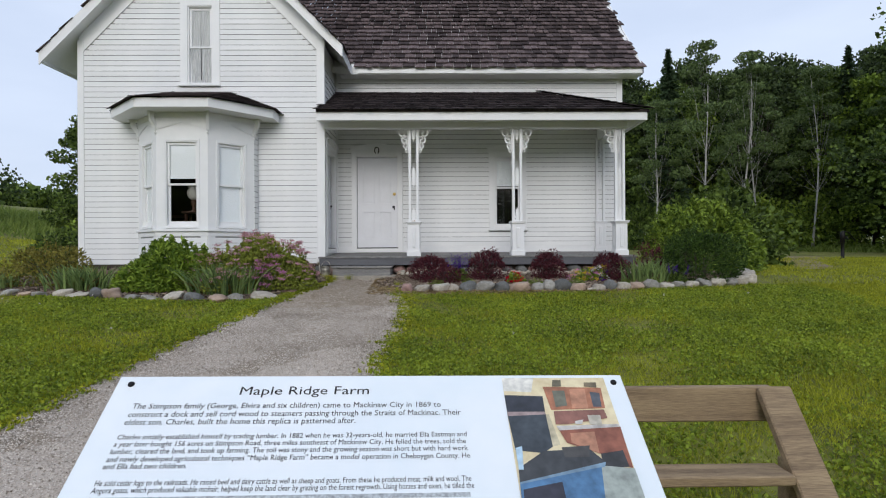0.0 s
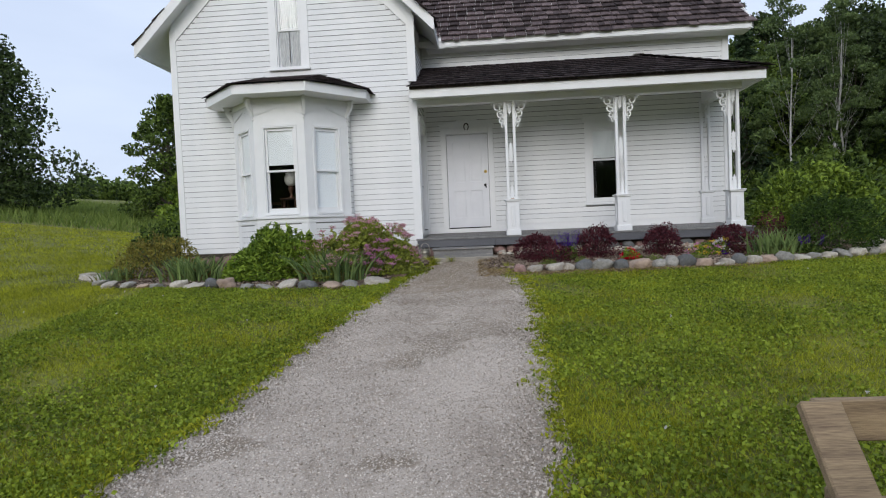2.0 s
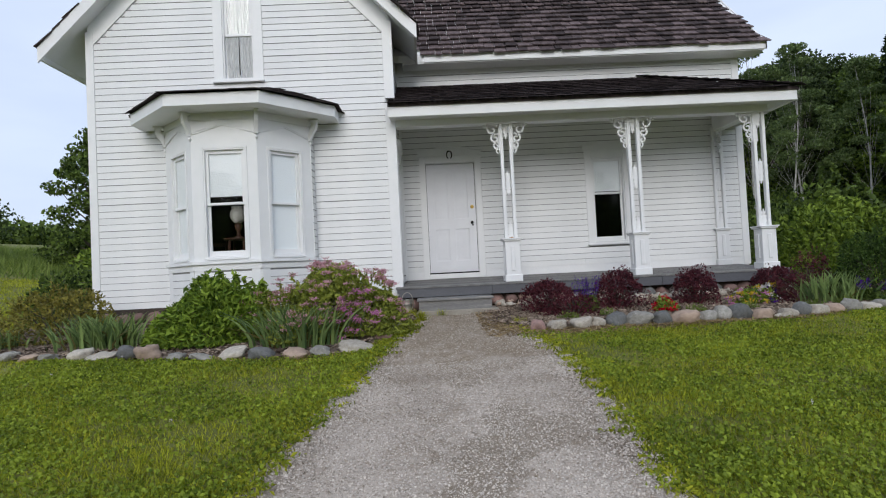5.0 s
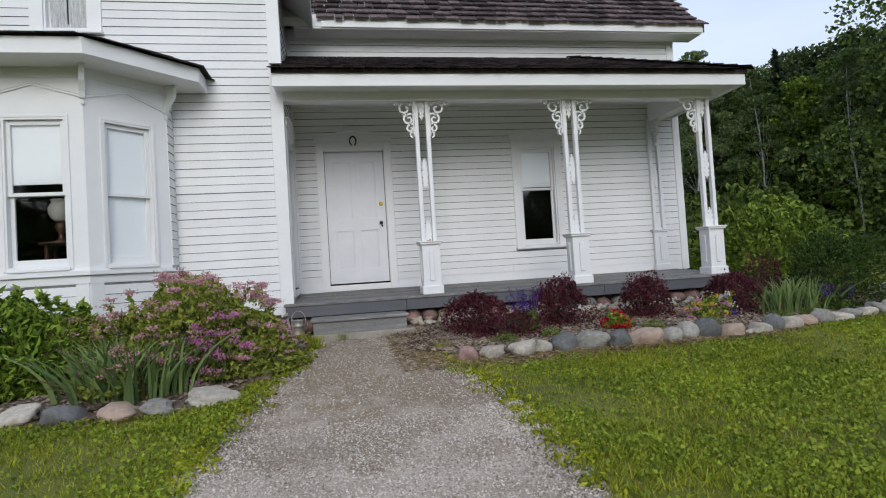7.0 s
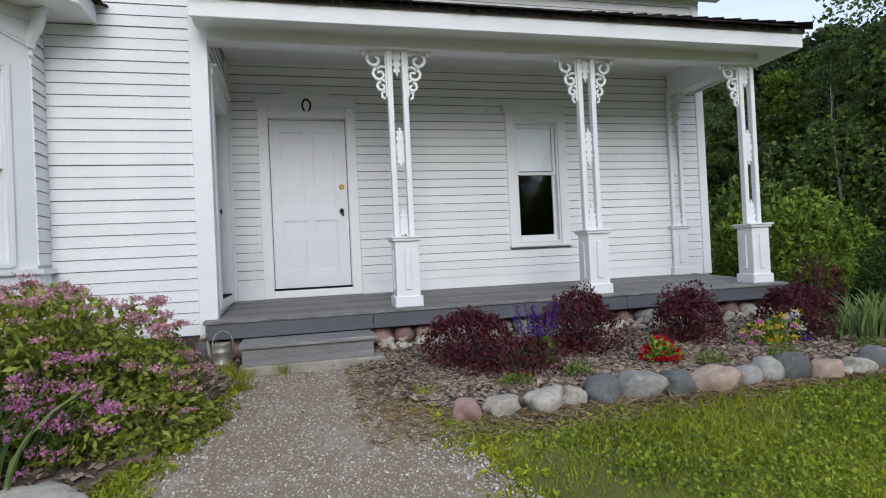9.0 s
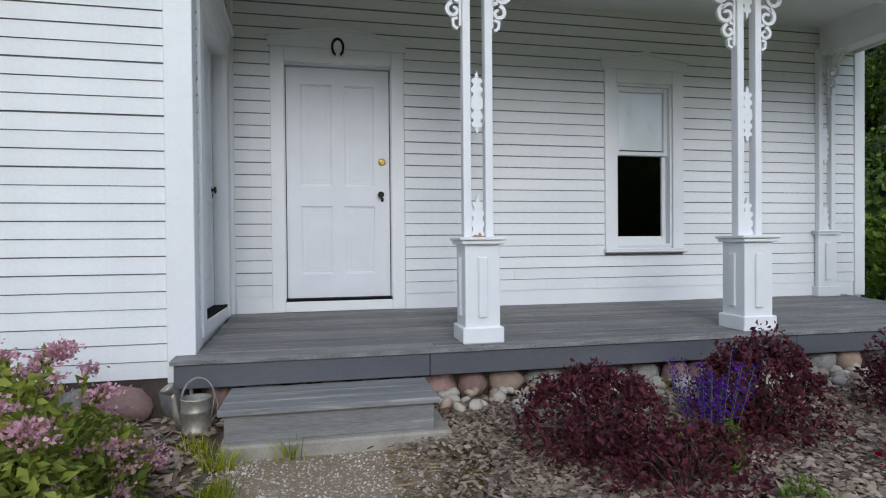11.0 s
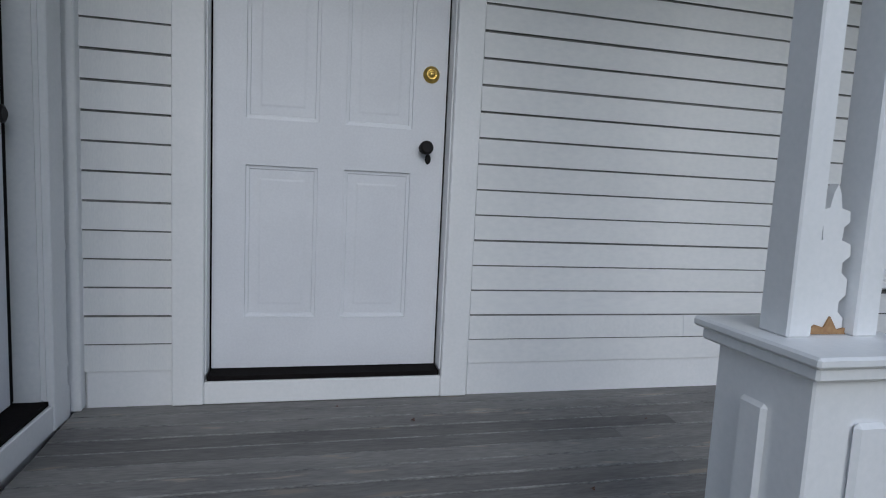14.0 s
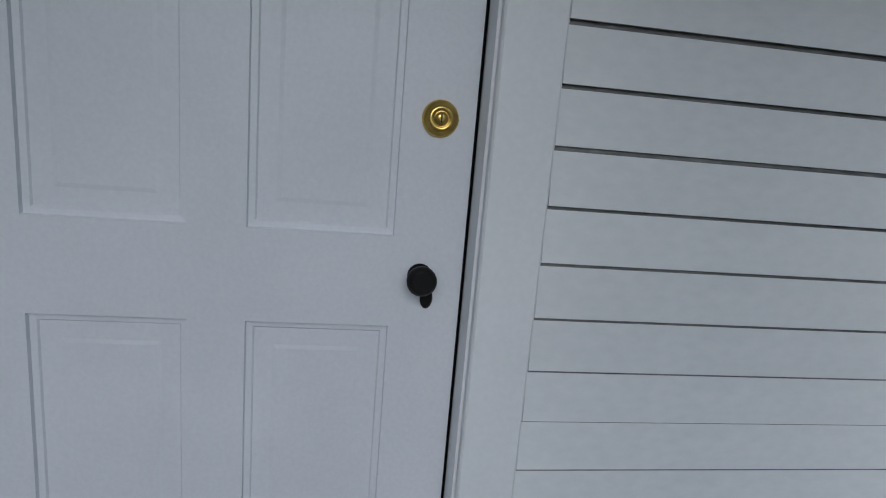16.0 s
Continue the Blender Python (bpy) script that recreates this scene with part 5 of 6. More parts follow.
PHOTO_C = [("chest_shadow", [(0.75, 0.53), (0.95, 0.51), (0.96, 0.61), (0.74, 0.62)], (0.06, 0.06, 0.06)),
           ("floor_patch", [(0.72, 0.6), (1, 0.62), (1, 0.81), (0.66, 0.81)], (0.45, 0.5, 0.45)),
           ("stove_top", [(0.02, 0.61), (0.26, 0.51), (0.66, 0.5), (0.77, 0.58), (0.01, 0.69)], (0.07, 0.075, 0.08)),
           ("stove_edge", [(0.01, 0.69), (0.77, 0.58), (0.75, 0.61), (0.01, 0.7)], (0.25, 0.38, 0.5)),
           ("stove_patch", [(0.01, 0.7), (0.72, 0.61), (0.67, 0.81), (0, 0.81)], (0.11, 0.25, 0.45)),
           ("stove_door", [(0.03, 0.73), (0.36, 0.69), (0.36, 0.81), (0.02, 0.81)], (0.05, 0.05, 0.07)),
           ("cloth_patch", [(0.02, 0.49), (0.08, 0.48), (0.06, 0.62), (0.02, 0.62)], (0.55, 0.75, 0.9)),
           ("kettle_patch", [(0.42, 0.49), (0.67, 0.48), (0.64, 0.55), (0.43, 0.55)], (0.1, 0.095, 0.09)),
           ]
for nm, pts, col in PHOTO_A + PHOTO_B + PHOTO_C:
    swatch(nm, pts, col, 1 + 0.25 * len(photo.children), photo)

# ---- empty wooden sign frame on the lawn ----
rack = thing("sign_frame", "empty weathered wooden sign frame standing on the lawn", "sign frame", (0.917, 2.38, rise(0.917, 2.38)))
RZ = 0.955 - rise(0.917, 2.38)
part("top_rail", boxes((-0.62, 0.69, -0.02, 0.02, RZ - 0.150, RZ), bevel=0.006), POSTWOOD, rack)
for x in (-0.612, 0.687):
    ob = part("side_board", boxes((x - 0.07, x + 0.07, -0.012, 0.03, -0.95, 0.0), bevel=0.006), POSTWOOD, rack)
    ob.matrix_basis = Matrix.Translation((0, -0.03, RZ)) @ pose(0, 0, 0, -40, 0, 0) @ Matrix.Translation((0, 0, 0.0))
    part("leg", boxes((x - 0.04, x + 0.04, -0.20, -0.12, -0.05, RZ - 0.26), bevel=0.005), POSTWOOD, rack)
part("lower_rail", boxes((-0.54, 0.615, -0.30, -0.16, RZ - 0.315, RZ - 0.275), bevel=0.006), POSTWOOD, rack)

# ---- stones ----
def stone_mesh(name, seed, mat, detail=2):
    bm = bmesh.new()
    bmesh.ops.create_icosphere(bm, subdivisions=detail, radius=0.5)
    o = Vector((seed * 3.7, seed * 1.3, 0))
    for v in bm.verts:
        n = v.co.normalized()
        k = 1 + 0.42 * noise.noise(n * 1.2 + o) + 0.20 * noise.noise(n * 2.6 + o) + 0.05 * noise.noise(n * 7 + o)
        v.co *= k
        c = 0.40 + 0.06 * math.sin(seed)
        v.co.x = max(-0.52, min(0.52, v.co.x))
        v.co.z = max(-c, min(c, v.co.z))
    for f in bm.faces:
        f.smooth = True
    me = bpy.data.meshes.new(name)
    bm.to_mesh(me)
    bm.free()
    me.materials.append(mat)
    return me


KINDS = {"g": STONE_G, "t": STONE_T, "w": STONE_W, "d": STONE_D, "r": STONE_R}
WORDS = {"g": "grey", "t": "tan", "w": "pale speckled", "d": "dark grey", "r": "reddish"}
EDGE = {k: [stone_mesh("fieldstone", s * 2.1 + i, m, 3) for i in range(3)] for s, (k, m) in enumerate(KINDS.items())}
rs = random.Random(8)


def edging_stone(x, y, w, h, kind, group, dz=0.0):
    ob = new("edging_stone", rs.choice(EDGE[kind]))
    ob.matrix_basis = pose(x, y, rise(x, y) + h * 0.26 + dz, rs.uniform(-14, 14), rs.uniform(-16, 16), rs.uniform(-40, 40)) @ Matrix.Diagonal((w * rs.uniform(0.82, 0.98), w * rs.uniform(0.6, 0.8), h * rs.uniform(0.85, 1.05), 1))
    tagged(ob, WORDS[kind] + " rounded fieldstone edging the flower bed", "stone", group)


for x, w, h, k in ((-0.28, 0.22, 0.24, "r"), (-0.05, 0.26, 0.22, "w"), (0.26, 0.36, 0.24, "w"), (0.47, 0.22, 0.24, "w"), (0.71, 0.32, 0.25, "d"), (1.0, 0.38, 0.27, "g"), (1.28, 0.26, 0.25, "d"), (1.58, 0.38, 0.23, "t"), (1.86, 0.26, 0.22, "g"), (2.05, 0.24, 0.30, "g"), (2.27, 0.30, 0.30, "d"), (2.53, 0.30, 0.26, "t"), (2.72, 0.12, 0.10, "w"), (2.86, 0.26, 0.22, "w"), (3.06, 0.22, 0.27, "d"), (3.29, 0.30, 0.24, "w"), (3.55, 0.28, 0.20, "t"), (3.82, 0.32, 0.26, "g"),
                   (4.08, 0.30, 0.18, "w"), (4.34, 0.28, 0.16, "g"), (4.58, 0.28, 0.18, "w"), (4.84, 0.30, 0.2, "g"), (5.1, 0.3, 0.22, "w"), (5.35, 0.26, 0.20, "g"), (5.6, 0.3, 0.24, "w"), (5.85, 0.3, 0.26, "w"), (5.75, 0.3, 0.2, "g"), (6.05, 0.34, 0.26, "w"), (6.2, 0.3, 0.24, "g")):
    edging_stone(x, front_r(x) + (0.35 if x == 5.75 else 0.02) + rs.uniform(-0.03, 0.05), w * 1.02, h * 0.95, k, "stones edging the porch bed")
for x, w, h, k in ((-8.2, 0.42, 0.16, "w"), (-8.05, 0.40, 0.16, "w"), (-7.75, 0.4, 0.16, "w"), (-7.4, 0.36, 0.15, "g"), (-7.08, 0.34, 0.18, "w"), (-6.72, 0.3, 0.15, "g"), (-6.4, 0.3, 0.13, "t"), (-6.12, 0.26, 0.14, "g"), (-5.74, 0.3, 0.2, "w"), (-5.44, 0.34, 0.14, "w"), (-5.15, 0.26, 0.26, "d"), (-4.86, 0.34, 0.28, "t"), (-4.5, 0.26, 0.14, "g"), (-4.16, 0.3, 0.13, "g"), (-3.84, 0.36, 0.2, "w"), (-3.5, 0.34, 0.19, "d"), (-3.12, 0.40, 0.16, "t"), (-2.84, 0.26, 0.2, "g"), (-2.48, 0.46, 0.2, "w"), (-2.05, 0.22, 0.18, "g"), (-2.2, 0.24, 0.16, "r")):
    edging_stone(x, front_l(x) + 0.03 + rs.uniform(-0.04, 0.05), w, h * 0.9, k, "stones edging the bay bed")

# foundation: fieldstones in mortar under the porch and the walls
found = thing("foundation", "rounded fieldstones set in mortar under the farmhouse", "foundation", kind="structure")
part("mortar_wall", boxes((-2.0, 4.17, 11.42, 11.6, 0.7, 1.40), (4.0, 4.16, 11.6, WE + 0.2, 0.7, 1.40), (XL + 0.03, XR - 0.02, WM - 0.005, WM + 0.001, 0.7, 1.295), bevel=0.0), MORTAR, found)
FST = [stone_mesh("foundation_stone", 20 + i, m, 2) for i, m in enumerate((STONE_T, STONE_G, STONE_R, STONE_G, STONE_R, STONE_D))]
rf = random.Random(3)
for x0, x1, y, z0, z1 in ((-2.0, 4.15, 11.41, 0.99, 1.28), (XL + 0.1, XR, WM - 0.0, 0.98, 1.28)):
    for row, zc in enumerate((0.5,)):
        x = x0
        while x < x1:
            w = rf.uniform(0.19, 0.32)
            h = (z1 - z0) * rf.uniform(0.72, 0.95)
            ob = new("foundation_stone", rf.choice(FST))
            ob.parent = found
            ob.matrix_basis = pose(x + w / 2, y + rf.uniform(-0.01, 0.02), z0 + 0.5 * (z1 - z0) + rf.uniform(-0.02, 0.02), rf.uniform(-10, 10), rf.uniform(-12, 12), rf.uniform(-10, 10)) @ Matrix.Diagonal((w * 0.98, 0.22, h, 1))
            x += w
# white pebbles along the foundation
PEB = [stone_mesh("pebble", 40 + i, m, 1) for i, m in enumerate((STONE_W, STONE_W, STONE_T, STONE_W, STONE_W))]
strip_p = thing("pebble_strip", "pale rounded pebbles laid along the porch foundation", "pebbles", kind="structure")
rp = random.Random(4)
for k in range(300):
    x = rp.uniform(-0.56, 2.9) if k < 230 else rp.uniform(2.9, 4.2)
    y = 11.34 - abs(rp.gauss(0, 0.15))
    s = rp.uniform(0.035, 0.10)
    ob = new("pebble", rp.choice(PEB))
    ob.parent = strip_p
    ob.matrix_basis = pose(x, y, rise(x, y) + 0.05 + s * 0.25 + max(0, (y - 11.2)) * 0.25, rp.uniform(0, 360), rp.uniform(-20, 20), rp.uniform(0, 360)) @ Matrix.Diagonal((s * 1.25, s, s * 0.8, 1))

# ---- watering can ----
can = thing("watering_can", "old dull galvanised watering can beside the step", "watering can", (-1.975, 11.13, rise(-1.975, 11.13) + 0.03), rz=20)
can_s = 1.0
part("body", lathe([(0.075, 0), (0.082, 0.005), (0.082, 0.02), (0.079, 0.024), (0.080, 0.12), (0.084, 0.126), (0.080, 0.132), (0.078, 0.185), (0.082, 0.192), (0.080, 0.198), (0.074, 0.198), (0.072, 0.03)], 28), ZINC, can)
part("handle", ribbon([(0.08 + 0.03 * math.sin(a * 0.9), 0.06) if a < 0 else (0.085 * math.cos(a) + 0.012, 0.19 + 0.115 * math.sin(a)) for a in [radians(d) for d in range(-25, 181, 9)]], 0.006, 0.022, None, pose(0, -0.011, 0, 0, 0, 0)), ZINC, can)
part("handle", ribbon([(0.079, 0.05), (0.11, 0.09), (0.115, 0.14), (0.10, 0.20)], 0.006, 0.022, None, pose(0, -0.011, 0, 0, 0, 0)), ZINC, can)
part("spout", tube([(-0.07, 0, 0.04), (-0.105, 0, 0.12), (-0.115, 0, 0.21), (-0.118, 0, 0.235)], [0.024, 0.018, 0.014, 0.014], 14), ZINC, can)
part("rose", lathe([(0.014, 0), (0.036, 0.04), (0.038, 0.046), (0.034, 0.054), (0.01, 0.06)], 20, None, Matrix.Translation((-0.118, 0, 0.23)) @ pose(0, 0, 0, 0, -35, 0)), ZINC, can)
# hand pump far off in the side yard
pump = thing("hand_pump", "black iron hand pump standing in the side yard", "pump", (13.67, 18.6, rise(13.67, 18.6)))
part("body", lathe([(0.12, 0), (0.12, 0.03), (0.055, 0.05), (0.05, 0.55), (0.075, 0.57), (0.075, 0.85), (0.06, 0.9), (0.02, 0.95)], 14), IRON, pump)
part("spout", tube([(0, -0.05, 0.72), (0, -0.2, 0.72), (0, -0.26, 0.66)], 0.028, 10), IRON, pump)
part("handle", tube([(0.0, 0, 0.93), (0.2, 0, 0.9), (0.42, 0, 0.62)], [0.018, 0.016, 0.02], 8), IRON, pump)

# ---- plants ----
NR = np.random.default_rng(12)


def dome_points(n, rx, ry, h, rng, shell=0.35, lumps=7):
    """Points in the outer shell of a lumpy dome standing on the ground."""
    d = rng.normal(0, 1, (n, 3))
    d[:, 2] = np.abs(d[:, 2]) * 1.0 - 0.15
    d /= np.linalg.norm(d, axis=1)[:, None]
    ph = rng.random((lumps, 3)) * 6.28
    lump = 1 + 0.15 * sum(np.sin(3.1 * (d @ rng.normal(0, 1, 3)) + p[0]) for p in ph) / 2.2
    r = (1 - shell * rng.random(n) ** 1.8) * lump
    p = d * r[:, None]
    p[:, 0] *= rx
    p[:, 1] *= ry
    p[:, 2] = np.maximum(0.03, p[:, 2] * h)
    return p, d


def stems(n, rx, ry, h, rng, r=0.006):
    bm = bmesh.new()
    for _ in range(n):
        a, q = rng.random() * math.tau, rng.random() ** 0.5
        tube([(0.12 * rx * math.cos(a), 0.12 * ry * math.sin(a), 0), (0.5 * q * rx * math.cos(a), 0.5 * q * ry * math.sin(a), h * 0.5), (0.85 * q * rx * math.cos(a), 0.85 * q * ry * math.sin(a), h * (0.95 - 0.4 * q))], [r, r * 0.8, r * 0.4], 5, bm, False)
    return bm


def shrub(name, label, at, rx, ry, h, n, ll, lw, mat, rng, category="shrub", shell=0.4, spikes=0, group="", jitter=0.8):
    s = thing(name, label, category, (*at, rise(*at)), group=group)
    tagged(part("twig_frame", stems(26, rx, ry, h * 0.9, rng, 0.007), BARK, s), kind="stuff")
    p, d = dome_points(n, rx, ry, h, rng, shell)
    if spikes:
        # upright shoots that break the outline
        for _ in range(spikes):
            a, q = rng.random() * math.tau, rng.random() ** 0.5 * 0.85
            base = np.array([q * rx * math.cos(a), q * ry * math.sin(a), h * math.sqrt(max(0, 1 - q * q)) * 0.9])
            k = 22
            f = rng.random(k)
            lean = rng.normal(0, 0.15, 3)
            p = np.concatenate([p, base + f[:, None] * (np.array([0, 0, h * 0.17]) + lean * h * 0.2) + rng.normal(0, 0.015, (k, 3))])
            d = np.concatenate([d, rng.normal(0, 0.6, (k, 3)) + np.array([0, 0, 0.5])])
    v, f = leaf_array(p, d, ll, lw, rng, jitter=jitter)
    tagged(under(array_mesh("foliage", v, f, mat), s), kind="stuff")
    return s, p, d


def blooms(parent, centres, size, petals, mat, rng, name="flower_mass", flat=0.6, petal=0.55):
    """Flower heads: small clumps of petals round each centre."""
    k = len(centres)
    off = rng.normal(0, 1, (k, petals, 3)) * size * np.array([0.5, 0.5, 0.5 * flat])
    p = (centres[:, None, :] + off).reshape(-1, 3)
    d = off.reshape(-1, 3) / size + np.array([0, 0, 0.6])
    v, f = leaf_array(p, d, size * petal, size * petal * 0.9, rng, jitter=0.4)
    tagged(under(array_mesh(name, v, f, mat), parent), kind="stuff")


def blade_clump(parent, n, spread_x, spread_y, h, width, mat, rng, lean=0.35, name="foliage"):
    """Long arching sword-shaped leaves rising from the ground."""
    base = np.stack([rng.normal(0, 0.42, n) * spread_x, rng.normal(0, 0.42, n) * spread_y, np.zeros(n)], 1)
    out = np.stack([base[:, 0] / spread_x * 0.8 + rng.normal(0, 0.5, n), base[:, 1] / spread_y * 0.8 + rng.normal(0, 0.5, n)], 1) * lean
    hh = h * (0.6 + 0.5 * rng.random(n))
    ang = rng.random(n) * math.pi
    side = np.stack([np.cos(ang), np.sin(ang), np.zeros(n)], 1) * (width * (0.6 + 0.6 * rng.random(n)))[:, None] / 2
    verts, K = [], 5
    for k in range(K + 1):
        f = k / K
        c = base + np.stack([out[:, 0] * hh * f ** 1.7, out[:, 1] * hh * f ** 1.7, hh * (f - 0.22 * f ** 3)], 1)
        w = (1 - f ** 2.2) if k < K else 0.02
        verts += [c - side * w, c + side * w]
    v = np.stack(verts, 1).reshape(-1, 3)
    i = np.arange(n)[:, None] * (2 * (K + 1))
    q = np.concatenate([i + np.array([[2 * k, 2 * k + 1, 2 * k + 3, 2 * k + 2]]) for k in range(K)], 0)
    return tagged(under(array_mesh(name, v, q, mat), parent), kind="stuff")


green, _, _ = shrub("green_shrub", "rounded bright green leafy shrub below the bay window", (-4.34, 9.78), 0.80, 0.66, 0.86, 8200, 0.098, 0.032, LEAF_BUSH, NR, spikes=26)
spirea, sp, sd = shrub("spirea", "spirea bush covered with fading pink flower heads", (-2.88, 9.9), 1.02, 0.9, 0.86, 17000, 0.055, 0.026, LEAF_SPIREA, NR, spikes=60)
unit = sp / np.linalg.norm(sp, axis=1)[:, None]
out_r = np.linalg.norm(sp, axis=1)
sel = []
for q in NR.choice(len(sp), 620):
    near = np.where(unit @ unit[q] > 0.993)[0]
    sel.append(sp[near[np.argmax(out_r[near])]] * NR.uniform(0.97, 1.03))
sel = np.array(sel) + NR.normal(0, 0.012, (620, 3))
sel = sel[sel[:, 2] > 0.16]
blooms(spirea, sel[:340], 0.056, 34, BLOOM_PINK, NR, flat=0.35, petal=0.30)
low = sel[500:]
low = low[(low[:, 1] < 0.1) & (low[:, 0] > -0.1)]
cl = np.array([0.30, -0.76, 0.34]) + NR.normal(0, 1, (60, 3)) * np.array([0.22, 0.08, 0.14])
blooms(spirea, np.concatenate([low[:25], cl[:38]]), 0.060, 34, BLOOM_MAGENTA, NR, flat=0.45, petal=0.30)
blooms(spirea, sp[NR.choice(len(sp), 160)], 0.035, 10, LEAF_DRYTIP, NR, "dry_flower_mass")


def iris(label, at, n, sx, sy, h, rng, tips=0.15):
    s = thing("iris", label, "iris", (*at, rise(*at) + 0.03), group="iris clumps")
    blade_clump(s, n, sx, sy, h, 0.032, LEAF_IRIS, rng, 0.55)
    blade_clump(s, int(n * tips), sx, sy, h * 0.6, 0.03, LEAF_DRYTIP, rng, 0.9, "dry_foliage")
    return s


iris("clump of sword-shaped iris leaves with dry tips", (-3.2, 9.12), 420, 0.54, 0.34, 0.60, NR)
iris("clump of green iris leaves beside the pale stones", (-5.72, 9.6), 320, 0.62, 0.35, 0.52, NR, 0.12)
iris("clump of iris leaves beside the dark yew", (3.98, 10.05), 160, 0.42, 0.25, 0.55, NR, 0.08)
iris("small clump of iris leaves at the bed's end", (-7.2, 9.75), 80, 0.4, 0.3, 0.34, NR, 0.2)

shrub("bronze_shrub", "low bronze and green shrub at the corner of the bed", (-6.75, 10.35), 0.75, 0.6, 0.72, 3600, 0.055, 0.026, LEAF_OLIVE, NR, spikes=30)
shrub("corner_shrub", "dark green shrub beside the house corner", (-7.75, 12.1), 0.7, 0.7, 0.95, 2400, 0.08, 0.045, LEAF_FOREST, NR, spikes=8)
shrub("hedge_shrub", "tall loose green shrub behind the house corner", (-9.6, 18.5), 1.7, 1.5, 2.0, 3600, 0.14, 0.07, LEAF_BRIGHT, NR, spikes=12)
shrub("yew_shrub", "dense dark green clipped yew beside the porch", (5.05, 10.45), 0.68, 0.66, 0.98, 10500, 0.06, 0.016, LEAF_YEW, NR, shell=0.3, spikes=20)
shrub("dogwood_shrub", "broad bright green shrub with upright shoots beside the porch", (6.5, 13.4), 1.35, 1.2, 1.55, 7000, 0.12, 0.055, LEAF_BRIGHT, NR, shell=0.6, spikes=110)
shrub("dogwood_shrub", "leafy green shrub reaching past the porch corner", (5.4, 12.2), 0.7, 0.7, 1.2, 3400, 0.10, 0.045, LEAF_BRIGHT, NR, shell=0.6, spikes=50)

for (x, y), rx, h, n in (((0.08, 10.42), 0.42, 0.52, 3600), ((1.12, 10.5), 0.38, 0.62, 3400), ((2.27, 10.5), 0.34, 0.56, 3000), ((3.38, 10.36), 0.42, 0.56, 3400)):
    b, p, d = shrub("barberry", "dark red-purple barberry bush in the mulched bed", (x, y), rx, rx * 0.85, h * 0.88, n, 0.034, 0.018, LEAF_BARB, NR, group="barberries in the porch bed", spikes=95, shell=0.95, jitter=1.0)
shrub("barberry", "low dark purple barberry spreading over the mulch", (0.35, 10.05), 0.36, 0.26, 0.34, 1700, 0.034, 0.02, LEAF_BARB, NR, group="barberries in the porch bed", spikes=5, shell=0.6)
shrub("barberry", "small dark red barberry beside the yew", (4.35, 11.0), 0.36, 0.3, 0.62, 1400, 0.034, 0.02, LEAF_BARB, NR, group="barberries in the porch bed", spikes=6, shell=0.6)


def salvia(label, at, n, h, rng):
    s = thing("salvia", label, "salvia", (*at, rise(*at) + 0.04))
    p, d = dome_points(420, 0.17, 0.15, h * 0.5, rng, 0.6)
    v, f = leaf_array(p, d, 0.07, 0.03, rng)
    tagged(under(array_mesh("foliage", v, f, LEAF_FOREST), s), kind="stuff")
    bm, cs = bmesh.new(), []
    for _ in range(n):
        x, y = rng.normal(0, 0.12, 2)
        top = h * (0.75 + 0.3 * rng.random())
        tube([(x * 0.4, y * 0.4, 0.02), (x, y, top)], [0.003, 0.002], 4, bm, False)
        for f in np.linspace(0.5, 1, 14):
            cs.append((x * (0.4 + 0.6 * f), y * (0.4 + 0.6 * f), top * f))
    tagged(part("stem_mass", bm, LEAF_FOREST, s), kind="stuff")
    blooms(s, np.array(cs) + rng.normal(0, 0.003, (len(cs), 3)), 0.022, 6, BLOOM_PURPLE, rng)


salvia("salvia with upright deep purple flower spikes", (0.60, 10.22), 20, 0.50, NR)
salvia("small purple salvia beside the iris leaves", (4.45, 9.95), 8, 0.32, NR)


def bedding(label, at, r, h, mat, n, rng, second=None, third=None):
    s = thing("bedding_flowers", label, "flowers", (*at, rise(*at) + 0.05), group="bedding flowers")
    p, d = dome_points(260, r, r * 0.8, h, rng, 0.6)
    v, f = leaf_array(p, d, 0.05, 0.03, rng)
    tagged(under(array_mesh("foliage", v, f, LEAF_BUSH), s), kind="stuff")
    for k, m in enumerate(m for m in (mat, second, third) if m):
        q, _ = dome_points(n, r, r * 0.8, h * 1.1, rng, 0.12)
        blooms(s, q, 0.05, 16, m, rng)


bedding("bright red bedding flowers in the mulch", (1.58, 9.95), 0.15, 0.18, BLOOM_RED, 20, NR)
bedding("small red bedding flowers beside the salvia", (0.42, 10.28), 0.08, 0.16, BLOOM_RED, 6, NR)
bedding("pink and yellow bedding flowers among green leaves", (2.84, 10.15), 0.24, 0.22, BLOOM_MAGENTA, 10, NR, BLOOM_YELLOW, BLOOM_PINK)
bedding("purple and yellow pansies beside the pink flowers", (3.10, 10.2), 0.18, 0.24, BLOOM_PURPLE, 8, NR, BLOOM_YELLOW, BLOOM_WHITE)
for at in ((0.75, 9.8), (0.2, 9.72), (1.9, 9.75), (2.6, 9.75), (3.5, 9.72), (3.95, 9.75)):
    s = thing("sedum", "small tuft of yellow-green sedum in the mulch", "sedum", (*at, rise(*at) + 0.05), group="sedum tufts")
    p, d = dome_points(240, 0.14, 0.10, 0.11, NR, 0.5)
    v, f = leaf_array(p, d, 0.03, 0.012, NR)
    tagged(under(array_mesh("foliage", v, f, TALLGRASS), s), kind="stuff")
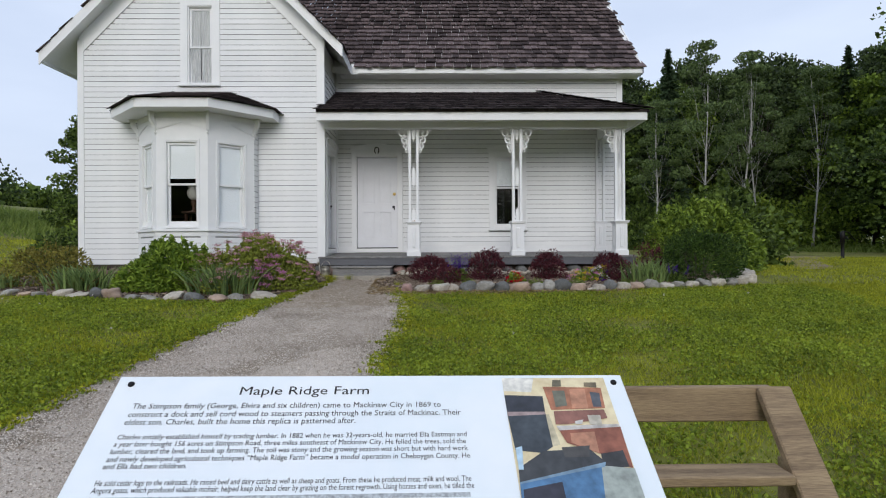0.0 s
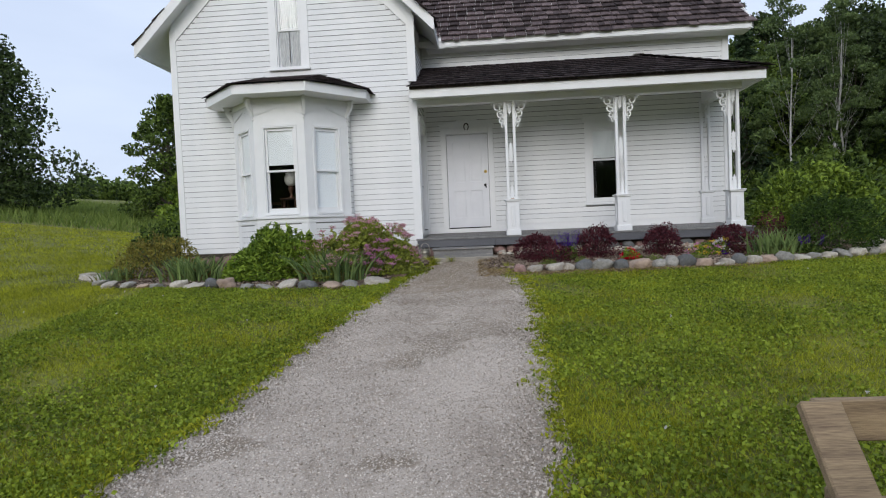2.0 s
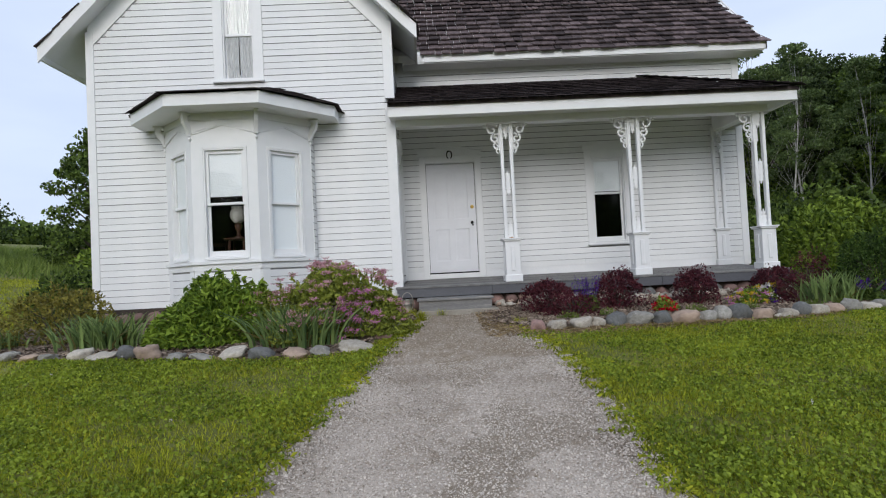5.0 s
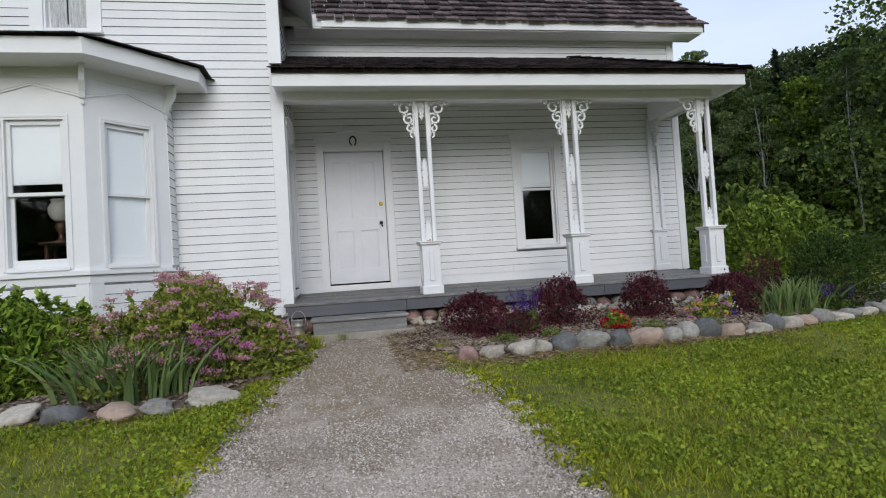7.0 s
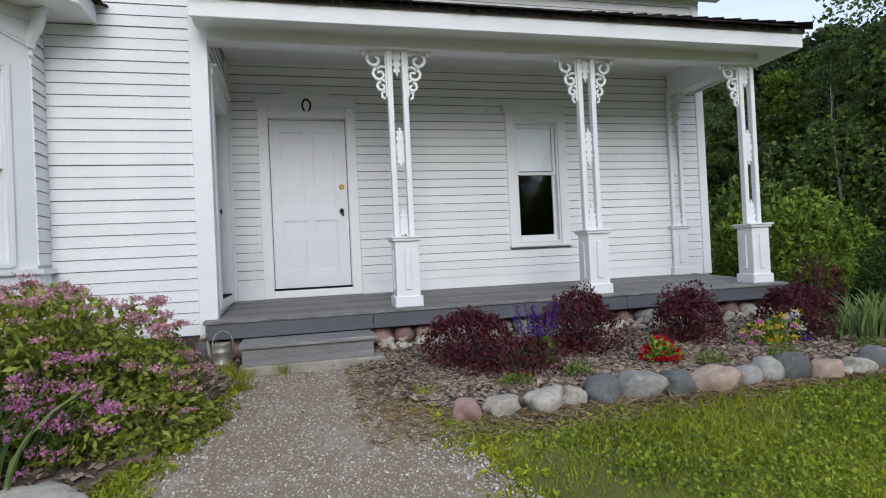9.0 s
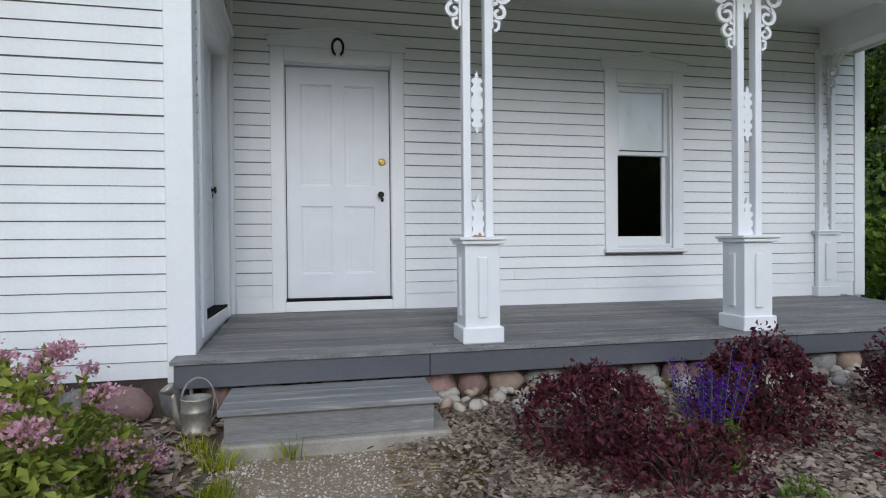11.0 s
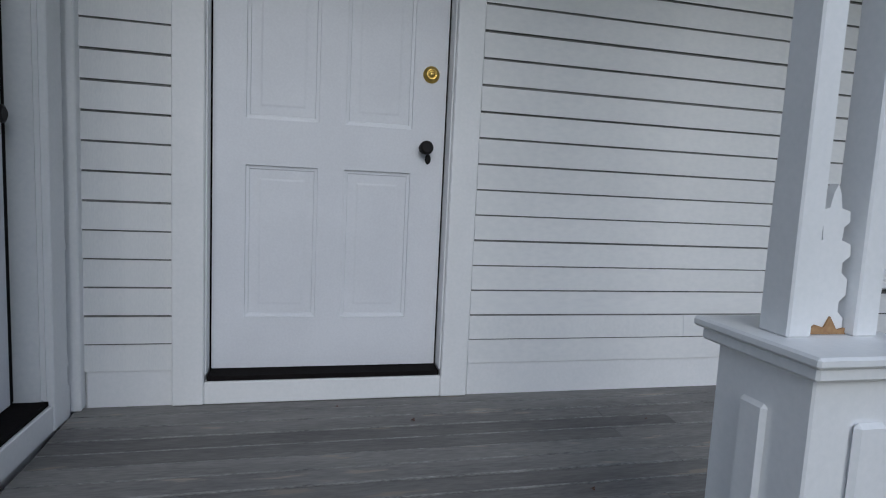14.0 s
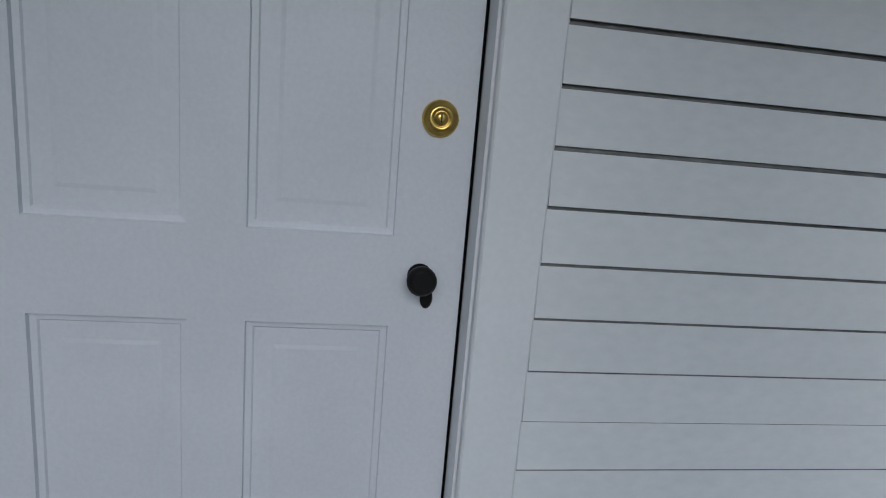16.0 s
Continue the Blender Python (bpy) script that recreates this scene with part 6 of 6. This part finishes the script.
for at, n in (((-1.78, 10.66), 90), ((-1.90, 10.82), 60), ((-1.45, 10.70), 40), ((-1.75, 10.35), 110), ((1.0, 11.25), 60), ((0.75, 11.2), 40), ((-0.45, 9.75), 60)):
    s = thing("grass_tuft", "loose tuft of green grass growing in the gravel", "grass tuft", (*at, rise(*at) + 0.02), group="grass tufts")
    blade_clump(s, n, 0.10, 0.07, 0.15, 0.005, GRASS, NR, 0.6)

# mulch chips and dry leaves on the beds
rm = np.random.default_rng(31)


def scatter_chips(name, label, n, region, size, mat, parent=None, thick=0.35, flat=True):
    xy = region(n)
    z = np.array([rise(x, y) for x, y in xy])
    z = z + 0.012 * np.sin(xy[:, 0] * 1.7 + xy[:, 1] * 0.6) * np.sin(xy[:, 1] * 1.3 - xy[:, 0] * 0.4) if not flat else z
    c = np.stack([xy[:, 0], xy[:, 1], z], 1)
    a = rm.random(len(c)) * math.tau
    l = size * (0.5 + rm.random(len(c)))
    w = l * (0.25 + 0.5 * rm.random(len(c))) if flat else l * (0.6 + 0.4 * rm.random(len(c)))
    t = rm.normal(0, 0.3 if flat else 0.5, (len(c), 2))
    u = np.stack([np.cos(a), np.sin(a), t[:, 0]], 1) * l[:, None] / 2
    v = np.stack([-np.sin(a), np.cos(a), t[:, 1]], 1) * w[:, None] / 2
    up = np.array([0, 0, 1.0]) * (w * thick)[:, None]
    V = np.stack([c - u - v, c + u - v, c + u + v, c - u + v, c + up * 1.0], 1).reshape(-1, 3)
    i = np.arange(len(c))[:, None] * 5
    F = np.concatenate([i + np.array([[k, (k + 1) % 4, 4]]) for k in range(4)], 0)
    return tagged(array_mesh(name, V, F, mat), label, kind="stuff")


def bed_region(front, x0, x1, lift):
    def region(n):
        x = rm.uniform(x0, x1, n)
        f = np.array([front(v) for v in x])
        y = f + 0.05 + (11.5 - f) * rm.random(n) * 0.98
        return np.stack([x, y], 1)
    return region


CHIP = leaf_material("mulch_chips", (0.40, 0.31, 0.23), (0.070, 0.048, 0.036), 0.9, 0.0)
for nm, reg, n in (("mulch_chips", bed_region(front_r, -0.55, 6.1, 0), 24000), ("mulch_chips", bed_region(front_l, -8.0, -1.85, 0), 9000)):
    ob = scatter_chips(nm, "brown bark chips covering the flower bed", n, reg, 0.042, CHIP)
    ob.location.z = 0.052
ob = scatter_chips("mulch_chips", "bark chips spilling between the step and the bed", 6500, lambda n: np.stack([np.where(rm.random(n) < 0.4, rm.normal(-0.40, 0.2, n), rm.uniform(-0.45, 1.75, n)), rm.uniform(9.7, 11.3, n)], 1), 0.032, CHIP)
ob.location.z = 0.055

# crushed stone on the path
def path_region(y0, y1, pad=0.0):
    def region(n):
        y = y0 + (y1 - y0) * rm.random(n)
        a = np.array([along(PATH_L, v) for v in y]) - pad
        b = np.array([along(PATH_R, v) for v in y]) + pad
        return np.stack([a + (b - a) * rm.random(n), y], 1)
    return region


STONECHIP = leaf_material("gravel_chips", (0.66, 0.59, 0.51), (0.27, 0.225, 0.18), 0.9, 0.0)
for y0, y1, n, s in ((1.5, 5.0, 80000, 0.0095), (5.0, 8.0, 66000, 0.010), (8.0, 11.2, 22000, 0.010)):
    ob = scatter_chips("gravel_chips", "loose pale crushed stone on the path", n, path_region(y0, y1, 0.03), s, STONECHIP, flat=False, thick=0.5)
    ob.location.z = 0.017

# straw and dead grass in front of the stones and beside the path's end
STRAW = leaf_material("straw", (0.42, 0.32, 0.18), (0.16, 0.11, 0.065), 0.9, 0.1)
k = 5200
x = rm.uniform(-0.78, 3.6, k)
y = np.array([front_r(v) for v in x]) + 0.06 - np.abs(rm.normal(0, 0.17, k)) * np.clip(1.25 - 0.22 * x, 0.4, 1.4)
x2 = rm.uniform(-0.95, -0.4, 1100)
x, y = np.concatenate([x, x2]), np.concatenate([y, rm.uniform(9.0, 11.1, 1100)])
c = np.stack([x, y, rise_np(x, y) + 0.018 + 0.02 * rm.random(len(x))], 1)
d = np.stack([rm.normal(0, 1, len(x)), rm.normal(0, 1, len(x)), rm.normal(0, 0.15, len(x))], 1)
v, f = leaf_array(c, d, 0.085, 0.007, rm, droop=0.1, jitter=0.05)
tagged(array_mesh("straw_litter", v, f, STRAW), "dry straw and dead grass along the edging stones", kind="stuff")
x = rm.uniform(-4.2, -1.75, 900)
y = np.array([front_l(v) for v in x]) + 0.05 - np.abs(rm.normal(0, 0.09, 900))
c = np.stack([x, y, rise_np(x, y) + 0.025], 1)
v, f = leaf_array(c, rm.normal(0, 1, (900, 3)) * np.array([1, 1, 0.15]), 0.08, 0.007, rm, droop=0.1, jitter=0.05)
tagged(array_mesh("straw_litter", v, f, STRAW), "dry straw scattered before the bay bed's stones", kind="stuff")

# ---- trees ----
def tree(name, label, at, h, r, base, n, leaf, mat, bark, seed, clumps=26, trunk=0.16, forked=False, low=0.25, top_heavy=0.5, limb=0.22, puff=1.0):
    rng = np.random.default_rng(seed)
    t = thing(name, label, "tree", (*at, rise(*at) - 0.05))
    bm, bl = bmesh.new(), bmesh.new()
    lean = rng.normal(0, 0.03, 2) * h
    spine = [(lean[0] * f ** 2 + 0.02 * h * math.sin(5 * f + seed), lean[1] * f ** 2, h * 0.93 * f) for f in np.linspace(0, 1, 7)]
    tube(spine, [trunk * (1 - 0.85 * f) * (1.25 if k == 0 else 1) for k, f in enumerate(np.linspace(0, 1, 7))], 8, bm)
    cs, rad = [], []
    for k in range(clumps):
        f = (k + 0.5) / clumps
        z = base * h + (1 - base) * h * f
        g = (z / h - base) / (1 - base)
        wide = r * (math.sin(math.pi * min(1, 0.12 + 0.88 * g) ** top_heavy) ** 0.7 + low * (1 - g))
        a = k * 2.4 + rng.random()
        q = wide * (0.35 + 0.6 * rng.random())
        c = (q * math.cos(a) + lean[0] * g, q * math.sin(a) + lean[1] * g, min(z, h * 0.95))
        cs.append(c)
        rad.append(r * puff * (0.20 + 0.17 * rng.random()))
        s = np.array(spine[min(6, max(1, int(c[2] / h * 6 * 0.75)))])
        m = (s + np.array(c)) / 2 + np.array([0, 0, -0.03 * h])
        tube([s, m, c], [trunk * limb, trunk * limb * 0.6, trunk * 0.04], 5, bl, False)
    part("trunk", bm, bark, t)
    tagged(part("limb_mass", bl, bark, t), kind="stuff")
    cs, rad = np.array(cs), np.array(rad)
    w = rng.choice(len(cs), n)
    d = rng.normal(0, 1, (n, 3))
    d /= np.linalg.norm(d, axis=1)[:, None]
    p = cs[w] + d * rad[w][:, None] * (0.45 + 0.6 * rng.random(n) ** 0.6)[:, None] * np.array([1.0, 1.0, 0.52])
    keep = p[:, 2] > 0.3
    v, f = leaf_array(p[keep], d[keep] * 0.6 + np.array([0, 0, 0.1]), leaf, leaf * 0.72, rng)
    tagged(under(array_mesh("crown", v, f, mat), t), kind="stuff")
    return t


def spruce(label, at, h, r, n, seed):
    rng = np.random.default_rng(seed)
    t = thing("spruce", label, "tree", (*at, rise(*at) - 0.05))
    part("trunk", tube([(0, 0, 0), (0, 0, h * 0.98)], [0.18, 0.02], 8), BARK, t)
    f = rng.random(n) ** 0.75
    tier = np.round(f * 22) / 22 + rng.normal(0, 0.008, n)
    a = rng.random(n) * math.tau
    arm = np.round(a / math.tau * 9 + tier * 40) / 9 * math.tau + rng.normal(0, 0.16, n)
    q = rng.random(n) ** 0.6
    rr = r * (1 - tier) ** 0.85 * q * (0.75 + 0.35 * np.sin(arm * 3 + tier * 20))
    p = np.stack([rr * np.cos(arm), rr * np.sin(arm), h * (0.08 + 0.92 * tier) - 0.18 * rr - 0.02 * h * q], 1)
    d = np.stack([np.cos(arm), np.sin(arm), -0.35 + 0 * a], 1)
    v, fc = leaf_array(p, d, 0.34, 0.11, rng, jitter=0.35)
    tagged(under(array_mesh("crown", v, fc, LEAF_NEEDLE), t), kind="stuff")
    return t


kinds = [
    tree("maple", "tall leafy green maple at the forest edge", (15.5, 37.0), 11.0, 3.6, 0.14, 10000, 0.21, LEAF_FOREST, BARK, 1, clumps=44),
    tree("maple", "dense dark green broadleaf tree in the forest", (20.5, 37.5), 11.5, 3.9, 0.10, 10000, 0.22, LEAF_DARK, BARK, 2, clumps=46),
    tree("maple", "light green broadleaf tree at the forest edge", (25.0, 33.0), 10.0, 3.4, 0.12, 10000, 0.20, LEAF_BRIGHT, BARK, 3, clumps=42),
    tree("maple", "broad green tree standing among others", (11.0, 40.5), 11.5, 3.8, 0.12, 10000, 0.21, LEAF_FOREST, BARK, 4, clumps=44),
    tree("maple", "tall dark tree behind the forest edge", (30.0, 31.0), 12.0, 4.2, 0.08, 10000, 0.22, LEAF_DARK, BARK, 5, clumps=48),
]
rt = random.Random(19)
edge = [(8.0, 43.0), (13.0, 39.5), (18.0, 36.5), (23.0, 33.0), (27.0, 29.0), (30.5, 24.5), (33.0, 19.0), (35.0, 12.0)]
for row, back in enumerate((2.0, 6.5, 11.5)):
    for i, (x, y) in enumerate(edge):
        for half in (0, 1):
            nx, ny = edge[min(i + 1, len(edge) - 1)]
            f = 0.5 * half + rt.uniform(-0.1, 0.1)
            px, py = x + (nx - x) * f + back * 0.62 + rt.uniform(-0.8, 0.8), y + (ny - y) * f + back * 0.75 + rt.uniform(-0.8, 0.8)
            k = kinds[(1, 4)[rt.random() < 0.5]] if row else kinds[rt.randrange(5)]
            c = copy_thing(k, pose(px, py, rise(px, py) - 0.05, 0, 0, rt.uniform(0, 360)))
            s = rt.uniform(0.88, 1.06) if row == 0 else rt.uniform(1.08, 1.26)
            c.scale = (s, s, s * rt.uniform(0.92, 1.06))

# pale birches in front of the dark wood
for (x, y), h, sd in (((14.6, 29.5), 10.5, 41), ((16.6, 29.8), 10.0, 42), ((20.6, 30.2), 9.5, 43), ((12.4, 31.5), 8.0, 44), ((22.5, 26.5), 9.0, 45), ((18.2, 31.5), 9.0, 46)):
    tree("birch", "slender pale-barked birch in front of the wood", (x, y), h * 1.08, 1.7, 0.42, 5200, 0.12, LEAF_BIRCH, BIRCH, sd, clumps=20, trunk=0.062, low=0.25, limb=0.13)
spruce("tall pointed dark spruce above the forest", (14.9, 35.5), 12.6, 2.2, 6500, 61)
spruce("dark spruce standing behind the birches", (24.5, 33.0), 12.0, 2.4, 4200, 62)
spruce("dark spruce at the edge of the yard", (28.0, 24.0), 11.0, 2.4, 4200, 63)
tree("maple", "large spreading tree beyond the side yard", (22.5, 20.5), 15.0, 4.8, 0.08, 20000, 0.19, LEAF_FOREST, BARK, 71, clumps=70, puff=1.45, trunk=0.25)
tree("maple", "large dark tree beyond the side yard", (26.0, 16.0), 16.0, 5.2, 0.06, 20000, 0.20, LEAF_DARK, BARK, 72, clumps=70, puff=1.45, trunk=0.25)

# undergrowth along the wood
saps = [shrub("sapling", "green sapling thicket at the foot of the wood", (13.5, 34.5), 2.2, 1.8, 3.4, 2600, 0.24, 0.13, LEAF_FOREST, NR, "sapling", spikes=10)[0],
        shrub("sapling", "bright green young growth at the foot of the wood", (19.0, 32.0), 2.0, 1.7, 2.6, 2300, 0.22, 0.12, LEAF_BRIGHT, NR, "sapling", spikes=14)[0]]
for i, (x, y) in enumerate(edge):
    for f in (0.0, 0.33, 0.66):
        nx, ny = edge[min(i + 1, len(edge) - 1)]
        px, py = x + (nx - x) * f - 1.2 + rt.uniform(-0.8, 0.8), y + (ny - y) * f - 1.4 + rt.uniform(-0.8, 0.8)
        c = copy_thing(saps[rt.random() < 0.35], pose(px, py, rise(px, py), 0, 0, rt.uniform(0, 360)))
        s = rt.uniform(0.6, 1.15)
        c.scale = (s, s, s)
for at, s in (((8.2, 16.0), 0.75), ((9.6, 18.5), 0.7), ((10.5, 22.0), 0.7)):
    c = copy_thing(saps[0], pose(*at, rise(*at), 0, 0, rt.uniform(0, 360)))
    c.scale = (s, s, s)

# trees across the field, and the far line
tree("maple", "large dark tree standing in the field", (-32.5, 33.6), 10.8, 5.0, 0.02, 30000, 0.24, LEAF_DARK, BARK, 81, clumps=80, puff=1.45, trunk=0.4, low=0.12, top_heavy=0.45)
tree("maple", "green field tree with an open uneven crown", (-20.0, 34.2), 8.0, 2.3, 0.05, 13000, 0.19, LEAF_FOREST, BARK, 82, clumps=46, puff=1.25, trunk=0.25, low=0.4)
tree("maple", "smaller green tree behind the farmhouse corner", (-17.5, 33.0), 4.2, 2.0, 0.04, 4200, 0.22, LEAF_BRIGHT, BARK, 83, clumps=18, trunk=0.15, low=0.5)
rl = np.random.default_rng(91)
n = 26000
ang = np.radians(rl.uniform(18, 62, n))
dist = rl.uniform(120, 165, n)
hgt = 1.6 + 1.6 * np.abs(np.sin(ang * 23)) + 1.6 * np.abs(np.sin(ang * 61 + 1)) * rl.random(n)
fx, fy = -np.sin(ang) * dist, np.cos(ang) * dist
pts = np.stack([fx, fy, rise_np(fx, fy) + hgt * rl.random(n) ** 0.8], 1)
v, f = leaf_array(pts, rl.normal(0, 1, (n, 3)), 0.9, 0.7, rl)
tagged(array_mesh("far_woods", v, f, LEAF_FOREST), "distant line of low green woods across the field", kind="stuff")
# woods behind the visitor, which show only as reflections in the panes
for k in range(15):
    x = -35 + 5 * k
    c = copy_thing(kinds[(1, 4)[k % 2]], pose(x, -32 - 2 * (k % 3), rise(x, -32) - 0.05, 0, 0, 77 * k))
    c.scale = (1.3, 1.3, 0.9)
for k, x in enumerate((-24, -15, -7, 3, 12, 21)):
    c = copy_thing(kinds[k % 5], pose(x, -24 - 3 * (k % 2), rise(x, -24) - 0.05, 0, 0, 60 * k))
    c.scale = (1.1, 1.1, 0.8)
for k in range(22):
    x = -26 + 3.2 * k
    c = copy_thing(saps[0], pose(x, -21 + 2 * (k % 3), rise(x, -21), 0, 0, 50 * k))
    c.scale = (2.0, 2.0, 1.75 + 0.3 * (k % 2)) if x < 18 else (2.2, 2.2, 3.3)

# ---- grass ----
rg = np.random.default_rng(55)


def on_lawn(x, y, pad=0.05):
    pl = np.interp(y, [a for a, _ in PATH_L], [b for _, b in PATH_L])
    pr = np.interp(y, [a for a, _ in PATH_R], [b for _, b in PATH_R])
    wob = 0.09 * np.sin(y * 5.1) * np.sin(y * 13.7 + 1)
    ok = ~((x > pl + pad + wob) & (x < pr - pad + wob))
    fr = np.vectorize(front_r)(np.clip(x, -0.6, 6.3))
    fl = np.vectorize(front_l)(np.clip(x, -8.3, -1.8))
    ok &= ~((x > -0.75) & (x < 6.3) & (y > fr - 0.05 - np.clip(0.20 - 0.05 * x, 0.0, 0.24) * (1 + 0.5 * np.sin(x * 7) + 0.3 * np.sin(x * 17))))
    ok &= ~((x > -8.35) & (x < -1.7) & (y > fl - 0.04))
    ok &= ~((x > XL) & (x < XE + 0.1) & (y > 11))
    return ok


def lawn(name, x0, x1, y0, y1, n, h, w, label, mat=GRASS, keep=None, fine=True):
    x, y = rg.uniform(x0, x1, n), rg.uniform(y0, y1, n)
    # blades stand in loose patches
    dens = 0.55 + 0.45 * np.sin(x * 2.3 + 1.7 * np.sin(y * 1.1)) * np.sin(y * 2.9 + 1.3 * np.sin(x * 1.7))
    ok = on_lawn(x, y) & (rg.random(n) < 0.45 + 0.6 * dens)
    if keep:
        ok &= keep(x, y)
    x, y, dens = x[ok], y[ok], dens[ok]
    n = len(x)
    b = np.stack([x, y, rise_np(x, y) - 0.005], 1)
    clump = np.sin(x * 23 + 2.1 * np.sin(y * 9)) * np.sin(y * 27 + 1.9 * np.sin(x * 11))
    hh = h * (0.45 + 0.75 * rg.random(n)) * (0.75 + 0.45 * dens) * (1 + 0.5 * clump)
    a = rg.random(n) * math.tau
    side = np.stack([np.cos(a), np.sin(a), np.zeros(n)], 1) * (w * (0.6 + 0.8 * rg.random(n)))[:, None]
    bend = np.stack([rg.normal(0, 0.5, n), rg.normal(0, 0.5, n)], 1) * hh[:, None]
    mid = b + np.concatenate([bend * 0.35, (hh * 0.62)[:, None]], 1)
    tip = b + np.concatenate([bend, (hh * 0.95)[:, None]], 1)
    if fine:
        V = np.stack([b - side, b + side, tip], 1).reshape(-1, 3)
        F = np.arange(n)[:, None] * 3 + np.array([[0, 1, 2]])
    else:
        V = np.stack([b - side, b + side, mid + side * 0.75, mid - side * 0.75, tip], 1).reshape(-1, 3)
        i = np.arange(n)[:, None] * 5
        F = np.concatenate([i + np.array([[0, 1, 2]]), i + np.array([[0, 2, 3]]), i + np.array([[3, 2, 4]])], 0)
    return tagged(array_mesh(name, V, F, mat), label, kind="stuff")


GL = "short green mown grass with clover"
lawn("grass", -6.5, 6.5, 2.0, 5.5, 260000, 0.05, 0.0034, GL)
lawn("grass", -9.0, 9.0, 5.5, 9.9, 270000, 0.055, 0.0042, GL)
lawn("grass", -16, -8.0, 4.0, 16, 90000, 0.065, 0.007, GL)
lawn("grass", 6.2, 18, 6.0, 20, 110000, 0.065, 0.008, GL)
lawn("grass", -3.5, 3.5, -1.0, 2.0, 30000, 0.055, 0.0035, GL)
lawn("grass", -34, -8.4, 16, 26, 60000, 0.08, 0.014, GL)
lawn("meadow_grass", -60, -7.5, 25, 60, 42000, 0.62, 0.035, "tall uncut meadow grass across the field", TALLGRASS, lambda x, y: y > 24 + 0.12 * (-x))
lawn("meadow_grass", 8, 34, 18, 40, 26000, 0.34, 0.03, "longer grass along the foot of the wood", TALLGRASS, lambda x, y: y > 45 - x * 0.95)
# clover heads and broad weeds among the grass
m_ = 36000
x, y = rg.uniform(-6.2, 6.6, m_), rg.uniform(2.4, 9.7, m_)
ok = on_lawn(x, y) & (np.sin(x * 1.9 + 2.2 * np.sin(y * 0.9)) * np.sin(y * 2.1 + 1.4 * np.sin(x * 1.3)) + rg.normal(0, 0.45, m_) > -0.25)
x, y = x[ok], y[ok]
c = np.stack([x, y, rise_np(x, y) + 0.03], 1)
rep = np.repeat(c, 9, 0) + rg.normal(0, 1, (len(c) * 9, 3)) * np.array([0.055, 0.055, 0.010])
v, f = leaf_array(rep, rg.normal(0, 0.6, (len(rep), 3)) + np.array([0, 0, 0.4]), 0.026, 0.022, rg)
tagged(array_mesh("clover", v, f, LEAF_CLOVER), "patches of green clover in the lawn", kind="stuff")
m_ = 30
x, y = rg.uniform(-7, 7, m_), rg.uniform(2, 9, m_)
ok = on_lawn(x, y)
c = np.stack([x[ok], y[ok], rise_np(x[ok], y[ok]) + 0.065], 1)
rep = np.repeat(c, 10, 0) + rg.normal(0, 0.006, (len(c) * 10, 3))
v, f = leaf_array(rep, rg.normal(0, 1, (len(rep), 3)), 0.012, 0.008, rg)
tagged(array_mesh("clover_heads", v, f, BLOOM_WHITE), "tiny white clover flowers in the lawn", kind="stuff")
# weeds along the path's edges
m_ = 900
y = rg.uniform(2, 10.5, m_)
sel = rg.random(m_) < 0.5
x = np.where(sel, np.interp(y, [a for a, _ in PATH_L], [b for _, b in PATH_L]), np.interp(y, [a for a, _ in PATH_R], [b for _, b in PATH_R])) + rg.normal(0, 0.07, m_)
c = np.stack([x, y, rise_np(x, y) + 0.03], 1)
rep = np.repeat(c, 8, 0) + rg.normal(0, 1, (len(c) * 8, 3)) * np.array([0.03, 0.03, 0.006])
v, f = leaf_array(rep, rg.normal(0, 0.7, (len(rep), 3)) + np.array([0, 0, 0.4]), 0.04, 0.016, rg)
tagged(array_mesh("path_weeds", v, f, GRASS), "small green weeds along the gravel edge", kind="stuff")

# ---- clapboards, the pieces of the walls ----
rng_c = random.Random(77)
clapboards(wall_gable, ZB, 8.0, lambda z: (max(XL + 0.10, XC - (8.486 - 0.56 - z) / 1.017), min(XR - 0.135, XC + (8.486 - 0.56 - z) / 1.017)),
           [(GW[0] - 0.15, GW[1] + 0.15, GW[2] - 0.06, GW[3] + 0.13), (BX - BH - BO, BX + BH + BO, 0.9, 4.12), (BX - 1.1, BX + 1.1, 4.12, 4.3)], FRONT, rng_c)
clapboards(wall_porch, 1.627, 5.37, lambda z: (XR + 0.055, XE - 0.105),
           [(D1[0] - 0.112, D1[1] + 0.112, 1.4, D1[3] + 0.15), (PW[0] - 0.12, PW[1] + 0.12, PW[2] - 0.06, PW[3] + 0.13)], PORCHW, rng_c, LAP=0.105)
clapboards(wall_side, 1.56, 5.20, lambda z: (WM + 0.085, WE - 0.05), [(D2[0] - 0.124, D2[1] + 0.124, 1.4, D2[3] + 0.13)], SIDE, rng_c)
clapboards(wall_side, 5.12, 5.22, lambda z: (WE, WE + 0.2), [], SIDE, rng_c)
for i in range(5):
    m, L = facet(i)
    if L < 0.3:
        clapboards(bay, BAYZ + 0.06, 4.0, lambda z: (0.0, L), [], m, rng_c)
    else:
        clapboards(bay, 1.07, BAYZ - 0.11, lambda z: (0.135, L - 0.135), [], m, rng_c)
